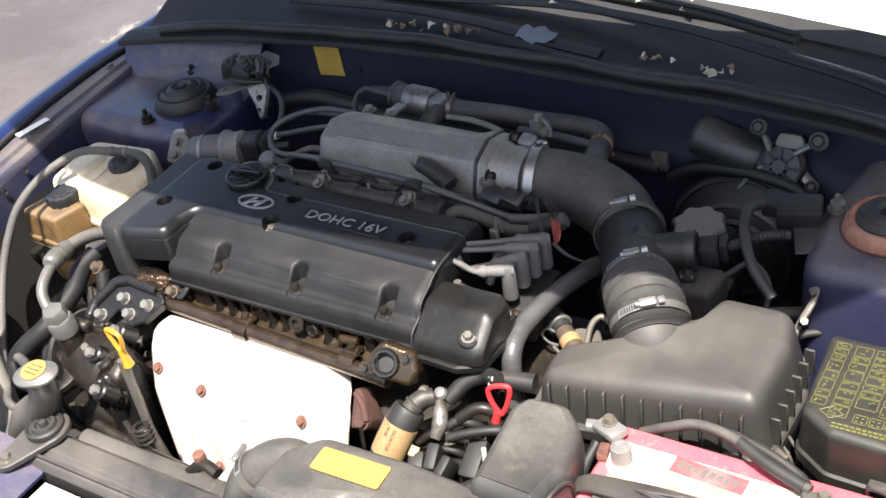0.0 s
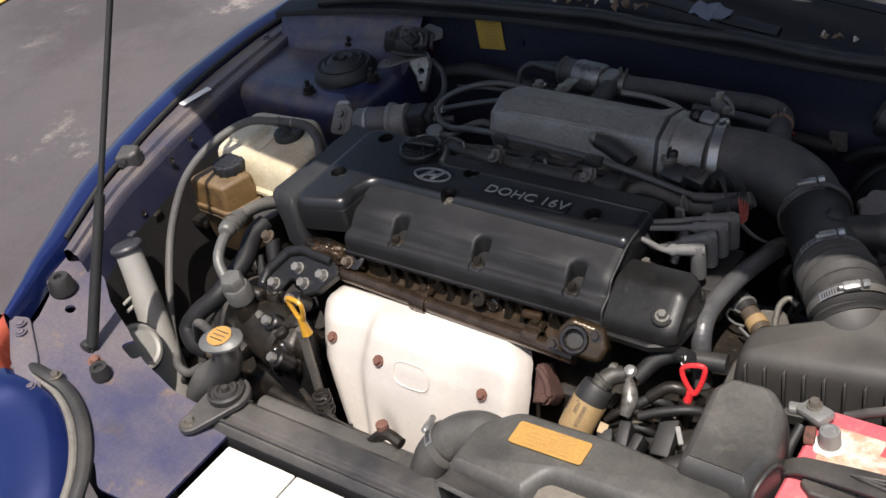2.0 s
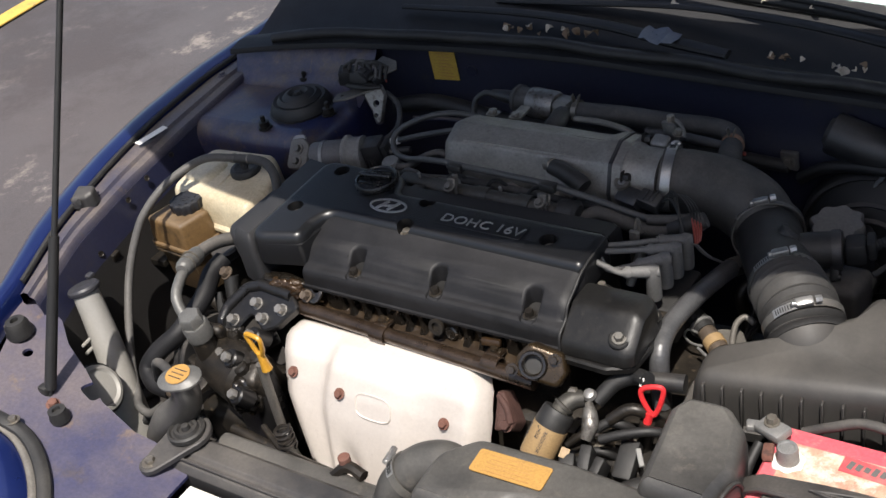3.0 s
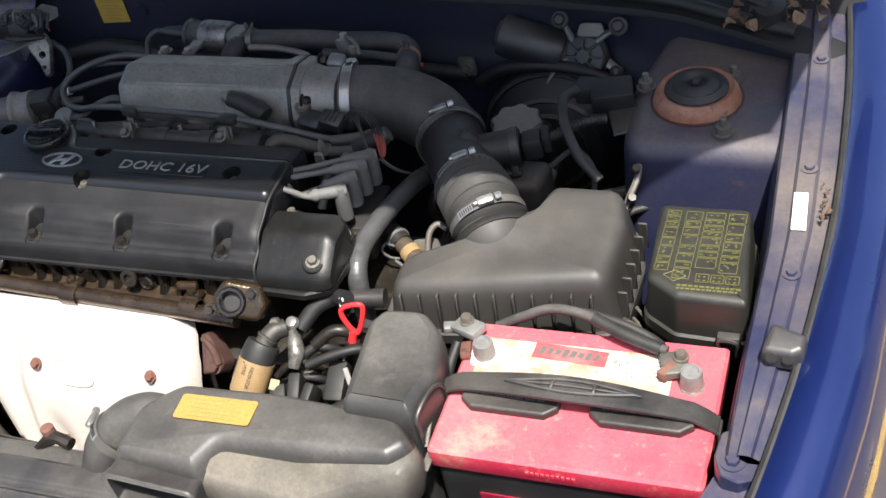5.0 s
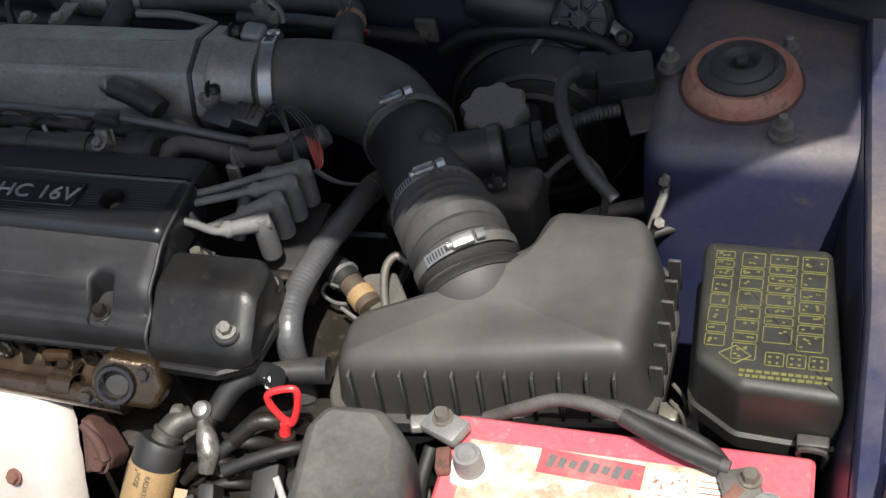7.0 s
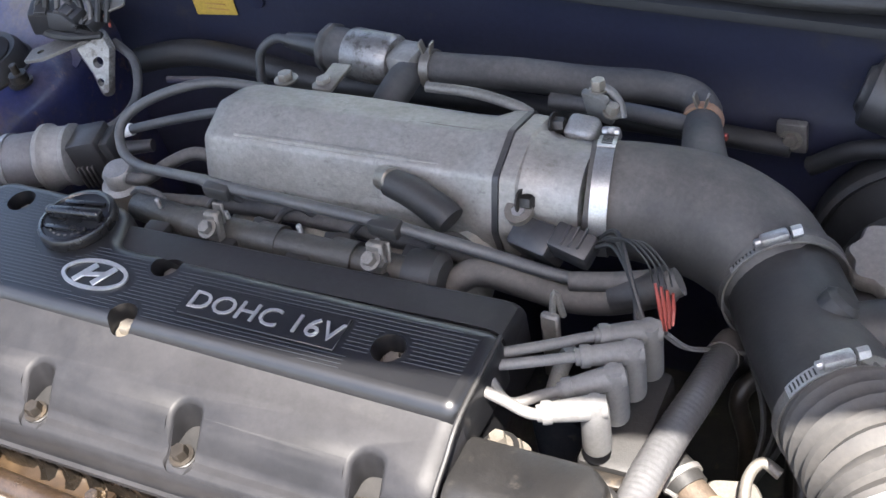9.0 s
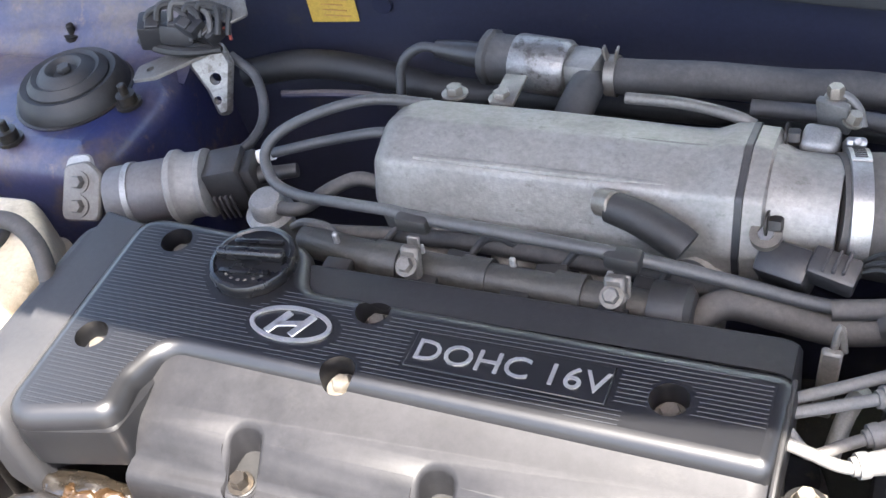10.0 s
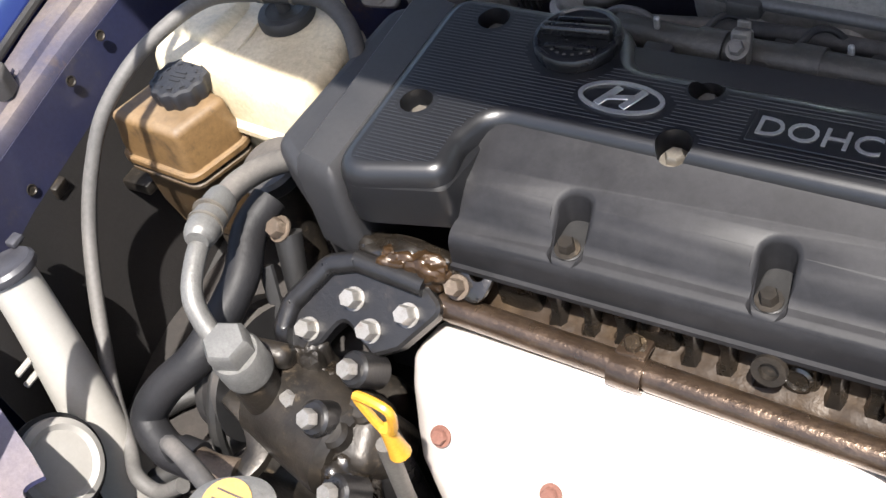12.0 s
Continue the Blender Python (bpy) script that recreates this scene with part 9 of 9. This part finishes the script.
bst = thing("brake_booster", (0.33, 1.17, 0.68), "round black brake booster on the bulkhead", "brake booster", move=(-0.008, 0.022, -0.022))
part("booster_shell", P(lathe, [(0, 0), (0.085, 0), (0.102, 0.010), (0.106, 0.022), (0.102, 0.034), (0.095, 0.040), (0.080, 0.060), (0.05, 0.070), (0, 0.072)], (0.330, 1.205, 0.705), (0, -1, 0.12), 48), "jet", bst)
for r, d in ((0.098, 0.042), (0.072, 0.066), (0.052, 0.0715)):
    part("pressed_ring", P(lathe, [(r - 0.004, -0.002), (r, 0.0025), (r + 0.004, -0.002), (r - 0.004, -0.002)], V(0.330, 1.205, 0.705) + V(0, -1, 0.12).normalized() * d, (0, -1, 0.12), 48), "black", bst, "pressed ring of the shell")
part("hanger", P(tube, [(0.225, 1.185, 0.785), (0.265, 1.18, 0.812), (0.33, 1.172, 0.824), (0.395, 1.168, 0.815), (0.43, 1.16, 0.79)], 0.008, 10, 6), "jet", bst)
wm = thing("wiper_motor", (0.37, 1.19, 0.84), "black wiper motor on a three-armed alloy bracket", "motor", move=(-0.014, 0.032, -0.034), size=1.02)
part("motor_can", P(lathe, [(0, 0), (0.016, 0), (0.019, 0.004), (0.026, 0.006), (0.0275, 0.010), (0.0275, 0.086), (0.025, 0.090), (0, 0.090)], (0.266, 1.188, 0.868), (0.90, -0.03, -0.30), 32), "black", wm, "matt black motor can")
gear = part("gearbox", P(lathe, [(0, 0), (0.028, 0), (0.031, 0.004), (0.031, 0.014), (0.028, 0.018), (0.025, 0.016), (0.012, 0.017), (0.008, 0.021), (0, 0.021)], (0.382, 1.184, 0.838), (-0.05, -0.85, 0.5), 36), "black", wm, "round black gear cover")
for k in range(8):
    a = math.pi * 2 * k / 8
    c = V(0.381, 1.1665, 0.8475)
    part("gear_rib", P(tube, [c, c + 0.023 * (math.cos(a) * V(1, 0, 0) + math.sin(a) * V(0, 0.5, 0.86))], 0.0016, 6, 2), "black", gear)
part("top_flange", P(molded, fillet([(-0.020, -0.006), (0.020, -0.006), (0.014, 0.012), (-0.014, 0.012)], 0.006, 4), dome(-0.004, 0.004, 0.002), pose(0.392, 1.180, 0.875, 62, 0, 0)), "lead3", wm, "dull alloy flange")
for foot, tip, w in (((0.366, 1.178, 0.868), (0.357, 1.175, 0.897), 0.0105), ((0.402, 1.176, 0.868), (0.430, 1.172, 0.890), 0.0115), ((0.404, 1.176, 0.840), (0.423, 1.170, 0.826), 0.0085)):
    arm = part("bracket_arm", P(tube, [foot, V(*foot).lerp(V(*tip), 0.5), tip], (0.0095, 0.0075, w * 0.9), 12, 4, flat=0.45), "lead", wm, "dull alloy arm")
    part("arm_bush", P(lathe, [(0, 0), (w, 0), (w, 0.006), (w * 0.75, 0.008), (w * 0.6, 0.006), (w * 0.45, 0.010), (0, 0.010)], V(*tip) + V(0, -0.003, 0), (0, -0.8, 0.6), 22), "hose", arm, "dark rubber bush")
part("lower_arm", P(tube, [(0.362, 1.172, 0.846), (0.347, 1.168, 0.832), (0.324, 1.160, 0.800)], (0.004, 0.006, 0.004), 8, 4, flat=0.5), "lead", wm, "thin alloy strut")
rel = thing("relay_block", (0.43, 1.10, 0.80), "black relay block with hose beside the tower", "relay")
part("relay_body", P(box, (0.432, 1.080, 0.838), (0.050, 0.036, 0.032), 0.004, 2, rot(8, 0, 14)), "jet", rel)
part("relay_plate", P(box, (0.452, 1.055, 0.826), (0.036, 0.05, 0.004), 0.001, 1, rot(10, -5, 20)), "black", rel)
part("relay_plug", P(box, (0.402, 1.085, 0.842), (0.026, 0.028, 0.024), 0.004), "jet", rel)
part("hose_loop", P(tube, [(0.392, 1.075, 0.848), (0.384, 1.045, 0.856), (0.392, 1.012, 0.846), (0.412, 0.982, 0.826), (0.440, 0.962, 0.806)], 0.0062, 12, 8), "rubber", rel, "dusty black hose loop")
part("pipe_run", P(tube, [(0.470, 1.03, 0.82), (0.478, 0.99, 0.80), (0.470, 0.96, 0.78), (0.46, 0.93, 0.75)], 0.004, 8, 6), "lead3", rel)
for y in (0.985, 0.955):
    part("pipe_nut", P(hexbolt, (0.475, y, 0.796 + (y - 0.97) * 0.6), (0.3, -0.5, 0.8), 0.0055, 0.010), "dark", rel)
part("wire_loop", P(tube, [(0.375, 0.99, 0.80), (0.40, 1.01, 0.81), (0.425, 0.995, 0.79), (0.42, 0.96, 0.75), (0.40, 0.95, 0.70)], 0.0035, 8, 6), "rubber", rel)
dh = thing("lower_hoses", (0.38, 0.96, 0.60), "tangle of dark pipes under the intake hose", "hose")
rr = random.Random(11)
for k in range(9):
    x, y = 0.22 + 0.03 * k, 0.93 + rr.uniform(-0.02, 0.09)
    part("pipe", P(tube, [(x, y, 0.60), (x + rr.uniform(-0.03, 0.03), y + rr.uniform(-0.03, 0.03), 0.68), (x + rr.uniform(-0.04, 0.04), y + 0.03, 0.735), (x + rr.uniform(-0.02, 0.06), y + 0.06, 0.745)], rr.uniform(0.004, 0.009), 10, 6), rr.choice(("rubber", "dark", "hose", "lead3")), dh)
ab = thing("lower_apron_parts", (-0.55, 0.72, 0.45), "dark dusty floor of the bay beside the belts", "panel")
part("floor_plate", P(box, (-0.53, 0.76, 0.585), (0.20, 0.34, 0.01), 0.003, 1, rot(0, 6, 0)), "bayfloor", ab)
part("floor_pipe", P(tube, [(-0.60, 0.60, 0.60), (-0.56, 0.68, 0.605), (-0.50, 0.74, 0.60), (-0.46, 0.84, 0.60)], 0.009, 10, 6), "rubber", ab)
part("floor_hose", P(tube, [(-0.52, 0.60, 0.62), (-0.47, 0.64, 0.64), (-0.44, 0.66, 0.66)], 0.010, 10, 6), "rubber", ab)

# ---- cowl: wipers, tape and dry leaves ----
wp = thing("windscreen_wiper", (0.25, 1.28, 0.945), "black wiper arm and blade along the cowl", "wiper")
WA = [(0.600, 1.185, 0.900), (0.486, 1.218, 0.930), (0.365, 1.253, 0.937), (0.199, 1.304, 0.938), (0.016, 1.336, 0.936), (-0.15, 1.338, 0.930), (-0.30, 1.335, 0.926)]
part("arm", P(tube, WA, (0.011, 0.0115, 0.010, 0.0085, 0.0075, 0.007, 0.006), 12, 8, flat=0.6), "cowl", wp)
part("blade", P(tube, [(x, y + 0.028, z + 0.010) for x, y, z in WA[2:]], 0.0075, 10, 8), "jet", wp, "rubber blade")
part("blade_spine", P(tube, [(x, y + 0.026, z + 0.019) for x, y, z in WA[2:]], 0.0035, 8, 8), "cowl", wp)
part("pivot_cap", P(lathe, [(0, 0), (0.020, 0), (0.018, 0.016), (0, 0.020)], (0.600, 1.185, 0.884), (0, -0.2, 1), 20), "black", wp)
wp2 = thing("wiper_link_cover", (-0.1, 1.28, 0.93), "dusty black wiper arm resting over the cowl", "wiper")
part("arm", P(tube, [(0.10, 1.272, 0.902), (0.02, 1.276, 0.912), (-0.10, 1.292, 0.922), (-0.25, 1.300, 0.927), (-0.45, 1.29, 0.928)], (0.010, 0.012, 0.010, 0.008, 0.006), 10, 8, flat=0.6), "cowl", wp2)
tp = thing("tape_scrap", (0.0, 1.26, 0.95), "torn scrap of grey tape on the wiper arm", "tape")
rows = [[(-0.024 + 0.052 * i / 5 + 0.004 * math.sin(3 * i), 1.256 + 0.040 * j / 3 - 0.012 * i / 5, 0.924 + 0.004 * math.sin(i * 1.7 + j)) for j in range(4)] for i in range(6)]
part("scrap", P(sheet, rows, 0.0006), "tape", tp)


def leaf(at, size, seed, mat):
    """One dry curled leaf."""
    r = random.Random(seed)
    m = Matrix.Translation(at) @ rot(r.uniform(-50, 50), r.uniform(-50, 50), r.uniform(0, 360))
    rows = []
    for i in range(6):
        t = i / 5
        w = size * 0.42 * math.sin(math.pi * min(0.97, t + 0.06)) + 0.0006
        cz = size * 0.22 * math.sin(math.pi * t)
        rows.append([m @ V(size * (t - 0.5), s * w, cz + abs(s) * w * 0.7) for s in (-1, -0.5, 0, 0.5, 1)])
    ob = part("dry_leaf", P(sheet, rows, 0.0004), mat, None, "curled dry brown leaf caught on the cowl", category="leaf")
    ob["group"] = "dry leaves on the cowl"
    return ob


r0 = random.Random(21)
for k in range(26):
    x = r0.choice((r0.uniform(-0.25, -0.11), r0.uniform(0.15, 0.28)))
    leaf((x, interp(FW, x) + 0.046 + r0.uniform(-0.006, 0.012), cowl_z(x) + 0.004 + r0.uniform(0, 0.006)), r0.uniform(0.006, 0.014), k, r0.choice(("leaf", "leaf", "leafpale")))
for k in range(46):
    leaf((r0.uniform(0.55, 0.665), r0.uniform(1.165, 1.235), cowl_z(0.6) + 0.008 + r0.uniform(0, 0.010)), r0.uniform(0.008, 0.020), 100 + k, r0.choice(("leaf", "leafdark", "leaf")))
for k in range(7):
    leaf((r0.uniform(-0.05, 0.22), 1.318 + r0.uniform(0, 0.035), 0.944 + r0.uniform(0, 0.010)), r0.uniform(0.007, 0.014), 200 + k, "leafpale")
for k in range(12):
    leaf((0.686 + r0.uniform(-0.005, 0.004), 0.885 + r0.uniform(-0.03, 0.03), edge_z(0.88) - 0.004), r0.uniform(0.003, 0.006), 300 + k, "leafdark")
